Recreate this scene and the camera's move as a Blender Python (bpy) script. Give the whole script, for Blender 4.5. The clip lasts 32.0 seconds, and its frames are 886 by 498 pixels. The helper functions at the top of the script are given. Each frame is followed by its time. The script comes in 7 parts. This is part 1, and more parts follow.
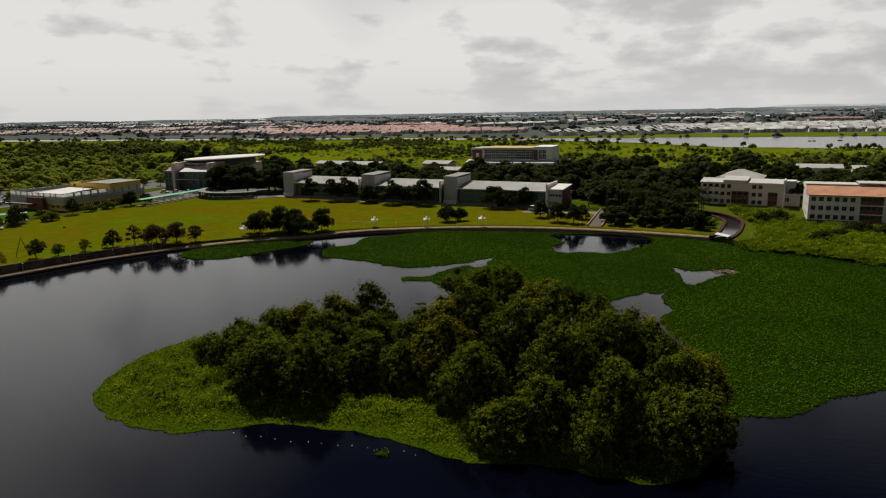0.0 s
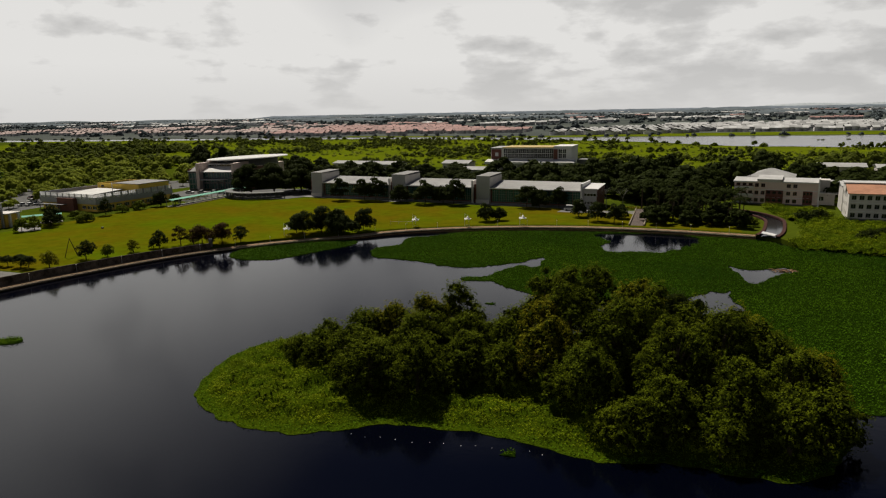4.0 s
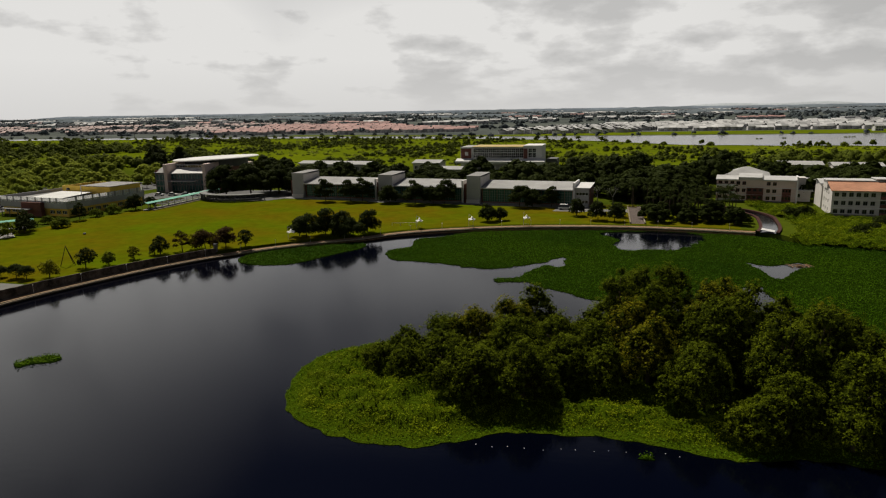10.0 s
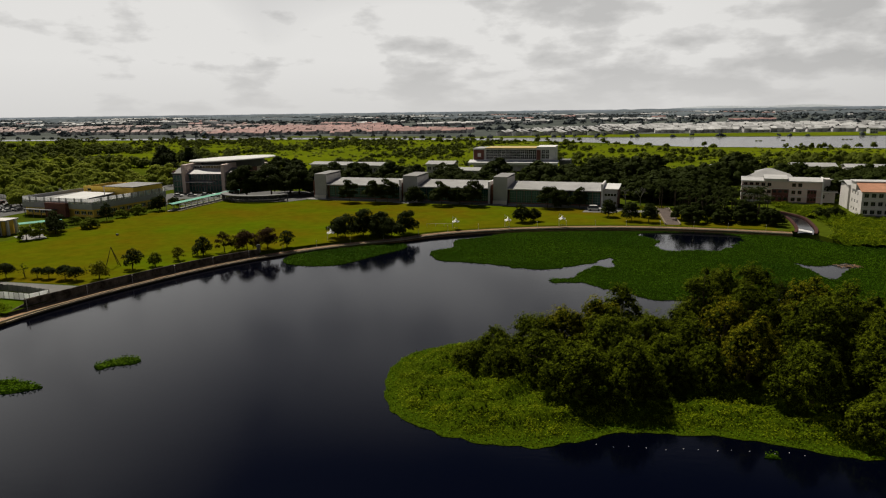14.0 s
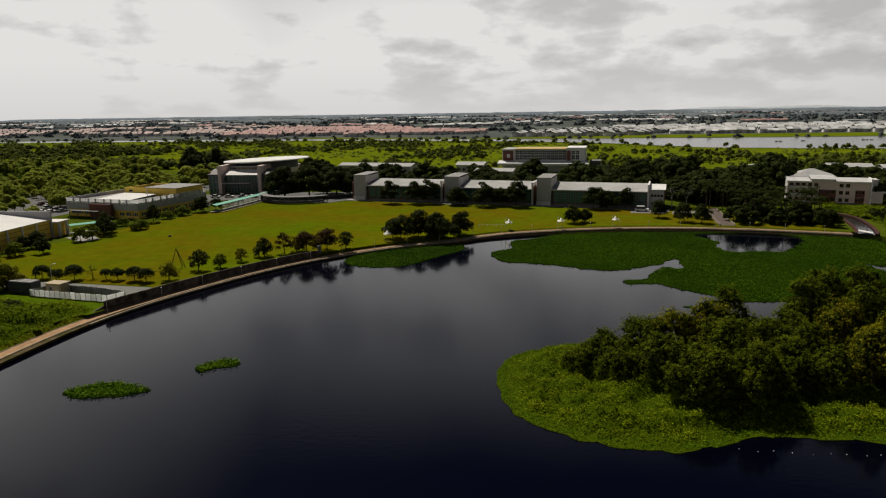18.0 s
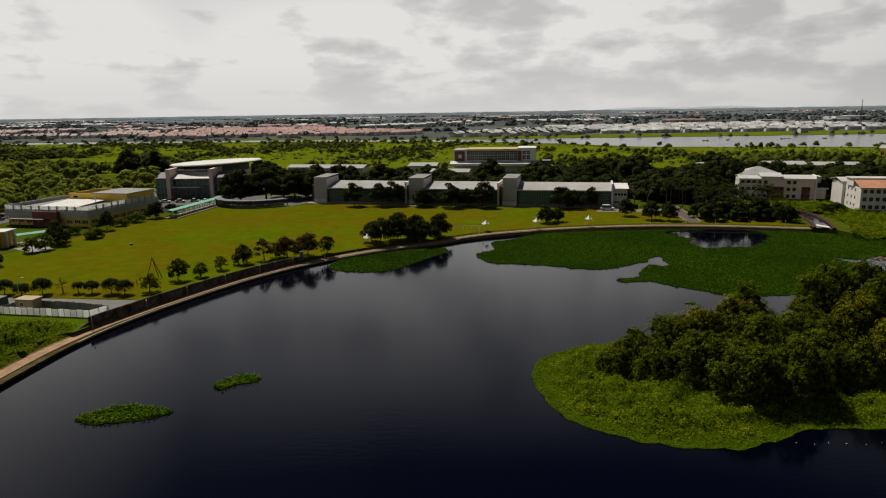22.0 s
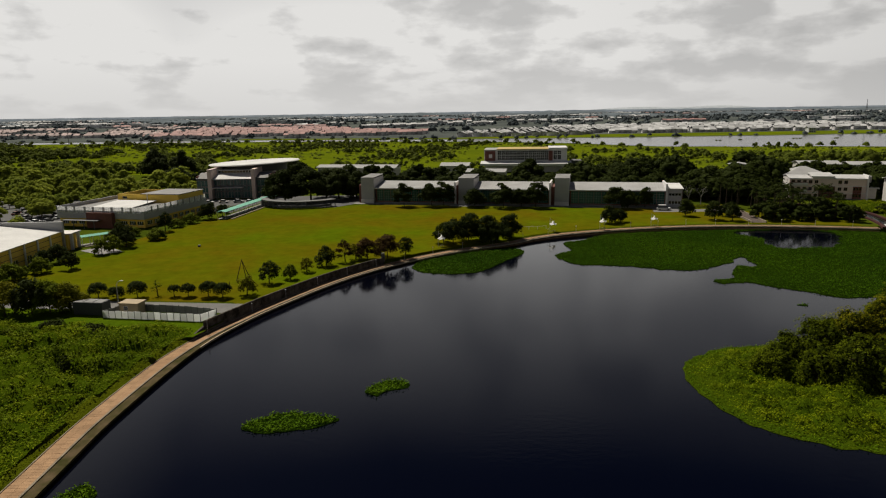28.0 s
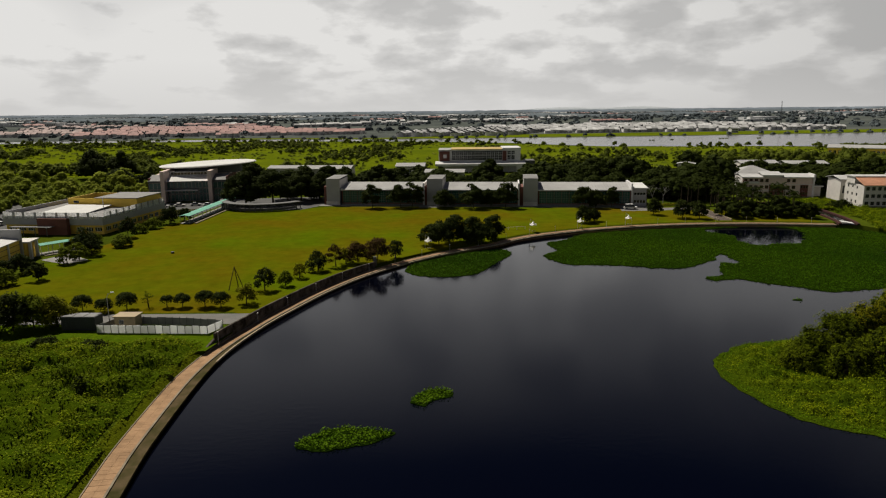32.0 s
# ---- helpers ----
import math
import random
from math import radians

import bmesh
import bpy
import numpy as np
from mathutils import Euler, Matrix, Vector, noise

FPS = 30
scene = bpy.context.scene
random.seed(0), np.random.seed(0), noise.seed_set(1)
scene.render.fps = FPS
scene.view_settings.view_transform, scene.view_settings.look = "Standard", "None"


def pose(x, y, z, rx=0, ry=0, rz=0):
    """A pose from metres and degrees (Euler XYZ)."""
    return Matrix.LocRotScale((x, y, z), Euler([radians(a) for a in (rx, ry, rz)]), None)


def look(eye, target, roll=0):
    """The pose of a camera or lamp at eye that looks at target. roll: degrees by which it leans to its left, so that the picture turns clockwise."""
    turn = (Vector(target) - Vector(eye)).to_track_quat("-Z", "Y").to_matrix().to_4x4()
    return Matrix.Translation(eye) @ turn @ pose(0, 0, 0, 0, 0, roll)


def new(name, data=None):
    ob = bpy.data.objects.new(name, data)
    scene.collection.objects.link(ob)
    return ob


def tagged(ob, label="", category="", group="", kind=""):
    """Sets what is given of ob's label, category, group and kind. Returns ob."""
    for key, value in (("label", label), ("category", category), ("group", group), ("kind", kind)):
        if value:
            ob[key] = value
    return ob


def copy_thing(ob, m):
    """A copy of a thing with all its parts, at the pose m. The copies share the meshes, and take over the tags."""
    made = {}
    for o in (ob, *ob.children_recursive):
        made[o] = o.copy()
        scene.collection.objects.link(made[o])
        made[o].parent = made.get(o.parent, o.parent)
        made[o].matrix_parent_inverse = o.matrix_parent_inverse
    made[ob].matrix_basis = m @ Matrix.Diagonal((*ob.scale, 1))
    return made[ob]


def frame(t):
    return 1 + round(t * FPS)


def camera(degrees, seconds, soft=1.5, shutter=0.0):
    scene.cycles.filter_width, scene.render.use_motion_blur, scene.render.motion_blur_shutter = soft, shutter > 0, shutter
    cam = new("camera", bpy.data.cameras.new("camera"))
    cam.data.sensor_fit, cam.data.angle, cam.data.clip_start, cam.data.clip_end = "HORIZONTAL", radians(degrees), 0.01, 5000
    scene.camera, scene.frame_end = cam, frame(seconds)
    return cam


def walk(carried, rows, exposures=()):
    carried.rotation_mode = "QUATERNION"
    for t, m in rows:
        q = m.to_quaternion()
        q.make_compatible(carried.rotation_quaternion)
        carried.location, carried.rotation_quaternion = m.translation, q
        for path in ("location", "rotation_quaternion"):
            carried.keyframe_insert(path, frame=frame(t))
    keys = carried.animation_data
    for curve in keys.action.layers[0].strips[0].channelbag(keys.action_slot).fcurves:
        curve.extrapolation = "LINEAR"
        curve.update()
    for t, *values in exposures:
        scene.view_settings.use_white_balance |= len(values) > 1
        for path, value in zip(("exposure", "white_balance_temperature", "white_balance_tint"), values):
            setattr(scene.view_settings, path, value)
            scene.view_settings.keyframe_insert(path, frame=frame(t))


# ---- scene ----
cam = camera(67.7, 32.0, soft=1.15)
PATH = [
    (0, (9.655, 5.264, 37.118), (9.178, 7.163, 36.71), -1.1),
    (0.5, (7.793, 4.715, 37.052), (7.32, 6.616, 36.646), -1.2),
    (1, (6.099, 4.31, 37.059), (5.628, 6.211, 36.653), -1.2),
    (1.5, (4.351, 3.933, 37.057), (3.882, 5.835, 36.651), -1.2),
    (2, (2.575, 3.656, 37.054), (2.107, 5.557, 36.648), -1.2),
    (2.5, (0.818, 3.201, 37.112), (0.351, 5.103, 36.706), -1.2),
    (3, (-0.828, 2.695, 37.274), (-1.294, 4.597, 36.866), -1.3),
    (3.5, (-2.529, 2.195, 37.412), (-2.994, 4.096, 37.004), -1.3),
    (4, (-4.352, 1.735, 37.557), (-4.817, 3.637, 37.147), -1.2),
    (4.5, (-6.029, 1.313, 37.634), (-6.495, 3.215, 37.224), -1.3),
    (6.5, (-13.331, 0.193, 37.659), (-13.752, 2.104, 37.246), -1.0),
    (7, (-15.101, -0.034, 37.706), (-15.497, 1.883, 37.292), -1.0),
    (7.5, (-16.839, -0.132, 37.781), (-17.207, 1.79, 37.367), -1.0),
    (8, (-18.683, -0.216, 37.943), (-19.022, 1.711, 37.527), -1.1),
    (8.5, (-20.489, -0.279, 38.05), (-20.809, 1.651, 37.634), -1.1),
    (9, (-22.492, -0.277, 38.111), (-22.792, 1.656, 37.695), -1.0),
    (9.5, (-24.4, -0.357, 38.214), (-24.686, 1.578, 37.797), -1.0),
    (10, (-26.294, -0.469, 38.279), (-26.567, 1.468, 37.862), -1.0),
    (10.5, (-28.166, -0.673, 38.307), (-28.429, 1.265, 37.889), -1.0),
    (11, (-30.086, -0.883, 38.289), (-30.34, 1.056, 37.872), -0.9),
    (11.5, (-31.99, -1.0, 38.28), (-32.236, 0.94, 37.863), -0.9),
    (12, (-33.992, -1.1, 38.26), (-34.232, 0.841, 37.844), -0.9),
    (12.5, (-35.896, -1.385, 38.29), (-36.133, 0.557, 37.873), -0.9),
    (13, (-37.796, -1.736, 38.279), (-38.032, 0.206, 37.864), -0.9),
    (13.5, (-39.62, -1.961, 38.208), (-39.857, -0.019, 37.794), -0.9),
    (14, (-41.568, -2.123, 38.229), (-41.804, -0.18, 37.816), -0.8),
    (14.5, (-43.446, -2.233, 38.203), (-43.683, -0.29, 37.79), -0.8),
    (16.5, (-51.036, -2.517, 38.389), (-51.279, -0.575, 37.978), -0.8),
    (17, (-53.139, -2.693, 38.249), (-53.382, -0.751, 37.84), -0.8),
    (17.5, (-55.114, -2.753, 38.203), (-55.359, -0.811, 37.794), -0.9),
    (18, (-57.096, -2.725, 38.141), (-57.343, -0.783, 37.732), -0.9),
    (18.5, (-59.07, -2.654, 38.181), (-59.317, -0.711, 37.774), -0.9),
    (19, (-61.013, -2.565, 38.286), (-61.252, -0.621, 37.878), -0.9),
    (19.5, (-62.844, -2.378, 38.312), (-63.057, -0.431, 37.904), -0.9),
    (20, (-64.624, -2.225, 38.387), (-64.802, -0.275, 37.978), -0.9),
    (20.5, (-66.503, -2.083, 38.442), (-66.64, -0.13, 38.033), -0.9),
    (21, (-68.418, -1.917, 38.51), (-68.514, 0.038, 38.099), -0.9),
    (21.5, (-70.289, -1.706, 38.497), (-70.346, 0.25, 38.085), -0.9),
    (22, (-72.266, -1.448, 38.472), (-72.299, 0.509, 38.061), -0.9),
    (22.5, (-74.105, -1.433, 38.538), (-74.127, 0.524, 38.127), -0.9),
    (23, (-75.954, -1.317, 38.576), (-75.969, 0.64, 38.164), -0.9),
    (23.5, (-77.815, -1.095, 38.516), (-77.827, 0.862, 38.104), -0.9),
    (24, (-79.82, -0.94, 38.513), (-79.829, 1.017, 38.102), -0.9),
    (24.5, (-81.719, -0.753, 38.491), (-81.727, 1.204, 38.08), -0.9),
    (25, (-83.781, -0.618, 38.469), (-83.789, 1.34, 38.059), -0.9),
    (25.5, (-85.716, -0.469, 38.54), (-85.723, 1.488, 38.128), -0.8),
    (27.5, (-93.427, 0.283, 38.816), (-93.436, 2.24, 38.404), -0.9),
    (28, (-95.476, 0.472, 38.762), (-95.486, 2.429, 38.35), -0.9),
    (28.5, (-97.39, 0.658, 38.804), (-97.401, 2.615, 38.391), -0.9),
    (29, (-99.303, 0.914, 38.81), (-99.303, 2.871, 38.397), -0.8),
    (29.5, (-101.214, 1.317, 38.901), (-101.194, 3.273, 38.487), -0.8),
    (30, (-103.26, 1.76, 38.977), (-103.201, 3.715, 38.562), -0.8),
    (30.5, (-105.287, 2.082, 39.107), (-105.19, 4.036, 38.692), -0.8),
    (31, (-107.245, 2.467, 39.193), (-107.109, 4.418, 38.777), -0.8),
    (31.5, (-109.251, 2.897, 39.303), (-109.077, 4.846, 38.886), -0.7),
    (32, (-111.262, 3.456, 39.281), (-111.06, 5.401, 38.865), -0.6),
]
walk(cam, [(t, look(eye, ahead, roll)) for t, eye, ahead, roll in PATH])

# ---- world, sun, exposure ----
SUN_DIR = Vector((-0.30, 0.50, 0.79)).normalized()
SUN_ELEV = math.asin(SUN_DIR.z)
SUN_AZ = math.atan2(SUN_DIR.x, SUN_DIR.y)

world = bpy.data.worlds.new("sky")
scene.world = world
world.use_nodes = True


def N(tree, kind, **settings):
    node = tree.nodes.new(kind)
    for key, value in settings.items():
        if key in node.inputs:
            node.inputs[key].default_value = value
    return node


def build_world():
    t = world.node_tree
    t.nodes.clear()
    L = t.links.new
    out = N(t, "ShaderNodeOutputWorld")
    bg = N(t, "ShaderNodeBackground")
    sky = N(t, "ShaderNodeTexSky")
    sky.sky_type = "NISHITA"
    sky.sun_disc = False
    sky.sun_elevation = SUN_ELEV
    sky.sun_rotation = SUN_AZ
    dim = N(t, "ShaderNodeMix")
    dim.data_type, dim.blend_type = "RGBA", "MULTIPLY"
    dim.inputs[0].default_value = 1.0
    dim.inputs[7].default_value = (0.005, 0.006, 0.0105, 1)
    L(sky.outputs[0], dim.inputs[6])
    co = N(t, "ShaderNodeTexCoord")
    sep = N(t, "ShaderNodeSeparateXYZ")
    L(co.outputs["Generated"], sep.inputs[0])
    # flattened heaps of cloud, smaller towards the horizon
    rise = N(t, "ShaderNodeMath"); rise.operation = "ADD"; rise.inputs[1].default_value = 0.10
    L(sep.outputs[2], rise.inputs[0])
    up = N(t, "ShaderNodeMath"); up.operation = "MAXIMUM"; up.inputs[1].default_value = 0.02
    L(rise.outputs[0], up.inputs[0])
    curve = N(t, "ShaderNodeMath"); curve.operation = "POWER"; curve.inputs[1].default_value = 0.5
    L(up.outputs[0], curve.inputs[0])
    flat = N(t, "ShaderNodeCombineXYZ")
    L(sep.outputs[0], flat.inputs[0]); L(sep.outputs[1], flat.inputs[1]); L(curve.outputs[0], flat.inputs[2])
    stretch = N(t, "ShaderNodeMapping")
    stretch.inputs["Scale"].default_value = (0.85, 0.85, 1.9)
    stretch.inputs["Location"].default_value = (3.1, 1.7, 0.6)
    L(flat.outputs[0], stretch.inputs[0])
    n1 = N(t, "ShaderNodeTexNoise", Scale=10.0, Detail=9.0, Roughness=0.52, Distortion=0.0)
    L(stretch.outputs[0], n1.inputs["Vector"])
    # denser heaps to the east
    east = N(t, "ShaderNodeMath"); east.operation = "MULTIPLY_ADD"
    east.inputs[1].default_value, east.inputs[2].default_value = -0.12, -0.004
    L(sep.outputs[0], east.inputs[0])
    n1e = N(t, "ShaderNodeMath"); n1e.operation = "ADD"
    L(n1.outputs[0], n1e.inputs[0]); L(east.outputs[0], n1e.inputs[1])
    grey = N(t, "ShaderNodeValToRGB")
    e = grey.color_ramp.elements
    e[0].position, e[0].color = 0.37, (0.52, 0.515, 0.505, 1)
    e[1].position, e[1].color = 0.52, (0.755, 0.745, 0.725, 1)
    m = e.new(0.455); m.color = (0.625, 0.617, 0.603, 1)
    L(n1e.outputs[0], grey.inputs[0])
    # even, bright haze just over the horizon
    haze = N(t, "ShaderNodeMapRange")
    haze.inputs["From Min"].default_value, haze.inputs["From Max"].default_value = 0.0, 0.07
    haze.inputs["To Min"].default_value, haze.inputs["To Max"].default_value = 0.75, 0.0
    L(sep.outputs[2], haze.inputs[0])
    hz = N(t, "ShaderNodeMix"); hz.data_type = "RGBA"
    hz.inputs[7].default_value = (0.64, 0.63, 0.615, 1)
    L(haze.outputs[0], hz.inputs[0]); L(grey.outputs[0], hz.inputs[6])
    # the cloud deck thins out higher up, over a darker blue sky
    n2 = N(t, "ShaderNodeTexNoise", Scale=1.1, Detail=4.0, Roughness=0.5)
    L(stretch.outputs[0], n2.inputs["Vector"])
    cover = N(t, "ShaderNodeMapRange")
    cover.inputs["From Min"].default_value, cover.inputs["From Max"].default_value = 0.12, 0.47
    cover.inputs["To Min"].default_value, cover.inputs["To Max"].default_value = 1.0, 0.0
    wob = N(t, "ShaderNodeMath"); wob.operation = "MULTIPLY_ADD"
    wob.inputs[1].default_value, wob.inputs[2].default_value = 0.35, -0.17
    L(n2.outputs[0], wob.inputs[0])
    zz = N(t, "ShaderNodeMath"); zz.operation = "SUBTRACT"
    L(sep.outputs[2], zz.inputs[0]); L(wob.outputs[0], zz.inputs[1])
    # more cloud to the west
    west = N(t, "ShaderNodeMapRange")
    west.inputs["From Min"].default_value, west.inputs["From Max"].default_value = -0.36, -0.7
    west.inputs["To Min"].default_value, west.inputs["To Max"].default_value = 0.0, 0.28
    L(sep.outputs[0], west.inputs[0])
    zw = N(t, "ShaderNodeMath"); zw.operation = "SUBTRACT"
    L(zz.outputs[0], zw.inputs[0]); L(west.outputs[0], zw.inputs[1])
    L(zw.outputs[0], cover.inputs[0])
    # clouds glow on the sun's side and are duller away from it
    glow = N(t, "ShaderNodeMapRange")
    glow.inputs["From Min"].default_value, glow.inputs["From Max"].default_value = -0.5, 0.74
    glow.inputs["To Min"].default_value, glow.inputs["To Max"].default_value = 0.4, 1.0
    toward = N(t, "ShaderNodeVectorMath"); toward.operation = "DOT_PRODUCT"
    toward.inputs[1].default_value = (-0.5, 0.86, 0.0)
    L(co.outputs["Generated"], toward.inputs[0])
    L(toward.outputs["Value"], glow.inputs[0])
    lit = N(t, "ShaderNodeVectorMath"); lit.operation = "SCALE"
    L(hz.outputs[2], lit.inputs[0]); L(glow.outputs[0], lit.inputs["Scale"])
    mix = N(t, "ShaderNodeMix"); mix.data_type = "RGBA"
    L(cover.outputs[0], mix.inputs[0]); L(dim.outputs[2], mix.inputs[6]); L(lit.outputs[0], mix.inputs[7])
    L(mix.outputs[2], bg.inputs[0])
    bg.inputs[1].default_value = 1.0
    L(bg.outputs[0], out.inputs[0])


build_world()
sun_data = bpy.data.lights.new("sun", "SUN")
sun_data.energy, sun_data.angle, sun_data.color = 5.0, radians(0.6), (1.0, 0.93, 0.80)
sun = new("sun", sun_data)
sun.matrix_world = look(SUN_DIR * 100, (0, 0, 0))

# ---- materials ----


def material(name, base, rough=0.8, metal=0.0, var=0.25, scale=1.0, fine=None, bump=0.0, island=0.0, obj_random=0.0, second=None,
             translucent=0.0, spec=None):
    """A surface with colour variation at two scales, some relief, and a change from piece to piece."""
    mat = bpy.data.materials.new(name)
    mat.use_nodes = True
    t = mat.node_tree
    L = t.links.new
    p = t.nodes["Principled BSDF"]
    p.inputs["Roughness"].default_value = rough
    p.inputs["Metallic"].default_value = metal
    if spec is not None:
        p.inputs["Specular IOR Level"].default_value = spec
    co = N(t, "ShaderNodeTexCoord")
    geo = N(t, "ShaderNodeNewGeometry")
    big = N(t, "ShaderNodeTexNoise", Scale=scale, Detail=4.0, Roughness=0.6)
    small = N(t, "ShaderNodeTexNoise", Scale=fine or scale * 9, Detail=5.0, Roughness=0.65)
    L(geo.outputs["Position"], big.inputs["Vector"]); L(geo.outputs["Position"], small.inputs["Vector"])
    c0 = (*base, 1)
    c1 = (*(second or tuple(b * 0.55 for b in base)), 1)
    ramp = N(t, "ShaderNodeMapRange")
    ramp.inputs["From Min"].default_value, ramp.inputs["From Max"].default_value = 0.36, 0.64
    L(big.outputs[0], ramp.inputs[0])
    mix = N(t, "ShaderNodeMix"); mix.data_type = "RGBA"
    mix.inputs[6].default_value, mix.inputs[7].default_value = c0, c1
    f = N(t, "ShaderNodeMath"); f.operation = "MULTIPLY"; f.inputs[1].default_value = min(1.0, var * 2)
    L(ramp.outputs[0], f.inputs[0]); L(f.outputs[0], mix.inputs[0])
    val = N(t, "ShaderNodeMath"); val.operation = "MULTIPLY_ADD"
    val.inputs[1].default_value, val.inputs[2].default_value = var * 2.4, 1.0 - var * 1.2
    L(small.outputs[0], val.inputs[0])
    last = val
    if island or obj_random:
        src = geo.outputs["Random Per Island"] if island else N(t, "ShaderNodeObjectInfo").outputs["Random"]
        k = island or obj_random
        m2 = N(t, "ShaderNodeMath"); m2.operation = "MULTIPLY_ADD"
        m2.inputs[1].default_value, m2.inputs[2].default_value = 2 * k, 1.0 - k
        L(src, m2.inputs[0])
        m3 = N(t, "ShaderNodeMath"); m3.operation = "MULTIPLY"
        L(val.outputs[0], m3.inputs[0]); L(m2.outputs[0], m3.inputs[1])
        last = m3
    hsv = N(t, "ShaderNodeHueSaturation")
    L(mix.outputs[2], hsv.inputs["Color"]); L(last.outputs[0], hsv.inputs["Value"])
    L(hsv.outputs[0], p.inputs["Base Color"])
    if bump:
        b = N(t, "ShaderNodeBump", Strength=min(1.0, bump), Distance=0.05 if bump < 1 else 0.3)
        L(small.outputs[0], b.inputs["Height"]); L(b.outputs[0], p.inputs["Normal"])
    if translucent:
        tr = N(t, "ShaderNodeBsdfTranslucent")
        L(hsv.outputs[0], tr.inputs[0])
        ms = N(t, "ShaderNodeMixShader"); ms.inputs[0].default_value = translucent
        L(p.outputs[0], ms.inputs[1]); L(tr.outputs[0], ms.inputs[2])
        L(ms.outputs[0], t.nodes["Material Output"].inputs[0])
    return mat


def water_material(name, base, rough, ripple):
    mat = bpy.data.materials.new(name)
    mat.use_nodes = True
    t = mat.node_tree
    p = t.nodes["Principled BSDF"]
    p.inputs["Base Color"].default_value = (*base, 1)
    p.inputs["Roughness"].default_value = rough
    p.inputs["IOR"].default_value = 1.333
    geo = N(t, "ShaderNodeNewGeometry")
    mp = N(t, "ShaderNodeMapping")
    mp.inputs["Scale"].default_value = (0.5, 1.0, 1.0)
    t.links.new(geo.outputs["Position"], mp.inputs[0])
    n = N(t, "ShaderNodeTexNoise", Scale=1.3, Detail=5.0, Roughness=0.6)
    n2 = N(t, "ShaderNodeTexNoise", Scale=0.05, Detail=3.0, Roughness=0.5)
    t.links.new(mp.outputs[0], n.inputs["Vector"])
    t.links.new(geo.outputs["Position"], n2.inputs["Vector"])
    gust = N(t, "ShaderNodeMapRange")
    gust.inputs["From Min"].default_value, gust.inputs["From Max"].default_value = 0.4, 0.62
    gust.inputs["To Min"].default_value, gust.inputs["To Max"].default_value = ripple * 0.35, ripple
    t.links.new(n2.outputs[0], gust.inputs[0])
    b = N(t, "ShaderNodeBump", Distance=0.03)
    t.links.new(gust.outputs[0], b.inputs["Strength"])
    t.links.new(n.outputs[0], b.inputs["Height"])
    t.links.new(b.outputs[0], p.inputs["Normal"])
    return mat


M = {}
M["scrub"] = material("scrub_ground", (0.06, 0.08, 0.006), 0.95, var=0.35, scale=0.03, fine=0.6, second=(0.03, 0.045, 0.004), spec=0.0)
M["lawn"] = material("mown_lawn", (0.068, 0.098, 0.002), 0.95, var=0.36, scale=0.028, fine=0.3, second=(0.105, 0.064, 0.003), spec=0.0)
M["verge"] = material("rough_grass", (0.075, 0.09, 0.004), 0.95, var=0.3, scale=0.12, fine=2.0, bump=1.5, spec=0.0)
M["short_grass"] = material("short_green_grass", (0.062, 0.10, 0.003), 0.95, var=0.36, scale=0.12, fine=1.2, bump=1.2, second=(0.04, 0.07, 0.003), spec=0.0)
M["mullion"] = material("teal_grey_mullion", (0.15, 0.23, 0.23), 0.6, var=0.1, scale=1.0)
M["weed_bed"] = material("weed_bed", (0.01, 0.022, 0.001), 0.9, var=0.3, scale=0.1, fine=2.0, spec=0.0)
# Broad patches of the darker second tone stand for cloud shade on the mat.
M["weed"] = material("floating_weed_leaves", (0.060, 0.125, 0.002), 0.75, var=0.42, scale=0.018, fine=0.6, island=0.22, second=(0.014, 0.050, 0.002), translucent=0.15, spec=0.02)
# Brighter copy of the weed green, with sunlight put into the colour.
M["weed_bright"] = material("floating_weed_sunlit_tone", (0.082, 0.145, 0.003), 0.75, var=0.25, scale=0.3, fine=1.5, island=0.24, second=(0.035, 0.09, 0.003), translucent=0.15, spec=0.02)
M["herb"] = material("island_herb_leaves", (0.158, 0.192, 0.003), 0.7, var=0.42, scale=0.16, fine=0.9, island=0.3, second=(0.06, 0.098, 0.002), translucent=0.15, spec=0.02)
M["leaf"] = material("tree_leaves", (0.088, 0.110, 0.003), 0.75, var=0.3, scale=0.2, fine=0.8, island=0.34, second=(0.05, 0.07, 0.002), translucent=0.12, spec=0.02)
# Inner leaves painted dark for the shade deep in the island crowns.
M["leaf_inner_shade"] = material("inner_leaves_in_shade", (0.022, 0.03, 0.003), 0.8, var=0.3, scale=0.4, fine=1.0, island=0.2, spec=0.0)
M["leaf_gold"] = material("yellowish_tree_leaves", (0.15, 0.138, 0.004), 0.75, var=0.3, scale=0.2, fine=0.8, island=0.34, second=(0.070, 0.085, 0.003), translucent=0.12, spec=0.02)
M["leaf_dark"] = material("dark_tree_leaves", (0.026, 0.036, 0.005), 0.75, var=0.36, scale=0.4, fine=0.8, island=0.16, obj_random=0.0, translucent=0.15, spec=0.02)
M["leaf_russet"] = material("russet_tree_leaves", (0.06, 0.036, 0.01), 0.75, var=0.36, scale=0.4, fine=0.8, island=0.16, translucent=0.15, spec=0.02)
M["herb_ground"] = material("creeper_covered_ground", (0.04, 0.06, 0.002), 0.95, var=0.4, scale=0.25, fine=1.6, bump=1.5, second=(0.03, 0.052, 0.002), spec=0.0)
M["bark"] = material("bark", (0.09, 0.07, 0.05), 0.9, var=0.3, scale=1.5, bump=0.6, spec=0.0)
M["mud"] = material("lake_bed", (0.02, 0.02, 0.018), 0.9, var=0.2, scale=0.2, spec=0.0)
M["water"] = water_material("lake_water", (0.0005, 0.0009, 0.0034), 0.09, 0.32)
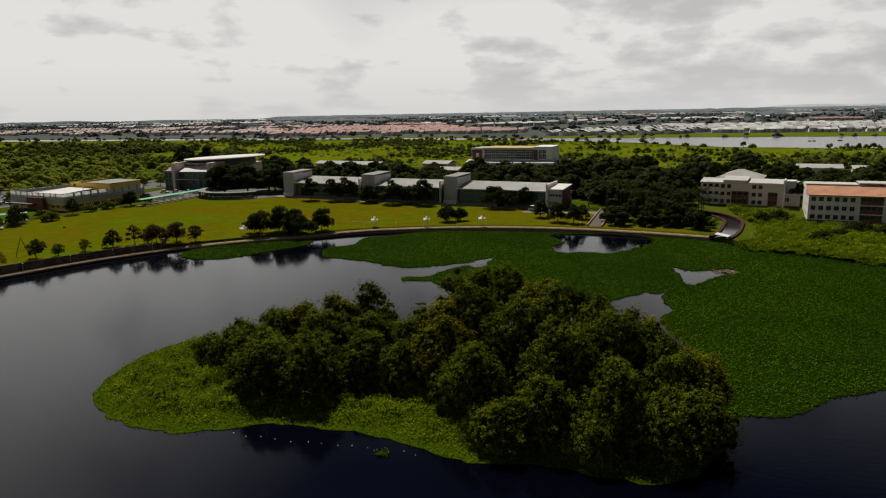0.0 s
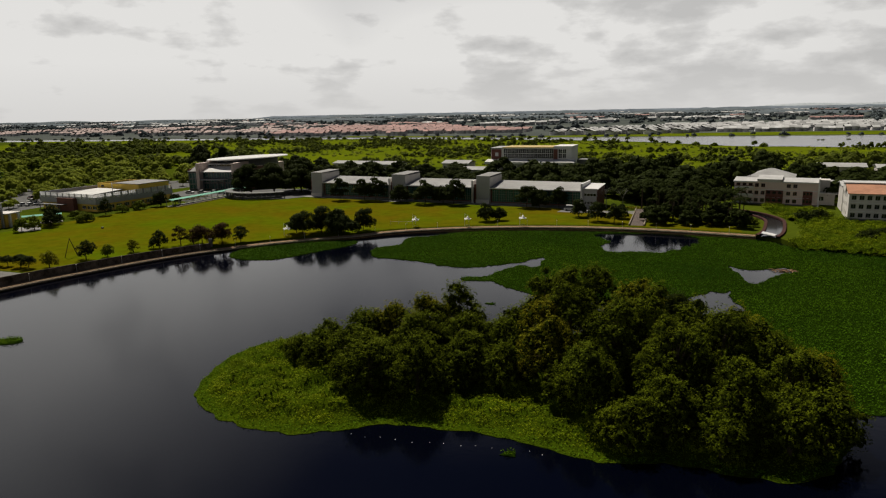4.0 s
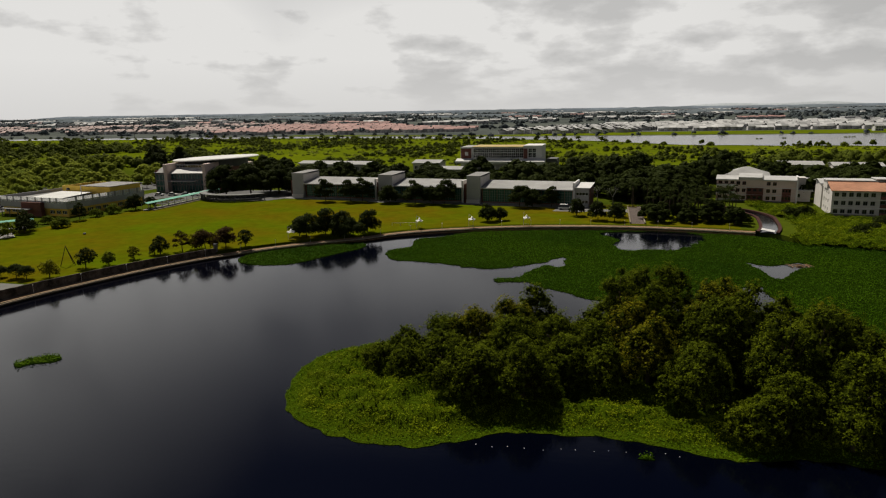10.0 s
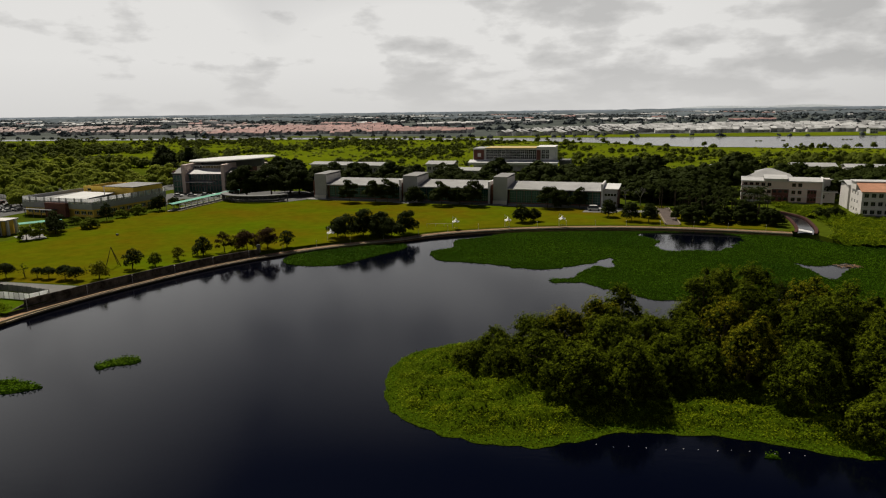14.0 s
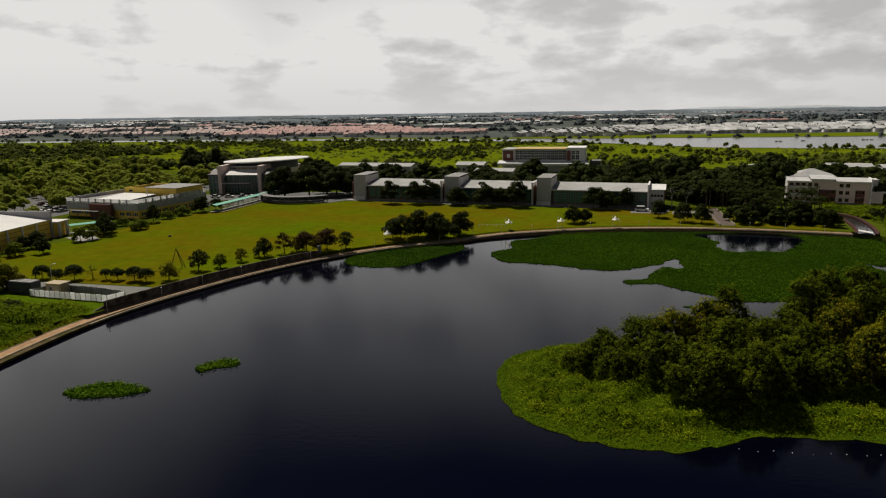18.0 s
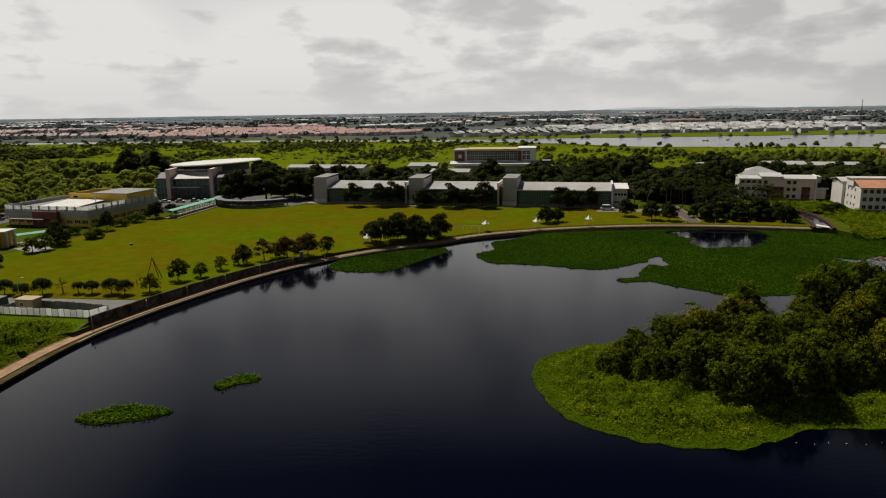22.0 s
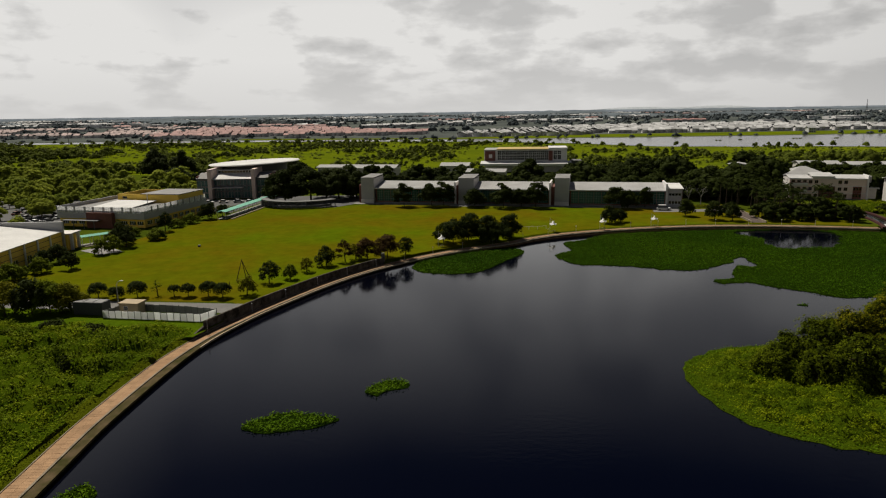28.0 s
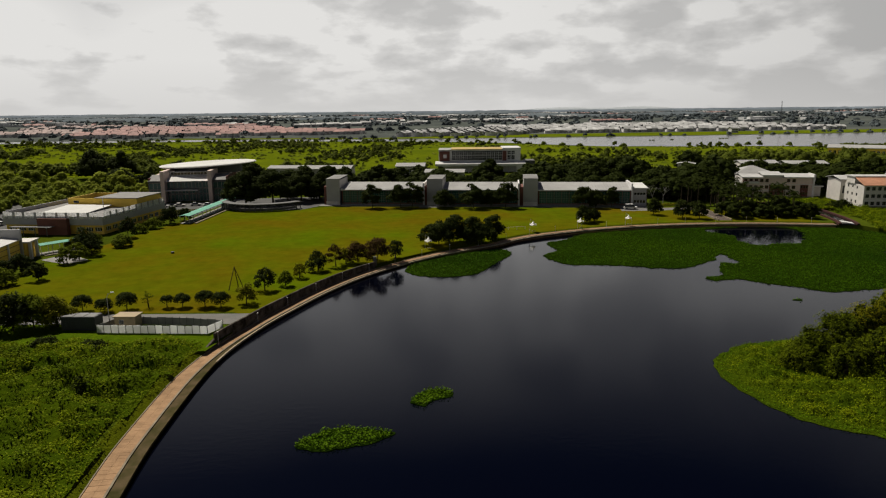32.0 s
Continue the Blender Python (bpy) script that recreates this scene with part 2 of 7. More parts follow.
M["river"] = water_material("river_water", (0.07, 0.067, 0.062), 0.18, 0.5)
M["path"] = material("path_paving", (0.35, 0.22, 0.125), 0.9, var=0.26, scale=0.5, fine=5, bump=0.2, obj_random=0.07, spec=0.05)
M["kerb"] = material("concrete_kerb", (0.25, 0.21, 0.155), 0.9, var=0.4, scale=0.5, fine=4, bump=0.3, spec=0.05)
M["stone"] = material("stained_revetment", (0.095, 0.070, 0.040), 0.95, var=0.45, scale=0.5, fine=4, bump=0.4, spec=0.0, second=(0.032, 0.034, 0.010))
M["concrete"] = material("grey_concrete", (0.22, 0.21, 0.195), 0.9, var=0.25, scale=0.3, fine=3, bump=0.1)
M["asphalt"] = material("asphalt", (0.055, 0.054, 0.052), 0.9, var=0.25, scale=0.2, fine=4)
M["white"] = material("white_paint", (0.62, 0.61, 0.6), 0.7, var=0.10, scale=0.3, fine=3)
M["offwhite"] = material("weathered_white_render", (0.56, 0.53, 0.5), 0.8, var=0.15, scale=0.3, fine=3)
M["beige"] = material("pink_beige_render", (0.64, 0.51, 0.45), 0.85, var=0.12, scale=0.25, fine=3)
M["grey_panel"] = material("grey_panel", (0.34, 0.34, 0.345), 0.6, var=0.10, scale=0.3, fine=3)
M["grey_dark"] = material("dark_grey_render", (0.10, 0.10, 0.10), 0.8, var=0.15, scale=0.3, fine=3)
M["brick"] = material("dark_red_brick", (0.15, 0.055, 0.04), 0.9, var=0.25, scale=0.4, fine=6)
M["court_green"] = material("dark_green_screen", (0.012, 0.05, 0.03), 0.8, var=0.15, scale=0.5)
M["tan"] = material("tan_render", (0.36, 0.28, 0.17), 0.85, var=0.15, scale=0.5, fine=4)
M["yellow"] = material("ochre_render", (0.74, 0.50, 0.07), 0.8, var=0.12, scale=0.3, fine=3)
M["orange"] = material("orange_tile", (0.56, 0.27, 0.16), 0.85, var=0.2, scale=0.3, fine=3)
M["roof_light"] = material("pale_metal_roof", (0.37, 0.366, 0.36), 0.85, var=0.22, scale=0.15, fine=2, spec=0.15)
M["roof_white"] = material("white_metal_roof", (0.60, 0.595, 0.58), 0.85, var=0.14, scale=0.15, fine=2, spec=0.15)
M["roof_grey"] = material("grey_roof_membrane", (0.20, 0.195, 0.19), 0.85, var=0.25, scale=0.2, fine=2)
M["roof_red"] = material("red_roof_tiles", (0.28, 0.15, 0.135), 0.85, var=0.25, scale=0.02, fine=0.2, island=0.3)
M["roof_town"] = material("town_roofs", (0.36, 0.36, 0.36), 0.8, var=0.25, scale=0.02, fine=0.2, island=0.45)
M["town_white"] = material("white_town_walls", (0.62, 0.615, 0.61), 0.8, var=0.15, scale=0.02, fine=0.2, island=0.2)
M["wall_town"] = material("town_walls", (0.5, 0.485, 0.475), 0.85, var=0.2, scale=0.02, fine=0.2, island=0.25)
M["green_roof"] = material("turquoise_metal_roof", (0.17, 0.42, 0.32), 0.8, var=0.15, scale=0.3, fine=3, spec=0.15)
M["glass"] = material("dark_window_glass", (0.010, 0.016, 0.018), 0.12, var=0.1, scale=0.5, spec=0.6)
M["glass_teal"] = material("teal_window_glass", (0.008, 0.075, 0.072), 0.2, var=0.2, scale=0.3, spec=0.6)
M["frame"] = material("white_frame", (0.62, 0.61, 0.60), 0.6, var=0.08, scale=1.0)
M["metal"] = material("galvanised_metal", (0.45, 0.45, 0.45), 0.45, metal=0.6, var=0.15, scale=1.0)
M["dark_metal"] = material("dark_metal", (0.035, 0.035, 0.038), 0.5, var=0.2, scale=0.5)
M["container"] = material("dark_container_paint", (0.03, 0.034, 0.04), 0.6, var=0.2, scale=0.5)
M["tarp"] = material("white_hoarding", (0.9, 0.9, 0.9), 0.7, translucent=0.5, var=0.08, scale=0.5, fine=4, obj_random=0.15)
M["edge"] = material("pale_stone_edge", (0.42, 0.34, 0.24), 0.95, var=0.35, scale=0.6, fine=4, bump=0.3, spec=0.05)
M["hoarding_back"] = material("dark_grey_hoarding", (0.16, 0.16, 0.155), 0.8, var=0.3, scale=0.5, fine=4)
M["wall_stained"] = material("streaked_dark_concrete", (0.115, 0.10, 0.085), 0.95, var=0.5, scale=0.6, fine=3, bump=0.3, spec=0.0, second=(0.028, 0.026, 0.02))
M["roof_pale"] = material("pale_grey_sheet_roof", (0.46, 0.455, 0.45), 0.85, var=0.2, scale=0.2, fine=2, spec=0.15)
M["canal"] = material("dark_red_canal_lining", (0.07, 0.034, 0.03), 0.95, var=0.3, scale=0.5, fine=4, bump=0.3, spec=0.05)
M["lane"] = material("worn_pale_asphalt", (0.17, 0.165, 0.155), 0.95, var=0.2, scale=0.3, fine=4, spec=0.1)
# Ramp brown is dimmed in the colour for the shade lying over it.
M["ramp"] = material("brown_ramp_paving", (0.085, 0.058, 0.046), 0.9, var=0.25, scale=0.4, fine=4)
M["membrane"] = material("white_tent_membrane", (0.80, 0.79, 0.75), 0.6, var=0.06, scale=0.5)

# ---- mesh helpers ----


def part(name, bm, mat, parent=None, label="", smooth=False):
    """Links a bmesh as one mesh object, under a thing or a part where one is given."""
    me = bpy.data.meshes.new(name)
    bm.to_mesh(me)
    bm.free()
    me.materials.append(mat)
    if smooth:
        me.shade_smooth()
    ob = new(name, me)
    if parent is not None:
        ob.parent = parent
    if label:
        ob["label"] = label
    return ob


def mesh_part(name, verts, faces, mat, parent=None, label=""):
    """The same from numpy arrays: verts (n, 3) and faces (m, 3 or 4)."""
    me = bpy.data.meshes.new(name)
    faces = np.asarray(faces, dtype=np.int32)
    k = faces.shape[1]
    me.vertices.add(len(verts))
    me.vertices.foreach_set("co", np.asarray(verts, dtype=np.float32).ravel())
    me.loops.add(faces.size)
    me.loops.foreach_set("vertex_index", faces.ravel())
    me.polygons.add(len(faces))
    me.polygons.foreach_set("loop_start", np.arange(0, faces.size, k, dtype=np.int32))
    me.update(calc_edges=True)
    me.materials.append(mat)
    ob = new(name, me)
    if parent is not None:
        ob.parent = parent
    if label:
        ob["label"] = label
    return ob


def thing(name, label, category, group="", m=None, kind=""):
    ob = new(name)
    ob.empty_display_size = 0.5
    if m is not None:
        ob.matrix_basis = m
    return tagged(ob, label, category, group, kind)


def box(bm, x0, x1, y0, y1, z0, z1):
    v = [bm.verts.new(c) for c in ((x0, y0, z0), (x1, y0, z0), (x1, y1, z0), (x0, y1, z0), (x0, y0, z1), (x1, y0, z1), (x1, y1, z1), (x0, y1, z1))]
    for f in ((3, 2, 1, 0), (4, 5, 6, 7), (0, 1, 5, 4), (1, 2, 6, 5), (2, 3, 7, 6), (3, 0, 4, 7)):
        bm.faces.new([v[i] for i in f])
    return bm


def boxes(*dims):
    bm = bmesh.new()
    for d in dims:
        box(bm, *d)
    return bm


def prism(outline, z0, z1, bm=None):
    """A solid with that outline (counter-clockwise) from z0 to z1."""
    bm = bm or bmesh.new()
    lo = [bm.verts.new((x, y, z0)) for x, y in outline]
    hi = [bm.verts.new((x, y, z1)) for x, y in outline]
    bm.faces.new(hi)
    bm.faces.new(lo[::-1])
    n = len(lo)
    for i in range(n):
        bm.faces.new((lo[i], lo[(i + 1) % n], hi[(i + 1) % n], hi[i]))
    return bm


def tube(bm, points, radii, sides=7):
    """A tapered round bar through the points."""
    rings = []
    for i, p in enumerate(points):
        a = Vector(points[max(0, i - 1)])
        b = Vector(points[min(len(points) - 1, i + 1)])
        d = (b - a).normalized()
        u = d.orthogonal().normalized()
        w = d.cross(u)
        rings.append([bm.verts.new(Vector(p) + (u * math.cos(k * math.tau / sides) + w * math.sin(k * math.tau / sides)) * radii[i]) for k in range(sides)])
    for r0, r1 in zip(rings, rings[1:]):
        for k in range(sides):
            bm.faces.new((r0[k], r0[(k + 1) % sides], r1[(k + 1) % sides], r1[k]))
    bm.faces.new(rings[0][::-1])
    bm.faces.new(rings[-1])
    return bm


def spline(points, step, closed=False):
    """A smooth line through control points, at about even steps."""
    pts = [np.array(p, float) for p in points]
    n = len(pts)
    out = []
    for i in range(n if closed else n - 1):
        p0 = pts[(i - 1) % n] if closed or i > 0 else pts[0] * 2 - pts[1]
        p1, p2 = pts[i], pts[(i + 1) % n]
        p3 = pts[(i + 2) % n] if closed or i < n - 2 else p2 * 2 - p1
        k = max(1, int(np.linalg.norm(p2 - p1) / step))
        for j in range(k):
            s = j / k
            out.append(0.5 * (2 * p1 + (p2 - p0) * s + (2 * p0 - 5 * p1 + 4 * p2 - p3) * s * s + (3 * p1 - p0 - 3 * p2 + p3) * s ** 3))
    if not closed:
        out.append(pts[-1])
    return np.array(out)


def ragged(line, amount, scale, seed):
    """Pushes a line in and out by noise, for natural edges."""
    out = []
    for x, y in line:
        v = Vector((x * scale + seed * 17.3, y * scale, seed * 3.1))
        out.append((x + amount * noise.noise(v), y + amount * noise.noise(v + Vector((31.7, 9.2, 4.4)))))
    return np.array(out)


def offset(line, d):
    """The line moved sideways, to its left for d over 0."""
    t = np.gradient(np.asarray(line, float), axis=0)
    t /= np.linalg.norm(t, axis=1)[:, None]
    return np.asarray(line) + np.stack([-t[:, 1], t[:, 0]], 1) * d


def inside(pts, poly):
    """Which points lie in a polygon."""
    pts = np.asarray(pts, float)
    x, y = pts[:, 0], pts[:, 1]
    res = np.zeros(len(pts), bool)
    poly = np.asarray(poly, float)
    for (x0, y0), (x1, y1) in zip(poly, np.roll(poly, -1, 0)):
        hit = ((y0 > y) != (y1 > y)) & (x < (x1 - x0) * (y - y0) / (y1 - y0 + 1e-12) + x0)
        res ^= hit
    return res


def sheet(outline, z, holes=(), depth=0.0):
    """A flat sheet with that outline and holes; depth: how far its edges go down."""
    bm = bmesh.new()
    rims = []
    edges = []
    for ring in (outline, *holes):
        vs = [bm.verts.new((x, y, z)) for x, y in ring]
        rims.append(vs)
        edges += [bm.edges.new((vs[i], vs[(i + 1) % len(vs)])) for i in range(len(vs))]
    bmesh.ops.triangle_fill(bm, edges=edges, use_beauty=True)
    bmesh.ops.recalc_face_normals(bm, faces=bm.faces)
    if sum(f.normal.z for f in bm.faces) < 0:
        bmesh.ops.reverse_faces(bm, faces=bm.faces)
    if depth:
        for vs in rims:
            lo = [bm.verts.new(v.co - Vector((0, 0, depth))) for v in vs]
            for i in range(len(vs)):
                j = (i + 1) % len(vs)
                bm.faces.new((lo[i], lo[j], vs[j], vs[i]))
    return bm


def ribbon(a, b, z, thick):
    """A strip between two lines of equal length, with thickness."""
    bm = bmesh.new()
    n = len(a)
    z = np.broadcast_to(z, (n,))
    rows = [[bm.verts.new((*p, h)) for p, h in zip(ln, hs)] for ln, hs in ((a, z), (b, z), (b, z - thick), (a, z - thick))]
    for i in range(n - 1):
        for r0, r1 in ((0, 1), (1, 2), (3, 0)):
            bm.faces.new((rows[r0][i], rows[r0][i + 1], rows[r1][i + 1], rows[r1][i]))
    bmesh.ops.recalc_face_normals(bm, faces=bm.faces)
    return bm


def leaves(centres, normals, size, rng, aspect=0.55, fold=0.25, jitter=0.55):
    """Folded leaf blades: two triangles each, at the centres, facing about along the normals."""
    n = len(centres)
    d = normals + rng.normal(0, jitter, (n, 3))
    d /= np.linalg.norm(d, axis=1)[:, None] + 1e-9
    r = rng.normal(0, 1, (n, 3))
    u = np.cross(d, r)
    u /= np.linalg.norm(u, axis=1)[:, None] + 1e-9
    w = np.cross(d, u)
    s = (size * rng.uniform(0.6, 1.35, n))[:, None]
    v = np.stack([centres - u * s, centres - w * s * aspect - d * s * fold, centres + u * s, centres + w * s * aspect - d * s * fold], 1)
    return v.reshape(-1, 3), np.arange(4 * n).reshape(-1, 4)


def clumps(rng, centres, radii, per, size, flat=0.8, jitter=0.4):
    """Leaves on the outer shells of many round clumps."""
    vs, fs, base = [], [], 0
    for c, r in zip(centres, radii):
        n = max(6, int(per * r * r))
        d = rng.normal(0, 1, (n, 3))
        d /= np.linalg.norm(d, axis=1)[:, None]
        d[:, 2] = np.where(d[:, 2] < -0.35, -d[:, 2] * 0.6, d[:, 2])
        rad = r * rng.uniform(0.55, 1.05, n) ** 0.6
        p = c + d * rad[:, None] * np.array([1, 1, flat])
        v, f = leaves(p, d + np.array([0, 0, 0.45]), size, rng, jitter=jitter)
        vs.append(v); fs.append(f + base); base += len(v)
    return np.concatenate(vs), np.concatenate(fs)


def tufts(rng, centres, radii, gap, tuft, per, size, flat=0.9):
    """Billowing foliage: each clump carries small rounded tufts all over it, and each tuft its leaves."""
    cs, out, rs = [], [], []
    for c, r in zip(centres, radii):
        n = max(5, int(9.0 * r * r / gap ** 2))
        k = np.arange(n)
        z = 1 - (k + 0.5) / n * 1.45
        a = k * 2.39996 + rng.uniform(0, 6)
        w = np.sqrt(np.clip(1 - z * z, 0, 1))
        d = np.column_stack([w * np.cos(a), w * np.sin(a), z]) + rng.normal(0, 0.13, (n, 3))
        cs.append(c + d * (r * rng.uniform(0.7, 1.15, n))[:, None] * np.array([1, 1, flat]))
        out.append(d)
        rs.append(tuft * rng.uniform(0.5, 1.35, n))
    cs, out, rs = np.concatenate(cs), np.concatenate(out), np.concatenate(rs)
    i = np.repeat(np.arange(len(cs)), per)
    d = rng.normal(0, 1, (len(i), 3)) + out[i] * 0.9 + np.array([0, 0, 0.35])
    d /= np.linalg.norm(d, axis=1)[:, None]
    p = cs[i] + d * (rs[i] * rng.uniform(0.6, 1.05, len(i)))[:, None]
    return leaves(p, d * 0.8 + out[i] * 0.5 + np.array([0, 0, 0.25]), size, rng, aspect=0.5, jitter=0.35)


def domes(rng, cs, rr, flat=0.9):
    """Low uneven domes, quads only, that fill the inside of far crowns."""
    ring, rows = 5, ((-0.3, 0.95), (0.45, 0.9), (0.95, 0.2))
    unit = np.array([(w * math.cos((i + 0.5 * (k % 2)) * math.tau / ring), w * math.sin((i + 0.5 * (k % 2)) * math.tau / ring), z * flat) for k, (z, w) in enumerate(rows) for i in range(ring)])
    face = np.array([(k * ring + i, k * ring + (i + 1) % ring, (k + 1) * ring + (i + 1) % ring, (k + 1) * ring + i) for k in range(len(rows) - 1) for i in range(ring)])
    cs, rr = np.asarray(cs, float), np.asarray(rr, float)
    v = cs[:, None, :] + unit[None] * (rr[:, None] * rng.uniform(0.8, 1.15, (len(cs), len(unit))))[:, :, None]
    f = face[None] + (np.arange(len(cs)) * len(unit))[:, None, None]
    return v.reshape(-1, 3), f.reshape(-1, 4)


# ---- ground, lake, shore ----
GROUND = 1.3
SHORE = [(-105, -60), (-126, -20), (-136, 30), (-138.5, 68), (-138.6, 84), (-137, 105), (-133, 120), (-127.5, 133), (-121, 146), (-113.5, 157.5), (-103, 169.3),
         (-93, 177.5), (-84, 183), (-76, 187.5), (-69, 193.5), (-60, 198.5), (-45, 204), (-30, 207.4), (-12, 209), (5, 208), (21, 205), (38, 200.5)]
BACK = [(43, 197), (46, 191), (57, 187), (74, 176.5), (98, 158), (125, 120), (135, 60), (118, -10), (70, -60), (0, -85), (-60, -85)]
shore = spline(SHORE, 3.0)
back = ragged(spline([SHORE[-1]] + BACK + [SHORE[0]], 5.0)[1:-1], 1.2, 0.15, 2)
taper = np.clip((shore[:, 1] - 98) / 22, 0, 1)
strip = 1.15 - 0.9 * taper
path_w = 2.6 - 0.6 * taper
PROM = 0.55 + 0.4 * np.clip((shore[:, 0] + 100) / 40, 0, 1)  # height of the promenade along the shore


def off(d):
    """The shore line moved inland by d, which may change along it."""
    t = np.gradient(shore, axis=0)
    t /= np.linalg.norm(t, axis=1)[:, None]
    n = np.stack([-t[:, 1], t[:, 0]], 1)
    return shore + n * (np.asarray(d)[:, None] if np.ndim(d) else d)


set_back = np.where(shore[:, 1] < 108, 1.55, np.where((shore[:, 1] > 164) & (shore[:, 0] > -108), 0.95, 0.3))
lake_edge = np.concatenate([off(strip + path_w + set_back), back])
ground = part("ground", sheet([(-4800, -1500), (4800, -1500), (4800, 4850), (-4800, 4850)], GROUND, [lake_edge], depth=2.5), M["scrub"])
tagged(ground, "flat scrubby green land reaching to the horizon", "ground", kind="structure")
bed = part("lake_bed", sheet([(-170, -110), (160, -110), (160, 230), (-170, 230)], -1.2), M["mud"])
tagged(bed, "dark muddy bed under the lake water", "ground", kind="structure")
lake = part("water", sheet([(-165, -105), (155, -105), (155, 225), (-165, 225)], 0.0), M["water"])
tagged(lake, "still dark lake water reflecting clouds", "water", kind="structure")

river_line = ragged(spline([(-1500, 1010), (-900, 960), (-390, 930), (-115, 865), (30, 850), (180, 840), (330, 835), (560, 840), (800, 850), (800, 560), (480, 570),
                            (340, 575), (225, 610), (150, 630), (95, 655), (30, 735), (-115, 815), (-390, 880), (-900, 910), (-1500, 960)], 14, True), 8, 0.03, 5)
river = part("water_river", sheet(river_line, GROUND + 0.06), M["river"])
tagged(river, "broad grey river winding behind the scrub", "water", kind="structure")

# far low ridges that close the view
def ridge(name, y, h0, seed, label, mat="leaf_far"):
    bm = bmesh.new()
    prev = None
    for i in range(200):
        x = -4700 + i * 47.2
        h = h0 * (1.1 + (0.08 if mat == "leaf_rim" else 0.35) * noise.noise(Vector((x * 0.0016, seed, 0))) + 0.2 * noise.noise(Vector((x * 0.02, seed, 3))))
        if mat == "leaf_far_near":
            h *= max(0.05, min(1.0, 0.6 + 1.6 * noise.noise(Vector((x * 0.0022, seed, 7)))))
        if name == "backdrop_hills":
            h += 30 * math.exp(-((x - 1250) / 330) ** 2) * 0.7 + 22 * math.exp(-((x - 1850) / 260) ** 2)
        a = bm.verts.new((x, y, GROUND - 0.5)); b = bm.verts.new((x, y + 60, h))
        c = bm.verts.new((x, y + 90, GROUND - 0.5))
        if prev:
            bm.faces.new((prev[0], a, b, prev[1])); bm.faces.new((prev[1], b, c, prev[2]))
        prev = (a, b, c)
    return tagged(part(name, bm, M[mat], smooth=True), label, "backdrop", kind="structure")


# Aerial haze is mixed into these base colours, palest on the hills.
M["leaf_far"] = material("haze_tinted_hills", (0.36, 0.39, 0.42), 0.95, var=0.2, scale=0.004, fine=0.05, spec=0.0)
M["leaf_far_near"] = material("haze_tinted_dark_woods", (0.12, 0.14, 0.155), 0.95, var=0.3, scale=0.004, fine=0.03, spec=0.0)
M["leaf_rim"] = material("haze_tinted_blue_woods", (0.155, 0.182, 0.215), 0.95, var=0.35, scale=0.003, fine=0.02, spec=0.0)
ridge("backdrop_hills", 4740, 16, 3, "low wooded hills on the horizon, tinted pale for haze")
ridge("backdrop_forest", 4600, 21, 17, "belt of woods along the horizon, tinted blue-grey for haze", "leaf_rim")
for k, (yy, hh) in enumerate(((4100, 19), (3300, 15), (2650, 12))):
    ridge("backdrop_woods", yy, hh, 11 + k * 5, "long dark belt of distant woods with haze in its colour", "leaf_far_near")

# ---- floating weed ----
rng = np.random.default_rng(11)


def scatter(poly, spacing, holes=()):
    """Random points in a polygon, about one per square of the spacing."""
    poly = np.asarray(poly)
    lo, hi = poly.min(0), poly.max(0)
    n = int((hi[0] - lo[0]) * (hi[1] - lo[1]) / spacing ** 2)
    p = rng.uniform(lo, hi, (n, 2))
    keep = inside(p, poly)
    for h in holes:
        keep &= ~inside(p, h)
    return p[keep]


def weed_mat(name, outline, label, spacing, z=0.06, leaf=0.2, height=0.35, mat="weed", holes=(), category="water plants", mound=None):
    """A floating bed with upright rosettes of leaves on it."""
    ob = thing(name, label, category, kind="stuff")
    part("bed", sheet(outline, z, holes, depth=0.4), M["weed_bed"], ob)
    p = scatter(outline, spacing, holes)
    h = z + rng.uniform(0.05, height, len(p))
    if mound is not None:
        h = h + mound(p)
    c = np.column_stack([p, h])
    v, f = leaves(c, np.tile((0, 0, 0.9), (len(c), 1)), leaf, rng, aspect=0.8)
    mesh_part("foliage", v, f, M[mat], ob)
    return ob


MAT = [(-66.4, 172.9), (-63.2, 177.5), (-60.7, 180.7), (-61.2, 185.5), (-60.4, 191.6), (-53.7, 195.4), (-47, 201.5), (-40, 204), (-20, 207), (0, 207), (20, 204), (38, 199.5), (45, 191), (57, 186.5), (74, 176), (97, 158), (120, 124),
       (105, 112), (70, 106), (46, 98), (37, 92), (31.5, 87), (25, 86.5), (22.5, 92), (23.8, 104), (19.8, 122.7), (22.1, 130), (20.4, 136.6), (22.2, 143.3), (20.3, 140.8), (17.7, 142), (16.4, 139.2), (12, 135.9), (7.8, 131.4), (0, 131), (-12.3, 130.3),
       (-16.3, 131.2), (-19.7, 135.2), (-23.6, 138), (-26.4, 141.6), (-30.3, 143.3), (-34, 142.5), (-34.8, 145.5), (-29.3, 147.9), (-27.9, 152.4), (-23.4, 159), (-19.2, 158.6), (-18.7, 168.5), (-21.4, 166.4), (-24.3, 162.4), (-29.6, 159),
       (-34.8, 155.2), (-42, 155.9), (-47.3, 159.2), (-54.2, 161.3), (-62.8, 163.4)]
HOLE_A = [(-5.5, 203), (-2.6, 192.5), (-4.4, 183.5), (-0.6, 178.3), (5, 179.8), (10, 178.8), (16.2, 185.3), (21.5, 193.5), (21.5, 203), (8, 206)]
HOLE_B = [(25.0, 166.0), (27.2, 163.6), (30.0, 162.6), (35, 164.2), (37.3, 166.6), (38.9, 162.3), (34.2, 158.6), (29.7, 151.5), (26.7, 150), (26.3, 157)]
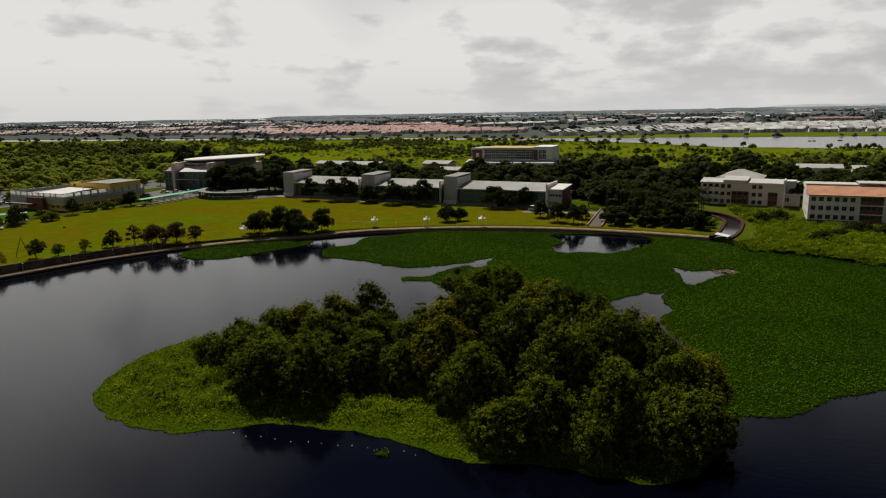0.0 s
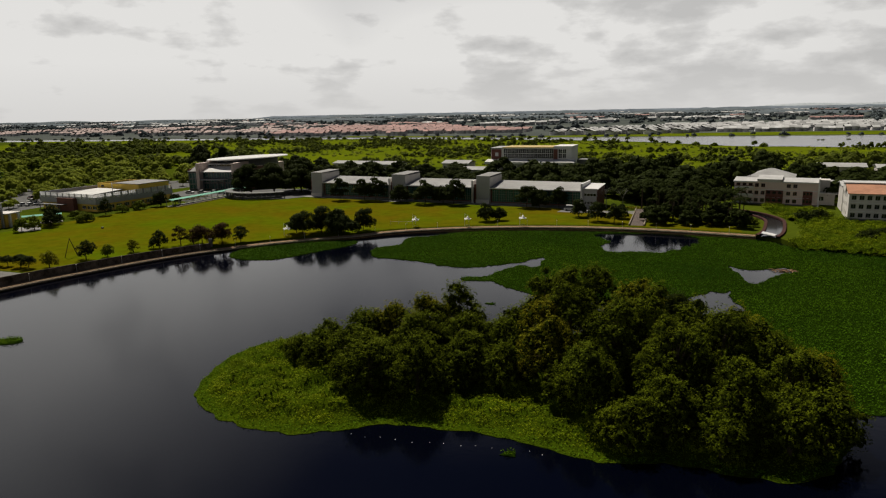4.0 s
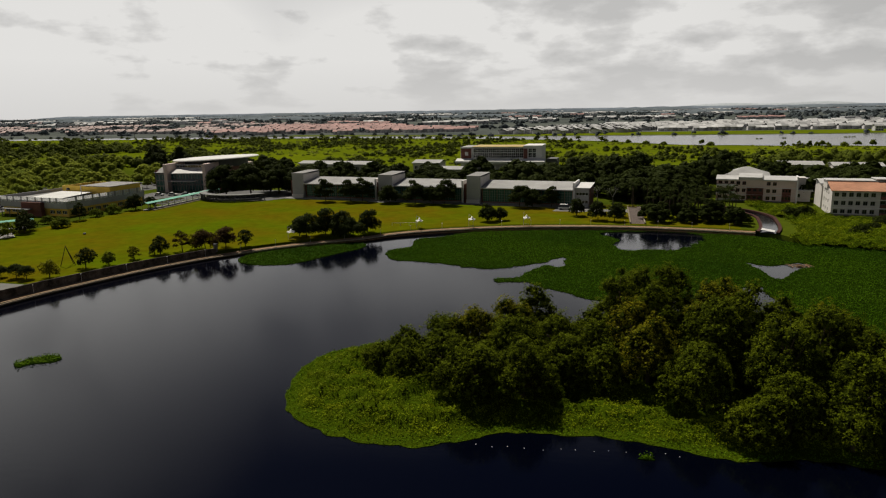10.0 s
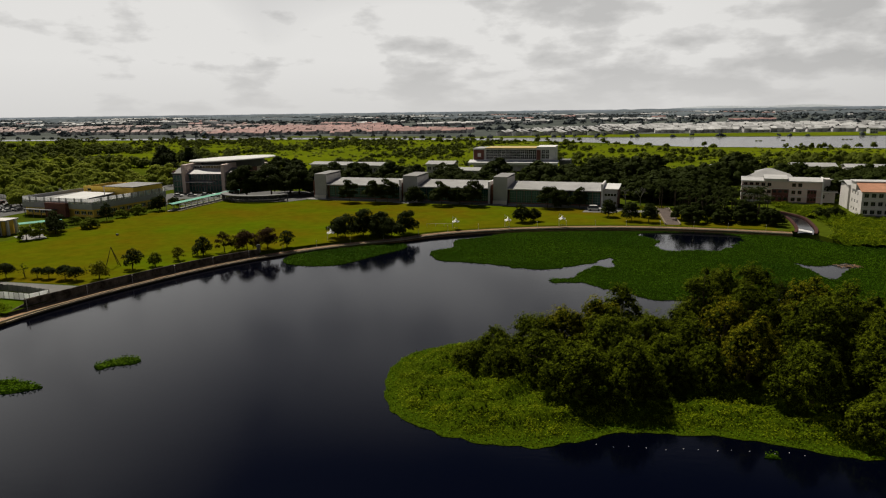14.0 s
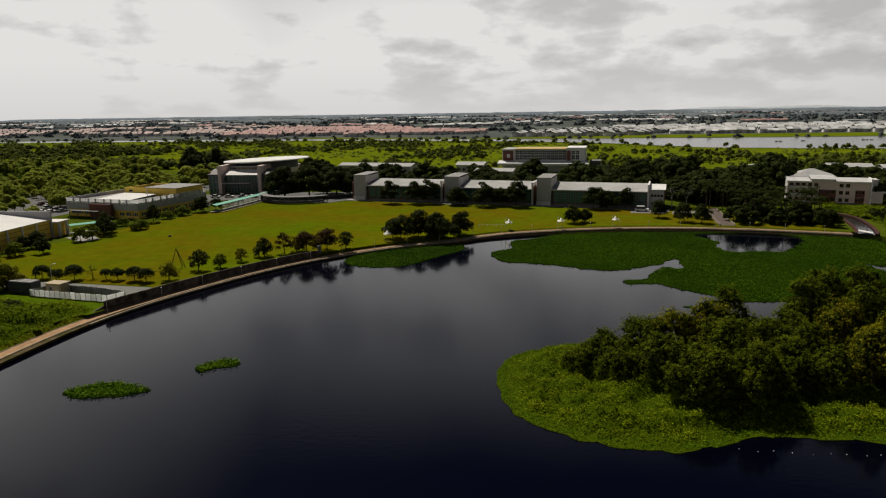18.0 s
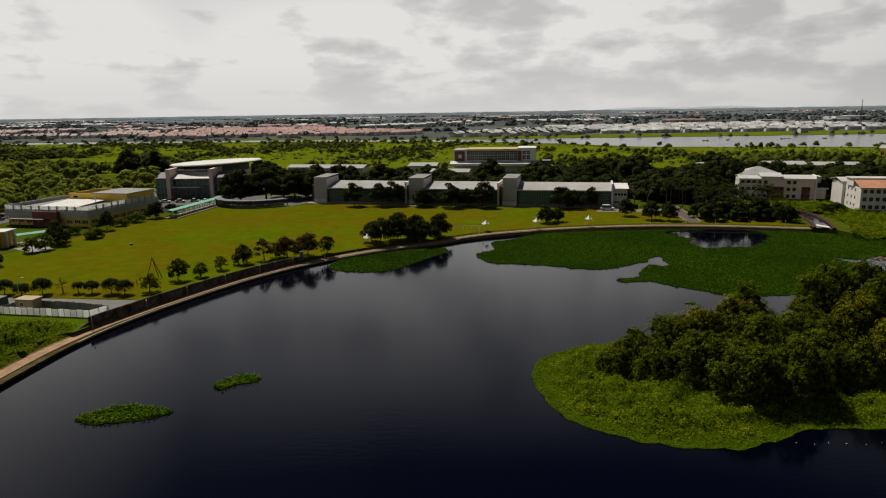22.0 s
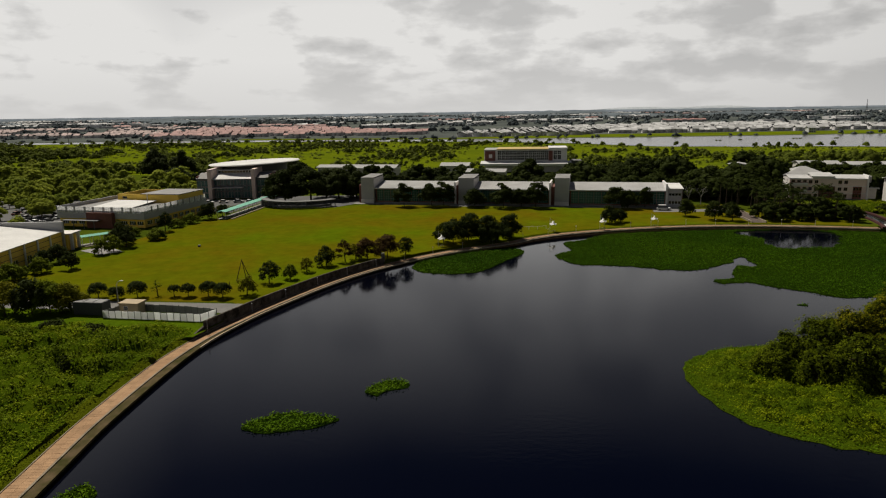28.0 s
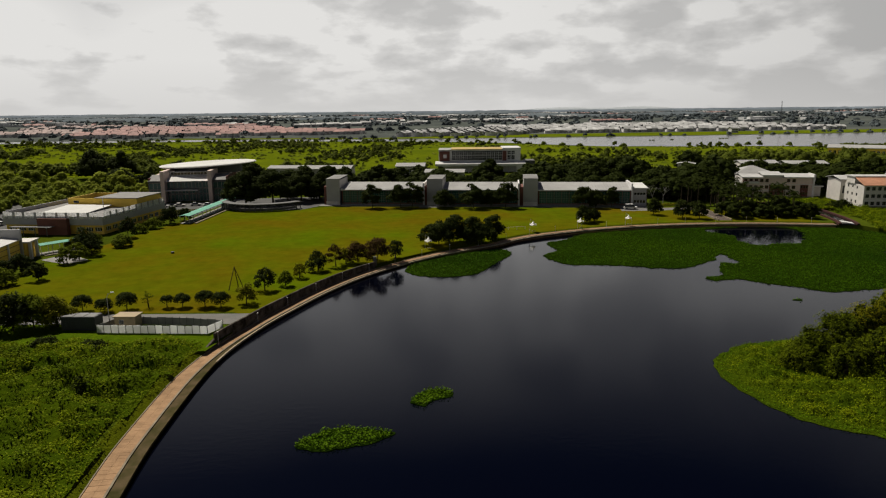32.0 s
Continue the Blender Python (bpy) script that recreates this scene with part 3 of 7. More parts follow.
mat_edge = ragged(ragged(spline(MAT, 0.7, True), 0.9, 0.35, 1), 0.5, 1.1, 3)
hole_a = ragged(ragged(spline(HOLE_A, 0.6, True), 1.3, 0.3, 7), 0.6, 0.9, 5)
hole_b = ragged(spline(HOLE_B, 0.6, True), 0.7, 0.5, 8)
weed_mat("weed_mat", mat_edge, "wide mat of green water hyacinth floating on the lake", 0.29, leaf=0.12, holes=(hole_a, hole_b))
for outline, name in (([(-104, 161), (-102, 168.5), (-94, 176), (-86, 180.5), (-76, 184), (-74.5, 177), (-80, 168.5), (-88, 156.5), (-98, 155.5)], "weed_mat"),
                      ([(-121.5, 77.5), (-119, 80.3), (-116, 81.2), (-112.5, 80.3), (-109.6, 79), (-112, 77), (-115, 76), (-119, 75.4)], "weed_patch"),
                      ([(-107.3, 87.6), (-105.5, 90.6), (-103.5, 91.6), (-101.2, 90.5), (-101.2, 88.7), (-103.5, 87.6), (-105.5, 86)], "weed_patch"),
                      ([(-136.2, 60.5), (-136, 63), (-134.6, 64.4), (-133.1, 63.6), (-132.6, 62), (-134.2, 60)], "weed_patch"),
                      ([(-26.4, 125.6), (-25.6, 126.6), (-24.3, 126.2), (-24.6, 125.2)], "weed_patch"),
                      ([(-14.8, 68.3), (-14.0, 69.4), (-12.9, 69.2), (-13.0, 68.3)], "weed_patch")):
    edge = ragged(spline(outline, 0.5, True), 0.5, 0.8, len(outline))
    near = outline[0][1] < 100
    weed_mat(name, edge, "raft of water hyacinth with sunlight in its green, on dark water" if near else "low floating bed of dark green water weed", 0.2 if near else 0.36, leaf=0.13 if near else 0.16, height=0.5 if near else 0.3, mat="weed_bright" if near else "weed")

# ---- island ----
ISLAND = [(-60.8, 90), (-60.6, 83), (-58.3, 76.5), (-53.2, 71.4), (-47.2, 69.1), (-40.5, 68.1), (-35, 70.2), (-30, 72.5), (-24.6, 73), (-17, 72.5), (-10.5, 71), (-4, 68.6), (3.7, 70), (9.7, 68.9), (16.4, 68.9),
          (20.5, 73), (24.5, 80), (25, 92), (22, 103), (16, 110), (11, 118), (3, 119), (-6, 112), (-20, 108), (-30, 105), (-40, 104), (-48.5, 103), (-54.5, 100.5), (-59.3, 96)]
island_edge = ragged(spline(ISLAND, 0.8, True), 0.7, 0.5, 4)


def island_height(p):
    d = np.full(len(p), 1e9)
    for a in np.asarray(island_edge)[::3]:
        d = np.minimum(d, np.hypot(p[:, 0] - a[0], p[:, 1] - a[1]))
    bumps = np.array([noise.noise(Vector((x * 0.2, y * 0.34, 9))) + 0.5 * noise.noise(Vector((x * 0.7, y * 0.7, 2))) for x, y in p])
    return np.clip((d - 1.6) / 4.0, 0, 1) * np.maximum(0.12, 1.1 + 1.7 * bumps) + 0.12


def island():
    ob = thing("island", "low island covered in bright green herbs and creepers", "island", kind="stuff")
    ring = np.asarray(island_edge)
    # ground: a grid over the outline, cut to it
    bm = bmesh.new()
    grid = {}
    for i in range(-62, 28):
        for j in range(66, 115):
            grid[i, j] = (float(i), float(j))
    keys = [k for k, ok in zip(grid, inside(list(grid.values()), ring)) if ok]
    pts = np.array([grid[k] for k in keys])
    hs = island_height(pts)
    vs = {k: bm.verts.new((*grid[k], h - 0.12)) for k, h in zip(keys, hs)}
    for i, j in keys:
        q = [(i, j), (i + 1, j), (i + 1, j + 1), (i, j + 1)]
        if all(k in vs for k in q):
            bm.faces.new([vs[k] for k in q])
    part("mound", bm, M["herb_ground"], ob, smooth=True)
    part("margin", sheet(ring, 0.05, depth=0.4), M["herb_ground"], ob)
    p = scatter(ring, 0.24)
    rim = island_height(p) < 0.13 + 0.12 * rng.random(len(p)) ** 3
    c = np.column_stack([p, island_height(p) + rng.uniform(-0.1, 0.3, len(p))])
    for name, pick, mat in (("foliage", ~rim, "herb"), ("rim_foliage", rim, "weed_bright")):
        v, f = leaves(c[pick], np.tile((0, 0, 0.9), (pick.sum(), 1)), 0.115, rng, aspect=0.6, jitter=0.6)
        mesh_part(name, v, f, M[mat], ob)
    p = scatter(ring, 1.15)
    p = p[island_height(p) > 0.3]
    mounds(ob, p, island_height, 0.1, 0.3, 0.95, 0.12, 80)
    return ob


def mounds(ob, p, height, base, r0, r1, leaf, per):
    """Low creeper-covered tussocks over rough ground."""
    c = np.column_stack([p, height(p) + base])
    v, f = clumps(rng, c, r0 + (r1 - r0) * rng.uniform(0, 1, len(c)) ** 2, per, leaf, 0.65, 0.35)
    mesh_part("tussocks", v, f, M["herb"], ob)


island()


def tree_mesh(name, rng, h, r, leaf, per, mats, n_clump, trunk=0.35, flat=0.75, clear=0.3, dome=0.9, core=0, jitter=0.4):
    """A tree at the origin: a tapered trunk with limbs and a crown of leaf clumps of uneven outline."""
    ob = thing(name, "", "tree")
    bm = bmesh.new()
    lean = rng.uniform(-0.06, 0.06, 2) * h
    top = (lean[0], lean[1], h * 0.72)
    tube(bm, [(0, 0, -0.3), (lean[0] * 0.3, lean[1] * 0.3, h * 0.25), (lean[0] * 0.7, lean[1] * 0.7, h * 0.5), top], [trunk, trunk * 0.72, trunk * 0.5, trunk * 0.15], 6)
    cs, rs = [], []
    big = 0.74 if core else 1.0 if n_clump > 20 else 1.14
    for k in range(n_clump):
        a = k * 2.39996 + rng.uniform(-0.4, 0.4)
        s = math.sqrt((k + 0.5) / n_clump)
        rad = r * s * rng.uniform(0.72, 1.05)
        zc = h * (clear + (1 - clear) * (1 - dome * 0.75 * s * s)) - r * 0.28 + rng.uniform(-0.16, 0.09) * h
        c = np.array([lean[0] + rad * math.cos(a), lean[1] + rad * math.sin(a), max(zc, h * clear * 0.6)])
        cs.append(c)
        rs.append(r * big * (rng.uniform(0.2, 0.5) if core else rng.uniform(0.26, 0.44)))
        if s > 0.55 and rng.random() < 0.75:
            # a second storey of clumps lower on the flank
            cs.append(c * np.array([1.0, 1.0, 0.62]) + rng.uniform(-0.3, 0.3, 3))
            rs.append(r * big * rng.uniform(0.24, 0.38))
        if k % 3 == 0:
            z0 = h * rng.uniform(0.22, 0.45)
            tube(bm, [(lean[0] * 0.4, lean[1] * 0.4, z0), tuple((c + np.array([lean[0], lean[1], z0])) / 2 + np.array([0, 0, 0.05 * h])), tuple(c)], [trunk * 0.4, trunk * 0.25, trunk * 0.08], 5)
    part("trunk", bm, M["bark"], ob, smooth=True)
    if not core:
        v, f = clumps(rng, cs, rs, per, leaf, flat, jitter)
        if leaf >= 0.45:
            v2, f2 = domes(rng, cs, np.array(rs) * 0.85, flat)
            v, f = np.concatenate([v, v2]), np.concatenate([f, f2 + len(v)])
    else:
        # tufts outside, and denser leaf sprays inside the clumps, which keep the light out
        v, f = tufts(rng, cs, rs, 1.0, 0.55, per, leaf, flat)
        # the sprays' dark colour paints shade between the tufts
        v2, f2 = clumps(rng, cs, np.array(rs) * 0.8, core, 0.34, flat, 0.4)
        mesh_part("inner_foliage", v2, f2, M["leaf_inner_shade"], ob, "inner leaves coloured dark for the shade inside the crown")
    mesh_part("crown", v, f, M[mats], ob)
    return ob


ISLAND_TREES = [(-49, 90, 4.2, 2.6, "leaf"), (-45, 93, 5.5, 3.2, "leaf"), (-44, 87, 5.0, 3.0, "leaf"), (-40, 94, 7.8, 3.8, "leaf"), (-38.5, 86, 7.4, 4.0, "leaf"), (-35.5, 95, 8.6, 4.0, "leaf_gold"), (-34, 80.5, 7.8, 4.6, "leaf"),
                (-30, 96, 9.6, 4.4, "leaf_gold"), (-29.5, 88, 9.2, 4.6, "leaf"), (-27.5, 80.5, 8.0, 4.4, "leaf"), (-26, 99, 10.0, 4.2, "leaf"), (-23.5, 92, 8.8, 4.2, "leaf"), (-21.5, 85.5, 7.4, 3.8, "leaf"), (-20.5, 96, 5.6, 3.0, "leaf"),
                (-12.8, 93, 10.8, 3.8, "leaf_gold"), (-12.2, 103, 12.2, 4.2, "leaf"), (-9.5, 106, 12.6, 4.8, "leaf"), (-11, 86, 10.0, 4.4, "leaf_gold"), (-8, 95, 12.4, 5.0, "leaf"), (-5, 104, 12.6, 4.6, "leaf"), (-5, 80, 9.0, 4.4, "leaf"),
                (-2, 89, 12.4, 5.0, "leaf"), (0.5, 98, 12.6, 4.8, "leaf_gold"), (3, 91, 13.0, 5.0, "leaf"), (5, 82, 12.2, 5.0, "leaf"), (8, 95, 10.8, 4.4, "leaf"), (3.5, 75.5, 7.5, 4.0, "leaf"), (11, 87, 11.3, 5.0, "leaf"), (11, 77, 9.0, 4.6, "leaf"),
                (13.5, 93, 9.8, 4.4, "leaf_gold"), (17, 89, 9.6, 4.6, "leaf"), (18.5, 82, 9.0, 4.6, "leaf"), (21, 85, 7.5, 4.0, "leaf_gold"), (20.5, 76.5, 6.8, 3.8, "leaf"), (16, 73.5, 6.0, 3.4, "leaf"), (9, 72, 4.5, 3.0, "leaf"), (-1, 72.5, 5.0, 3.0, "leaf"),
                (4, 115.5, 6.8, 3.8, "leaf_dark"), (8.5, 115, 6.2, 3.4, "leaf_dark"), (-17.6, 91.5, 7.0, 3.6, "leaf"), (-17.0, 98.5, 7.2, 3.4, "leaf"), (-16.8, 85.5, 6.2, 3.2, "leaf")]
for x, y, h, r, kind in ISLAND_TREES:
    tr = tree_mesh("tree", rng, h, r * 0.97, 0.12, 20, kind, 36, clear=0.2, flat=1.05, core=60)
    tr.matrix_basis = pose(x, y, 0.6, 0, 0, rng.uniform(0, 360))
    tagged(tr, "broad green tree with a billowing leafy crown on the island" if h > 8 else "low dense dark green shrub tree on the island", "tree", "island trees")

# ---- buildings ----


def put(bm, m):
    bmesh.ops.transform(bm, matrix=m, verts=bm.verts)
    return bm


def grid_frame(x0, x1, z0, z1, nx, nz, bar, d0, d1):
    """A window frame with its glazing bars, in one piece."""
    def cuts(a, b, n):
        return [c for i in range(n + 1) for c in ((a + (b - a) * i / n) - (bar if i else 0), (a + (b - a) * i / n) + (bar if i < n else 0))]
    xs, zs = cuts(x0, x1, nx), cuts(z0, z1, nz)
    bm = bmesh.new()
    v = {(i, j, d): bm.verts.new((x, d, z)) for i, x in enumerate(xs) for j, z in enumerate(zs) for d in (d0, d1)}
    w, h = len(xs) - 1, len(zs) - 1

    def full(i, j):
        return 0 <= i < w and 0 <= j < h and (i % 2 == 0 or j % 2 == 0)
    for i in range(w):
        for j in range(h):
            if not full(i, j):
                continue
            bm.faces.new([v[k] for k in ((i, j, d0), (i + 1, j, d0), (i + 1, j + 1, d0), (i, j + 1, d0))])
            bm.faces.new([v[k] for k in ((i, j + 1, d1), (i + 1, j + 1, d1), (i + 1, j, d1), (i, j, d1))])
            for (a, b), (p, q) in (((i - 1, j), ((i, j + 1), (i, j))), ((i + 1, j), ((i + 1, j), (i + 1, j + 1))), ((i, j - 1), ((i, j), (i + 1, j))), ((i, j + 1), ((i + 1, j + 1), (i, j + 1)))):
                if not full(a, b):
                    bm.faces.new((v[(*q, d0)], v[(*p, d0)], v[(*p, d1)], v[(*q, d1)]))
    bmesh.ops.recalc_face_normals(bm, faces=bm.faces)
    return bm


def wall(parent, m, length, height, holes=(), mat="offwhite", thick=0.3, glass="glass", frame_mat="frame", name="wall", label="", z0=0.0, bar=0.07):
    """A wall along local x with openings through it (x0, x1, z0, z1, panes across, panes up), and a window in each."""
    bm = bmesh.new()
    xs = sorted({0.0, length, *[h[0] for h in holes], *[h[1] for h in holes]})
    zs = sorted({z0, height, *[h[2] for h in holes], *[h[3] for h in holes]})
    for za, zb in zip(zs, zs[1:]):
        run = None
        for xa, xb in zip(xs, xs[1:]):
            solid = not any(h[0] <= xa and xb <= h[1] and h[2] <= za and zb <= h[3] for h in holes)
            if solid:
                run = [run[0], xb] if run else [xa, xb]
            if run and (not solid or xb == xs[-1]):
                box(bm, run[0], run[1], 0, thick, za, zb)
                run = None
    w = part(name, put(bm, m), M[mat], parent, label)
    for x0, x1, za, zb, nx, nz in holes:
        win = part("window", put(grid_frame(x0, x1, za, zb, nx, nz, bar, thick * 0.35, thick * 0.75), m), M[frame_mat], parent)
        part("pane", put(boxes((x0, x1, thick * 0.5, thick * 0.6, za, zb)), m), M[glass], win)
    return w


def frame4(bm, x0, x1, y0, y1, z0, z1, t):
    """A parapet: four low walls round a rectangle, butted end to end."""
    box(bm, x0, x1, y0, y0 + t, z0, z1)
    box(bm, x0, x1, y1 - t, y1, z0, z1)
    box(bm, x0, x0 + t, y0 + t, y1 - t, z0, z1)
    box(bm, x1 - t, x1, y0 + t, y1 - t, z0, z1)
    return bm


def slope(x0, x1, y0, y1, za, zb, t=0.18):
    """A roof sheet rising from za at y0 to zb at y1."""
    bm = bmesh.new()
    v = [bm.verts.new(c) for c in ((x0, y0, za), (x1, y0, za), (x1, y1, zb), (x0, y1, zb), (x0, y0, za + t), (x1, y0, za + t), (x1, y1, zb + t), (x0, y1, zb + t))]
    for f in ((3, 2, 1, 0), (4, 5, 6, 7), (0, 1, 5, 4), (1, 2, 6, 5), (2, 3, 7, 6), (3, 0, 4, 7)):
        bm.faces.new([v[i] for i in f])
    return bm


def standing_seams(x0, x1, y0, y1, za, zb, gap=0.9):
    bm = bmesh.new()
    n = int((x1 - x0) / gap)
    for i in range(1, n):
        x = x0 + (x1 - x0) * i / n
        v = [bm.verts.new(c) for c in ((x - 0.03, y0, za), (x + 0.03, y0, za), (x + 0.03, y1, zb), (x - 0.03, y1, zb), (x - 0.03, y0, za + 0.08), (x + 0.03, y0, za + 0.08), (x + 0.03, y1, zb + 0.08), (x - 0.03, y1, zb + 0.08))]
        for f in ((4, 5, 6, 7), (0, 1, 5, 4), (1, 2, 6, 5), (3, 0, 4, 7)):
            bm.faces.new([v[k] for k in f])
    return bm


def side(x, y):
    """The local frame of a wall on the right-hand side, running back from (x, y)."""
    return pose(x, y, 0, 0, 0, 90)


def left_side(x, y_back):
    return pose(x, y_back, 0, 0, 0, -90)


def long_building():
    """Two-storey teaching block: three glazed wings with pale roofs, and grey stair towers between them."""
    m = pose(-130.0, 273.6, GROUND, 0, 0, -11.9)
    ob = thing("teaching_block", "long two-storey block with dark glazing, pale roofs and grey towers", "building", m=m)
    L = 126.4
    # wings: from, to along the front
    for x0, x1 in ((5.5, 39.2), (47.0, 77.0), (84.6, 120.6)):
        w = x1 - x0
        n = max(4, int(w / 3.0))
        holes = []
        for i in range(n):
            a = 0.5 + (w - 1.0) * i / n
            b = 0.5 + (w - 1.0) * (i + 1) / n - 0.12
            holes.append((a, b, 0.9, 5.7, 3, 5))
        wall(ob, pose(x0, 1.2, 0), w, 6.2, holes, "brick", glass="glass_teal", frame_mat="mullion", label="dark red brick wall", bar=0.045)
        wall(ob, left_side(x0, 13), 11.8, 6.2, (), "brick")
        wall(ob, side(x1, 1.2), 11.8, 6.2, (), "brick")
        part("back_wall", boxes((x0, x1, 12.7, 13.0, 0, 7.6)), M["offwhite"], ob)
        r = part("roof", slope(x0 - 0.2, x1 + 0.2, 0.0, 13.3, 6.2, 7.9), M["roof_light"], ob, "pale weathered metal roof")
        part("seam", standing_seams(x0, x1, 0.0, 13.3, 6.38, 8.08, 1.2), M["roof_light"], r)
        part("gutter", boxes((x0 - 0.2, x1 + 0.2, -0.18, 0.0, 6.05, 6.4)), M["white"], r, "white gutter")
        part("parapet", boxes((x1 - 0.35, x1 + 0.25, 0.2, 13.6, 6.0, 8.9)), M["white"], ob, "white gable parapet")
        part("plinth", boxes((x0, x1, 0.7, 1.2, 0, 0.55)), M["concrete"], ob)
        part("column", boxes((x1 - 0.3, x1 + 0.4, 0.1, 0.9, 0, 6.0)), M["white"], ob, "white corner column")
    for x0, x1, h in ((-0.5, 5.0, 10.6), (40.6, 46.8, 10.6), (78.8, 84.4, 10.8)):
        wall(ob, pose(x0, 0.2, 0), x1 - x0, h, (), "grey_panel", name="stair_tower", label="grey panelled stair tower")
        for x in (x0, x1 - 0.3):
            part("tower_side", boxes((x, x + 0.3, 0.5, 14, 0, h - 0.4)), M["offwhite"], ob)
        part("tower_back", boxes((x0 + 0.3, x1 - 0.3, 13.7, 14, 0, h - 0.2)), M["grey_panel"], ob)
        part("tower_roof", slope(x0 - 0.1, x1 + 0.1, 0.1, 14.2, h - 0.05, h + 0.25, 0.12), M["roof_grey"], ob)
        part("base_block", boxes((x0, x1, -0.5, 0.2, 0, 1.6)), M["offwhite"], ob)
        part("brick_return", boxes((x0 - 1.4, x0 - 0.02, 1.5, 12, 0, 7.4)), M["brick"], ob, "dark brick return wall")
    # end block
    x0, x1 = 120.9, 126.4
    wall(ob, pose(x0, 0.8, 0), x1 - x0, 7.0, [(0.5, 5.0, 4.3, 5.4, 4, 1), (0.5, 5.0, 1.2, 2.4, 4, 1)], "grey_panel")
    wall(ob, side(x1, 0.8), 12.5, 7.0, (), "brick")
    part("end_back", boxes((x0, x1 - 0.3, 13.0, 13.3, 0, 7.0)), M["brick"], ob)
    part("end_roof", slope(x0, x1 + 0.3, 0.3, 13.6, 7.0, 7.7), M["roof_white"], ob, "white flat roof")
    part("terrace", boxes((-3, L + 2, -3.2, 0.1, 0, 0.15)), M["concrete"], ob, "pale concrete terrace")
    part("step", boxes((38, 46, -5.4, -3.2, 0, 0.1)), M["concrete"], ob)
    return ob


long_building()


def assembly_hall():
    """Hall with a glazed entrance between two fin walls and a large flat oval roof."""
    m = pose(-200.6, 292.6, GROUND, 0, 0, 2.0)
    ob = thing("assembly_hall", "large beige hall with glazed entrance and white oval roof", "building", m=m)
    for x0 in (0.0, 19.2):
        part("fin_wall", boxes((x0, x0 + 1.6, -0.5, 28, 0, 13.2)), M["beige"], ob, "tall pinkish fin wall")
    # entrance front
    holes = []
    for i in range(6):
        for za, zb in ((0.3, 3.0), (3.4, 5.4), (5.8, 8.2)):
            holes.append((0.2 + i * 2.9, 0.2 + i * 2.9 + 2.6, za, zb, 2, 1))
    wall(ob, pose(1.6, 3.0, 0), 17.6, 8.6, holes, "grey_dark", glass="glass_teal", frame_mat="grey_panel")
    part("porch_roof", slope(1.65, 19.15, 1.0, 8.5, 8.7, 10.4), M["roof_white"], ob, "white sloping porch roof")
    part("canopy", boxes((1.7, 15.0, -1.2, 2.9, 5.0, 5.25)), M["offwhite"], ob, "thin pale entrance canopy")
    for x in (3.5, 7.5, 11.5, 15.0):
        part("column", boxes((x - 0.15, x + 0.15, -0.6, -0.3, 0, 5.0)), M["grey_dark"], ob)
    wall(ob, pose(1.65, 8.5, 0), 17.5, 12.4, [(0.5, 17.0, 10.9, 12.0, 12, 1)], "grey_panel", glass="glass", z0=8.6, name="clerestory")
    # side wings
    for x0, x1 in ((-5.5, 0.0), (20.8, 26.4)):
        w = x1 - x0
        hl = [(0.3, w - 0.3, za, zb, 3, 1) for za, zb in ((0.4, 2.6), (3.0, 5.2), (5.6, 8.2))]
        wall(ob, pose(x0, 1.5, 0), w, 9.0, hl, "grey_dark", glass="glass_teal", frame_mat="grey_panel")
        part("wing_roof", slope(x0 - 0.1, x1, 1.0, 9.0, 9.0, 11.0), M["roof_grey"], ob, "grey wing roof")
        part("brick_wall", boxes((x0, x0 + 0.4, 1.8, 26, 0, 10.2) if x0 < 0 else (x1, x1 + 0.4, 1.5, 26, 0, 10.6)), M["brick"], ob, "dark red brick side wall")
    part("main_body", boxes((-5.0, 26.3, 9.2, 44, 0, 10.9)), M["beige"], ob)
    part("drum", put(disc(16.0, 14.5, 40, 0, 3.3), pose(13.5, 27.5, 10.6)), M["grey_dark"], ob, "dark recessed drum under the roof")
    part("oval_roof", put(disc(21.3, 18.5, 64, 0, 0.65, 0.6), pose(15.0, 25.0, 14.0, 0, -2.2, 0)), M["roof_white"], ob, "white flat oval roof with thin edge", smooth=False)
    return ob


def disc(rx, ry, n, z0, z1, lip=0.0):
    """An oval slab with a bevelled edge."""
    bm = bmesh.new()
    rings = []
    for k, z in ((1.0 - lip / rx, z0), (1.0, (z0 + z1) / 2), (1.0 - lip / rx * 0.6, z1)):
        rings.append([bm.verts.new((rx * k * math.cos(i * math.tau / n), ry * k * math.sin(i * math.tau / n), z)) for i in range(n)])
    for a, b in zip(rings, rings[1:]):
        for i in range(n):
            bm.faces.new((a[i], a[(i + 1) % n], b[(i + 1) % n], b[i]))
    bm.faces.new(rings[0][::-1])
    bm.faces.new(rings[-1])
    return bm


assembly_hall()


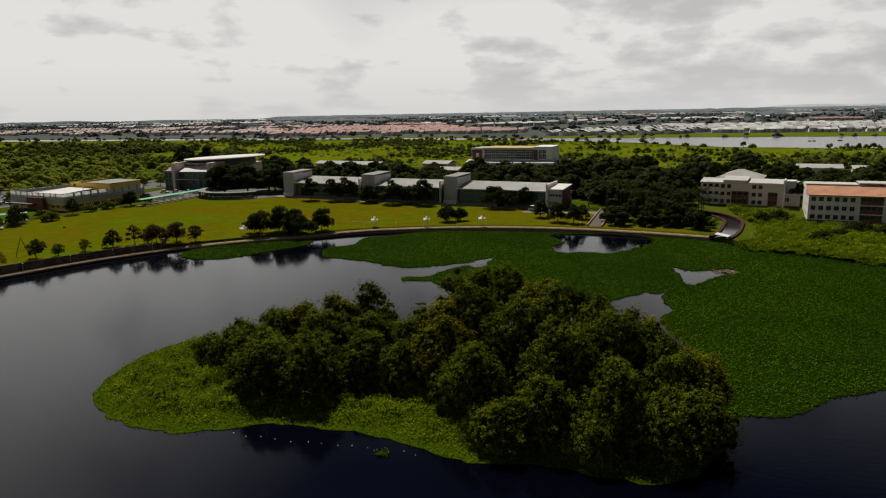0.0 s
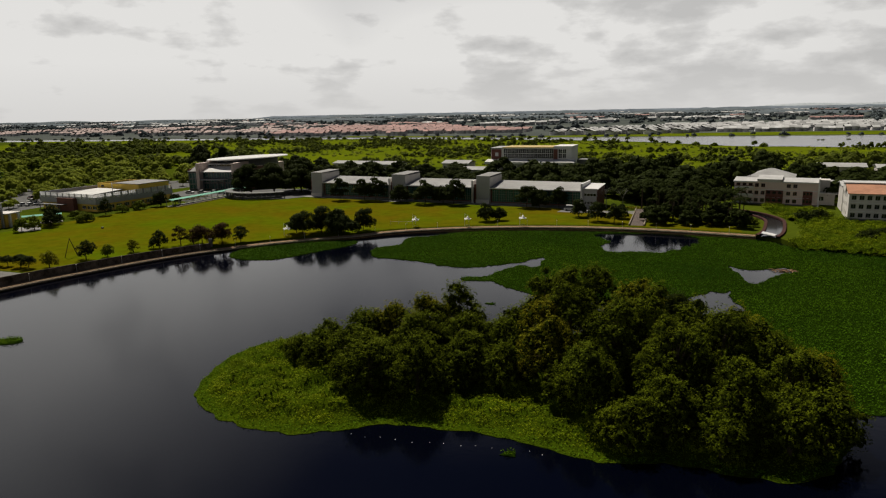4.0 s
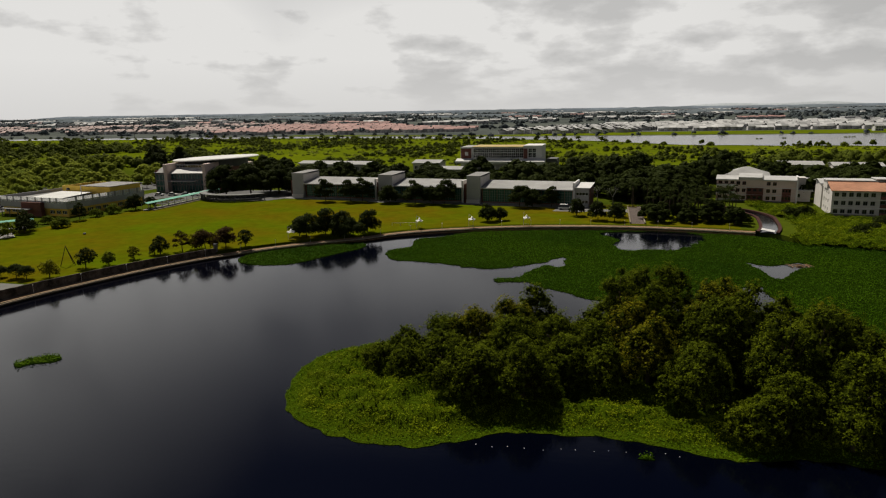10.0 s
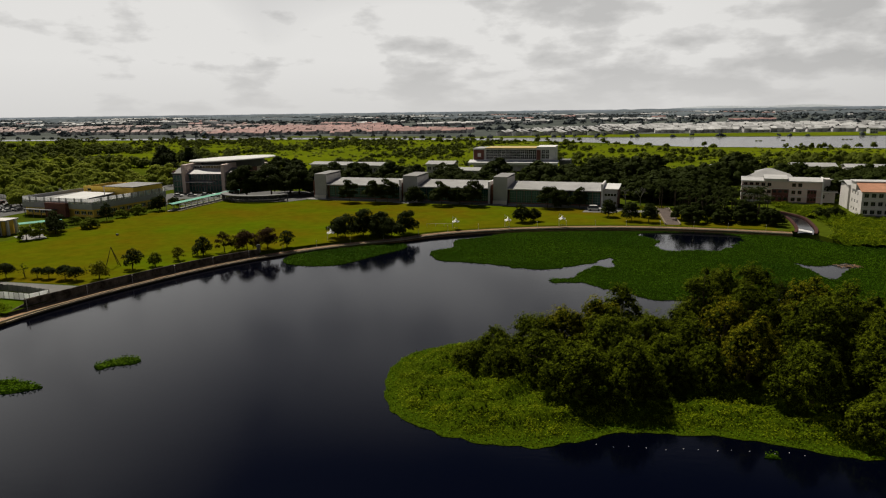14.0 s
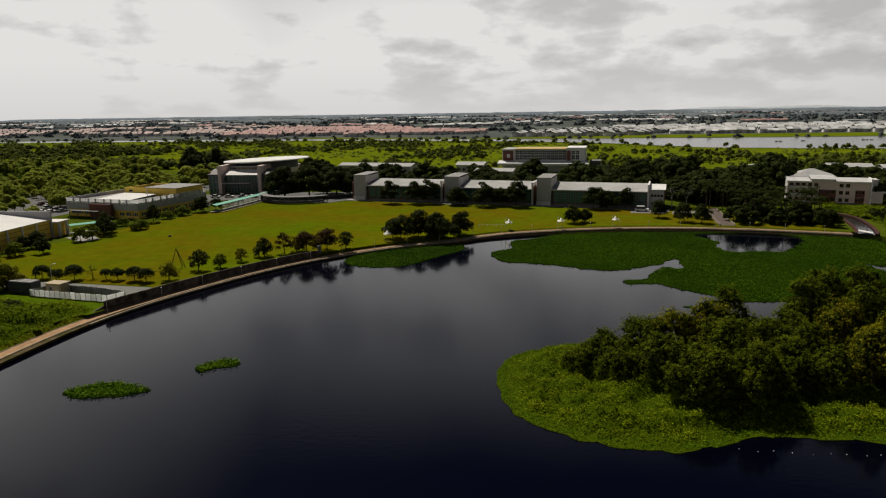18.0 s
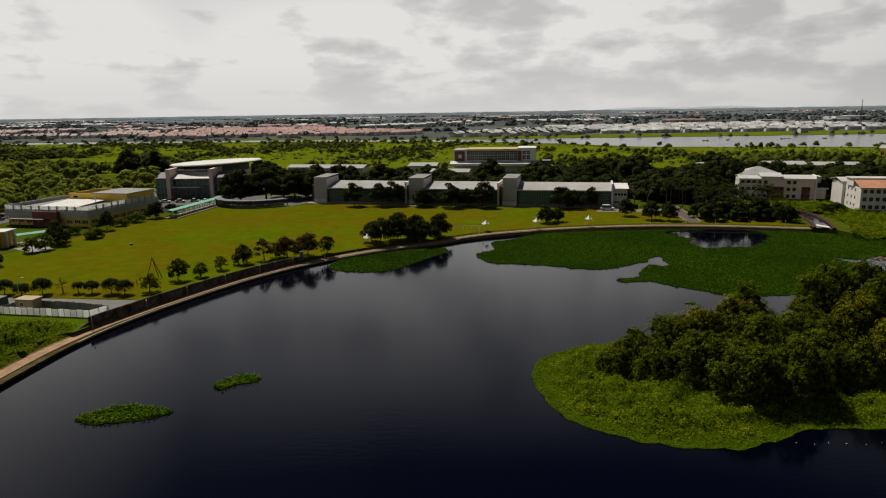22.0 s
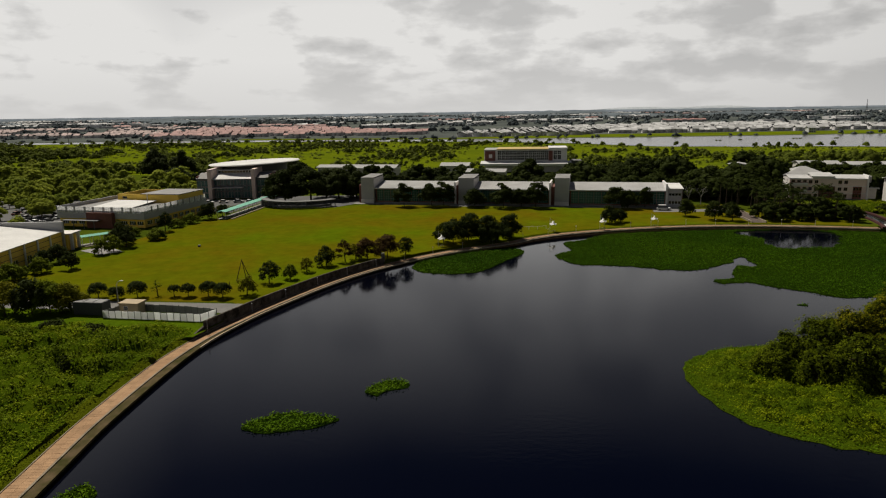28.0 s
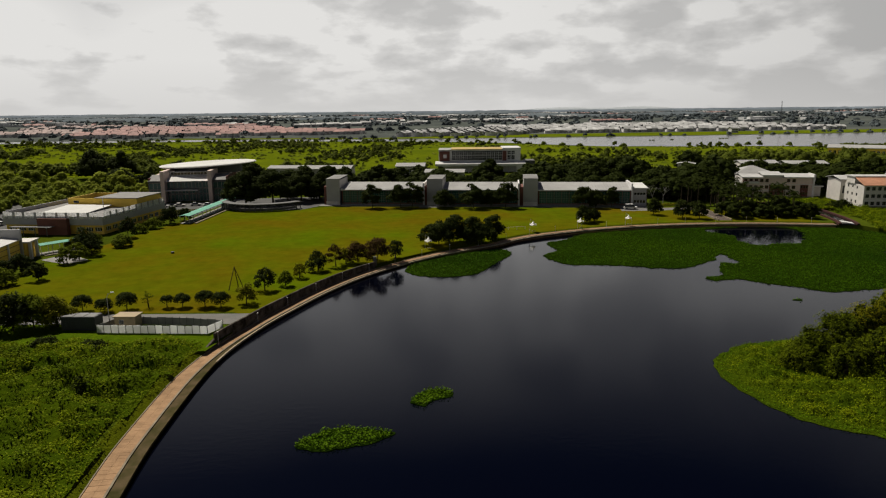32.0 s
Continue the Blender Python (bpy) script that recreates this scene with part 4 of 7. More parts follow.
def colonnade():
    """Curved open walk with a flat ring roof on posts beside the hall."""
    ob = thing("curved_colonnade", "low curved colonnade, its roof and posts darkened for tree shade", "colonnade", m=pose(-154.5, 277.5, GROUND))
    bm = bmesh.new()
    a0, a1, n = radians(165), radians(322), 48
    rows = []
    for i in range(n + 1):
        a = a0 + (a1 - a0) * i / n
        rows.append([bm.verts.new((r * math.cos(a), r * math.sin(a), z)) for r, z in ((15.2, 2.6), (18.6, 2.6), (18.6, 2.95), (15.2, 2.95))])
    for p, q in zip(rows, rows[1:]):
        for k in range(4):
            bm.faces.new((p[k], q[k], q[(k + 1) % 4], p[(k + 1) % 4]))
    bmesh.ops.recalc_face_normals(bm, faces=bm.faces)
    # dark grey on roof and posts stands in for the trees' shade
    part("ring_roof", bm, M["grey_dark"], ob, "curved flat roof, its grey darkened for tree shade")
    for i in range(0, n + 1, 2):
        a = a0 + (a1 - a0) * i / n
        part("post", boxes((18.0 * math.cos(a) - 0.14, 18.0 * math.cos(a) + 0.14, 18.0 * math.sin(a) - 0.14, 18.0 * math.sin(a) + 0.14, 0, 2.6)), M["grey_dark"], ob)
    bm = bmesh.new()
    rows = []
    for i in range(n + 1):
        a = a0 + (a1 - a0) * i / n
        rows.append([bm.verts.new((r * math.cos(a), r * math.sin(a), z)) for r, z in ((15.4, 0), (15.7, 0), (15.7, 0.9), (15.4, 0.9))])
    for p, q in zip(rows, rows[1:]):
        for k in range(4):
            bm.faces.new((p[k], q[k], q[(k + 1) % 4], p[(k + 1) % 4]))
    bmesh.ops.recalc_face_normals(bm, faces=bm.faces)
    part("low_wall", bm, M["grey_dark"], ob)


colonnade()


def covered_walk(a, b, width, h, n, label):
    a, b = Vector(a), Vector(b)
    ang = math.degrees(math.atan2(b.y - a.y, b.x - a.x))
    L = (b - a).length
    ob = thing("covered_walkway", label, "walkway", m=pose(a.x, a.y, GROUND, 0, 0, ang))
    bm = bmesh.new()
    prof = [(-width / 2, h), (0, h + 0.35), (width / 2, h), (width / 2, h + 0.1), (0, h + 0.47), (-width / 2, h + 0.1)]
    ends = [[bm.verts.new((x, y, z)) for y, z in prof] for x in (0, L)]
    for k in range(6):
        bm.faces.new((ends[0][k], ends[0][(k + 1) % 6], ends[1][(k + 1) % 6], ends[1][k]))
    bm.faces.new(ends[0][:3] + ends[0][3:])
    bm.faces.new((ends[1][:3] + ends[1][3:])[::-1])
    bmesh.ops.recalc_face_normals(bm, faces=bm.faces)
    part("roof", bm, M["green_roof"], ob, "turquoise green metal roof")
    for i in range(n + 1):
        x = 0.2 + (L - 0.4) * i / n
        for y in (-width / 2 + 0.3, width / 2 - 0.3):
            part("post", boxes((x - 0.06, x + 0.06, y - 0.06, y + 0.06, 0, h + 0.02)), M["white"], ob)
    part("slab", boxes((0, L, -width / 2, width / 2, 0, 0.12)), M["concrete"], ob, "concrete walkway slab")
    part("kerb", boxes((0, L, -width / 2 - 2.4, -width / 2 - 1.6, 0, 0.3)), M["kerb"], ob)
    return ob


covered_walk((-176.5, 236.0, 0), (-170.0, 283.0, 0), 3.6, 2.6, 12, "long covered walkway with turquoise roof on white posts")
covered_walk((-203.0, 190.5, 0), (-194.5, 199.5, 0), 3.4, 2.6, 4, "short covered walkway with turquoise roof by the gym")


def light_panels(parent, m, length):
    """White translucent strips set proud along the top of the cladding, in loose groups."""
    x = 0.4
    k = 0
    while x < length - 1.2:
        clear = k % 9 not in (4, 8)
        part("light_panel" if clear else "top_panel", put(boxes((x, x + (0.66 if clear else 0.78), -0.06, -0.006, 5.0 + 0.2 * (k % 3 == 1), 7.0)), m), M["frosted" if clear else "grey_clad"], parent, "white translucent panel" if clear else "")
        x += 0.82
        k += 1


M["grey_clad"] = material("grey_metal_cladding", (0.36, 0.36, 0.365), 0.6, var=0.12, scale=0.3, fine=3, spec=0.3)


def sports_hall():
    """Grey-clad sports building with an ochre ground floor and brick porch."""
    m = pose(-230.0, 226.4, GROUND, 0, 0, -12.5)
    ob = thing("sports_building", "grey-clad building with ochre ground floor, brick porch and flat roof", "building", m=m)
    W, D, H = 34.2, 37.5, 7.0
    # ochre ground floor, set back under the cladding
    hl = [(x, x + 2.4, 0.9, 2.2, 3, 1) for x in (1.0, 4.2, 7.4, 24.2, 27.4, 30.4)]
    wall(ob, pose(0.4, 0.8, 0), W - 0.8, 3.0, hl, "yellow", label="ochre rendered wall")
    hl = [(1.0 + i * 3.6, 1.0 + i * 3.6 + 2.6, 0.9, 2.2, 3, 1) for i in range(9)]
    wall(ob, side(W - 0.4, 1.1), D - 2, 3.0, hl, "yellow", label="ochre rendered wall")
    wall(ob, left_side(0.4, D - 1), D - 2, 3.0, (), "grey_panel")
    # clad upper band with rows of translucent panels
    clad = wall(ob, pose(0, 0, 0), W, 5.75, (), "grey_clad", z0=3.0, name="cladding", label="grey metal cladding band")
    light_panels(clad, pose(0, 0, 0), W)
    clad = wall(ob, side(W, 0.3), D - 0.3, 5.75, (), "grey_clad", z0=3.0, name="cladding", label="grey metal cladding band")
    light_panels(clad, side(W, 0.3), D - 0.3)
    wall(ob, left_side(0.0, D), D - 0.3, H, (), "grey_panel", z0=3.0, name="cladding")
    part("back_wall", boxes((0.3, W - 0.3, D - 0.3, D, 0, H)), M["grey_panel"], ob)
    part("soffit", boxes((0.3, W - 0.3, 0.3, D - 0.3, 2.95, 3.1)), M["grey_dark"], ob)
    part("roof_deck", boxes((0.3, W - 0.3, 0.3, D - 0.3, 5.5, 5.7)), M["roof_grey"], ob, "dark flat roof deck")
    part("roof_panel", slope(9, 25, 5, 20, 5.75, 6.5), M["roof_white"], ob, "white raised roof sheet")
    part("porch", boxes((13.0, 23.0, -1.6, -0.02, 0, 5.2)), M["brick"], ob, "dark red brick porch block")
    part("porch_canopy", boxes((5.0, 19.0, -4.0, -1.6, 2.7, 2.9)), M["grey_dark"], ob)
    for x in (6, 10, 14, 18):
        part("porch_post", boxes((x - 0.1, x + 0.1, -4.3, -4.1, 0, 2.7)), M["grey_dark"], ob)
    wall(ob, pose(8, 21, 0), 25.5, 8.7, [(2, 4, 7.0, 7.9, 1, 1)], "yellow", z0=5.7, name="upper_storey", label="ochre upper block")
    part("upper_side", boxes((8, 8.3, 21.3, 36.5, 5.7, 8.7), (33.2, 33.5, 21.3, 36.5, 5.7, 8.7), (8.3, 33.2, 36.2, 36.5, 5.7, 8.7)), M["yellow"], ob)
    part("upper_roof", boxes((18.0, 33.9, 20.6, 36.9, 8.7, 8.95)), M["roof_grey"], ob, "grey upper roof slab")
    part("mast", boxes((24.9, 25.1, 14.9, 15.1, 5.7, 9.9)), M["white"], ob)
    return ob


M["frosted"] = material("frosted_white_panel", (0.9, 0.9, 0.9), 0.5, translucent=0.6, var=0.2, scale=0.6, fine=2)
sports_hall()


def gym():
    """Ochre hall with white pilasters under a large white roof."""
    m = pose(-201.6, 122.0, GROUND, 0, 0, 92.0)  # local x runs north along the east wall, local y to the west
    ob = thing("gymnasium", "ochre hall with white pilasters and a large white roof", "building", m=m)
    L, W = 61.0, 44.0
    hl = [(2 + i * 6.0, 4.0 + i * 6.0, 0.4, 2.3, 2, 1) for i in range(10)]
    wall(ob, pose(0, 0, 0), L, 5.6, hl, "yellow", label="ochre wall")
    part("roof", slope(-0.4, L, -0.5, W / 2, 5.6, 8.0), M["roof_white"], ob, "large white metal roof")
    part("roof", slope(-0.4, L, W + 0.5, W / 2, 5.6, 8.0), M["roof_white"], ob)
    for i in range(10):
        x = 0.6 + i * 6.0
        part("pilaster", boxes((x, x + 0.5, -0.35, -0.02, 0, 5.5)), M["white"], ob, "white pilaster")
    for z in (1.5, 3.0, 4.4):
        part("wall_band", boxes((0.02, L - 0.02, -0.05, -0.01, z, z + 0.12)), M["brick"], ob)
    part("gable", boxes((L + 0.02, L + 0.6, -0.6, W + 0.6, 0, 8.4)), M["grey_panel"], ob, "grey parapet wall at the gable")
    part("back_wall", boxes((0, L, W - 0.3, W, 0, 5.6)), M["yellow"], ob)
    part("end_wall", boxes((0, 0.3, 0.3, W - 0.3, 0, 7.6)), M["yellow"], ob)
    part("annex", boxes((L + 0.7, L + 6.0, -1.0, 6.0, 0, 4.6)), M["yellow"], ob, "small ochre annex")
    part("annex_roof", boxes((L + 0.62, L + 6.6, -2.2, 6.4, 4.6, 4.9)), M["offwhite"], ob)
    for x in (L + 2.0, L + 5.6):
        part("annex_column", boxes((x - 0.35, x + 0.35, -2.0, -1.3, 0, 4.6)), M["white"], ob, "white annex column")
    return ob


gym()


def dorm(name, m, W, D, storeys, label, orange):
    """Residence block with rows of small windows and dark loggias."""
    ob = thing(name, label, "building", m=m)
    H = storeys * 2.75
    loggias = [(W * 0.39, W * 0.60), (W * 0.83, W * 0.94)] if not orange else [(W * 0.42, W * 0.60), (W * 0.80, W * 0.92)]
    hl = []
    n = int(W / 2.1)
    for i in range(n):
        x = 0.7 + i * 2.1
        if any(a - 1.4 < x < b + 0.1 for a, b in loggias):
            continue
        for s in range(storeys):
            hl.append((x, x + 1.3, s * 2.75 + 0.85, s * 2.75 + 2.2, 2, 1))
    for a, b in loggias:
        for s in range(storeys - 1 if not orange else storeys):
            hl.append((a, b, s * 2.75 + 0.15, s * 2.75 + 2.5, max(2, int((b - a) / 1.3)), 2))
    wall(ob, pose(0, 0, 0), W, H, hl, "beige" if not orange else "offwhite", glass="glass", frame_mat="brick" if not orange else "grey_dark", label="weathered pale rendered wall")
    hs = [(2.0 + i * 3.2, 3.0 + i * 3.2, s * 2.75 + 0.95, s * 2.75 + 2.1, 1, 1) for i in range(int((D - 3) / 3.2)) for s in range(storeys)]
    wall(ob, side(W, 0.3), D - 0.3, H, hs, "offwhite")
    wall(ob, left_side(0.0, D), D - 0.3, H, hs, "offwhite")
    part("back_wall", boxes((0.3, W - 0.3, D - 0.3, D, 0, H)), M["offwhite"], ob)
    for a, b in loggias:
        for s in range(storeys - 1 if not orange else storeys):
            if not orange:
                continue
            part("balcony_parapet", boxes((a + 0.05, b - 0.05, -0.3, -0.16, s * 2.75 + 0.12, s * 2.75 + 1.15)), M["brick"], ob, "dark red balcony parapet")
    for s in range(1, storeys):
        part("string_course", boxes((-0.06, W + 0.06, -0.12, -0.01, s * 2.75 - 0.12, s * 2.75 + 0.06)), M["white"], ob)
    part("plinth", boxes((-0.1, W + 0.1, -0.25, -0.02, 0, 0.5)), M["grey_dark"], ob, "dark stained plinth")
    if orange:
        r = part("roof", slope(-0.5, W + 0.5, -0.9, D * 0.45, H - 0.05, H + 2.3), M["orange"], ob, "pale orange tiled roof slope")
        for k in range(9):
            f0 = k / 9
            y = -0.9 + (D * 0.45 + 0.9) * f0
            z = H - 0.05 + 2.35 * f0 + 0.18
            part("tile_course", boxes((-0.5, W + 0.5, y, y + 0.12, z - 0.05, z + 0.06)), M["orange"], r)
        part("upper_block", boxes((-0.4, W + 0.4, D * 0.46, D * 0.9, H + 0.02, H + 2.6)), M["offwhite"], ob)
        part("upper_roof", boxes((-0.8, W * 0.42, D * 0.44, D * 0.95, H + 2.6, H + 2.85), (W * 0.42, W * 0.7, D * 0.44, D * 0.95, H + 3.1, H + 3.4)), M["roof_pale"], ob, "pale grey upper roof")
    else:
        for a, b in loggias:
            part("loggia_screen", boxes((a, b, -0.12, -0.02, 0.5, 2.75 * (storeys - 1) - 0.15)), M["brick"], ob, "dark red loggia screen")
            for s in range(storeys - 1):
                for q in range(3):
                    x = a + (b - a) * (q + 0.18) / 3
                    part("screen_opening", boxes((x, x + (b - a) * 0.2, -0.17, -0.13, s * 2.75 + 1.25, s * 2.75 + 2.2)), M["glass"], ob)
        for s in range(storeys):
            part("balcony_band", boxes((0.05, W * 0.24, -0.6, -0.14, s * 2.75 + 0.3, s * 2.75 + 1.15)), M["white"], ob, "white balcony parapet")
            part("balcony_coping", boxes((0.0, W * 0.245, -0.68, -0.1, s * 2.75 + 1.15, s * 2.75 + 1.33)), M["brick"], ob)
        part("gable_fin", boxes((W + 0.02, W + 0.5, -0.9, D * 0.5, 0, H + 1.6)), M["white"], ob, "white gable fin wall")
        for a, b, dz in ((-0.3, W * 0.28, 0.0), (W * 0.28, W * 0.58, 0.9), (W * 0.58, W + 0.3, 0.15)):
            part("roof", slope(a, b, -0.7, D * 0.55, H + 0.05 + dz, H + 0.9 + dz), M["roof_pale"], ob, "pale grey metal roof")
            part("fascia", boxes((a, b, -0.85, -0.7, H - 0.15 + dz, H + 0.25 + dz)), M["white"], ob)
            part("roof_box", boxes((a + 0.4, b - 0.4, -0.2, D * 0.5, H, H + 0.04 + dz)), M["offwhite"], ob)
        part("rear_roof", slope(-0.3, W + 0.3, D + 0.4, D * 0.55, H + 0.05, H + 1.0), M["roof_pale"], ob)
        part("side_bay", boxes((W + 0.02, W + 3.5, D * 0.55, D, 0, H + 0.6)), M["offwhite"], ob, "white side bay")
    return ob


dorm("residence_block", pose(43.6, 267.5, GROUND, 0, 0, -16.6), 27.5, 13, 3, "pale three-storey residence block with dark red loggias", False)
dorm("residence_block", pose(70.8, 231.4, GROUND, 0, 0, -11.0), 33.0, 14, 3, "three-storey white residence block with an orange roof slope", True)
dorm("residence_block", pose(112.0, 262.0, GROUND, 0, 0, -14.0), 26.0, 13, 3, "pale residence block standing behind scrub and trees", False)


def pyramid_pavilion(m, w, d, h, rise, label, roof="roof_light", walls="offwhite"):
    ob = thing("pavilion", label, "building", m=m)
    part("wall", boxes((0, w, 0, 0.3, 0, h), (0, w, d - 0.3, d, 0, h), (0, 0.3, 0.3, d - 0.3, 0, h), (w - 0.3, w, 0.3, d - 0.3, 0, h)), M[walls], ob)
    bm = bmesh.new()
    v = [bm.verts.new(c) for c in ((-0.8, -0.8, h), (w + 0.8, -0.8, h), (w + 0.8, d + 0.8, h), (-0.8, d + 0.8, h))]
    t = [bm.verts.new(c) for c in ((w * 0.45, d / 2, h + rise), (w * 0.55, d / 2, h + rise))]
    bm.faces.new((v[0], v[1], t[1], t[0])); bm.faces.new((v[1], v[2], t[1])); bm.faces.new((v[2], v[3], t[0], t[1])); bm.faces.new((v[3], v[0], t[0])); bm.faces.new(v[::-1])
    part("roof", bm, M[roof], ob, "pale hipped roof")
    return ob


pyramid_pavilion(pose(52, 287, GROUND, 0, 0, -16), 16, 14, 8.0, 3.0, "pavilion with a pale hipped roof behind the residence")


def flat_block(m, w, d, h, label, roof="roof_light", walls="offwhite", name="low_building", windows=True):
    """A low block with a row of windows, a shallow roof and eaves."""
    ob = thing(name, label, "building", m=m)
    hl = [(0.8 + i * 3.0, 0.8 + i * 3.0 + 1.8, h * 0.35, h * 0.72, 2, 1) for i in range(int((w - 1) / 3.0))] if windows else []
    wall(ob, pose(0, 0, 0), w, h, hl, walls)
    part("back_wall", boxes((0, w, d - 0.3, d, 0, h)), M[walls], ob)
    for x in (0, w - 0.3):
        part("end_wall", boxes((x, x + 0.3, 0.3, d - 0.3, 0, h)), M[walls], ob)
    r = part("roof", slope(-0.7, w + 0.7, -0.8, d * 0.5, h, h + d * 0.10), M[roof], ob, "pale metal roof")
    part("roof_back", slope(-0.7, w + 0.7, d + 0.8, d * 0.5, h, h + d * 0.10), M[roof], ob)
    part("fascia", boxes((-0.7, w + 0.7, -0.95, -0.8, h - 0.2, h + 0.2)), M["white"], r)
    return ob


for x, y, a, w, d, h in ((-150, 385, -10, 26, 14, 5.2), (-98, 388, -8, 16, 14, 5.4), (-172, 398, -10, 24, 12, 4.8), (-84, 352, -12, 20, 12, 5.0),
                         (100, 366, -12, 20, 14, 5.2), (124, 360, -12, 22, 13, 5.0), (82, 296, -16, 14, 12, 4.0), (90, 258, -14, 10, 10, 4.4)):
    flat_block(pose(x, y, GROUND, 0, 0, a), w, d, h, "low campus building with a pale roof among dark trees")
flat_block(pose(74.5, 249.0, GROUND, 0, 0, -11), 14, 11, 8.6, "white residence wing with a pale roof behind the orange-roofed block", roof="roof_pale", name="residence_wing")
flat_block(pose(68.0, 266, GROUND, 0, 0, -14), 9, 9, 4.2, "low white link building between the residence blocks", roof="roof_white", name="link_building")
flat_block(pose(58.5, 341, GROUND, 0, 0, 60), 6, 8, 7.6, "narrow tall white building end among trees", name="white_block", windows=False)
flat_block(pose(222, 462, GROUND, 0, 0, -40), 46, 18, 7.0, "long ochre and white building at the edge of the scrub", walls="yellow", name="ochre_building")
flat_block(pose(300, 430, GROUND, 0, 0, -10), 30, 18, 6.0, "low white building at the edge of the scrub")


def far_block():
    """White four-storey block with two rows of large windows over a projecting roof skirt."""
    m = pose(-71.5, 405.5, GROUND, 0, 0, -7.5)
    ob = thing("faculty_block", "long white block with a grid of large dark windows", "building", m=m)
    W, D = 49.5, 20
    hl = []
    for i in range(13):
        x = 8.0 + i * 2.35
        hl += [(x, x + 2.2, 7.1, 10.0, 2, 2), (x, x + 2.2, 10.2, 12.8, 2, 2)]
    for i in range(2):
        x = 41.6 + i * 2.4
        hl += [(x, x + 2.0, 7.4, 10.0, 2, 2), (x, x + 2.0, 10.4, 12.6, 2, 2)]
    wall(ob, pose(0, 0, 0), W, 13.4, hl, "white")
    part("brick_bay", boxes((0.4, 6.6, -0.4, -0.02, 6.4, 12.6)), M["brick"], ob, "dark red brick bay")
    part("brick_bay", boxes((38.6, 41.0, -0.4, -0.02, 6.4, 12.6)), M["brick"], ob, "dark red brick bay")
    part("bay_window", boxes((2.8, 4.8, -0.5, -0.41, 8.4, 10.6)), M["frame"], ob)
    part("back_wall", boxes((0, W, D - 0.3, D, 0, 13.4)), M["white"], ob)
    for x in (0, W - 0.3):
        part("end_wall", boxes((x, x + 0.3, 0.3, D - 0.3, 0, 13.4)), M["white"], ob)
    part("roof", boxes((7.5, W - 11, -1.0, D + 0.5, 13.42, 13.8)), M["roof_ochre"], ob, "ochre roof edge")
    part("roof", boxes((-0.3, 7.45, -0.6, D + 0.3, 13.2, 13.45)), M["roof_light"], ob)
    part("roof", boxes((W - 10.9, W + 0.2, -0.3, D + 0.3, 13.42, 14.4)), M["white"], ob)
    part("skirt_roof", slope(-2.0, W + 2.5, -7.0, -0.5, 5.2, 6.5), M["roof_white"], ob, "white projecting skirt roof")
    for i in range(12):
        x = -1.5 + i * 4.8
        part("column", boxes((x, x + 0.4, -6.6, -6.2, 0, 5.2)), M["offwhite"], ob)
    part("skirt_fascia", boxes((-2.0, W + 2.5, -7.12, -7.0, 4.2, 5.45)), M["white"], ob, "white fascia under the skirt roof")
    part("end_pier", boxes((W - 2.5, W + 2.5, -7.0, -6.0, 0, 4.2)), M["white"], ob)
    part("service_box", boxes((W + 2.6, W + 9.0, 2, 14, 0, 6.5)), M["grey_dark"], ob)


M["roof_ochre"] = material("ochre_roof_edge", (0.42, 0.30, 0.09), 0.8, var=0.15, scale=0.3)
far_block()

# ---- shore path, wall, canal, lamps and tents ----
revet = part("revetment", ribbon(off(0.0), off(strip), PROM, 0.5), M["stone"])
tagged(revet, "stained stone edge of the lake shore", "quay", kind="structure")
turn = int(np.argmax(shore[:, 1] > 104))
for name, cut, mat, label in (("trim_quay", slice(turn, None), "edge", "pale worn stone edge above the water"), ("trim_quay_near", slice(0, turn + 1), "stone", "dark mossy stone edge above the water")):
    tagged(part(name, ribbon(off(-0.28)[cut], off(-0.01)[cut], PROM[cut] + 0.06, 0.3), M[mat]), label, "quay", kind="structure")
kerb = part("kerb", ribbon(off(strip + 0.01), off(strip + 0.26), PROM + 0.14, 0.4), M["kerb"])
tagged(kerb, "pale concrete kerb along the path", "kerb", kind="structure")
outer = part("kerb_outer", ribbon(off(strip + path_w - 0.02), off(strip + path_w + 0.12), PROM + 0.14, 0.4), M["kerb"])
tagged(outer, "narrow concrete edging of the path", "kerb", kind="structure")
pavement = part("pavement", ribbon(off(strip + 0.27), off(strip + path_w - 0.03), PROM + 0.02, 1.4), M["path"])
tagged(pavement, "lakeside promenade of reddish-brown paving", "pavement", kind="structure")

# paving courses on the promenade: the stretch passed nearest as single slabs, the rest joined
inner, outside = off(strip + 0.29), off(strip + path_w - 0.05)


def slab_quad(bm, a0, b0, a1, b1, z0, z1):
    v = [bm.verts.new((*p, z)) for z in (z0, z1) for p in (a0, b0, b1, a1)]
    for f in ((4, 5, 6, 7), (0, 1, 5, 4), (1, 2, 6, 5), (2, 3, 7, 6), (3, 0, 4, 7)):
        bm.faces.new([v[i] for i in f])


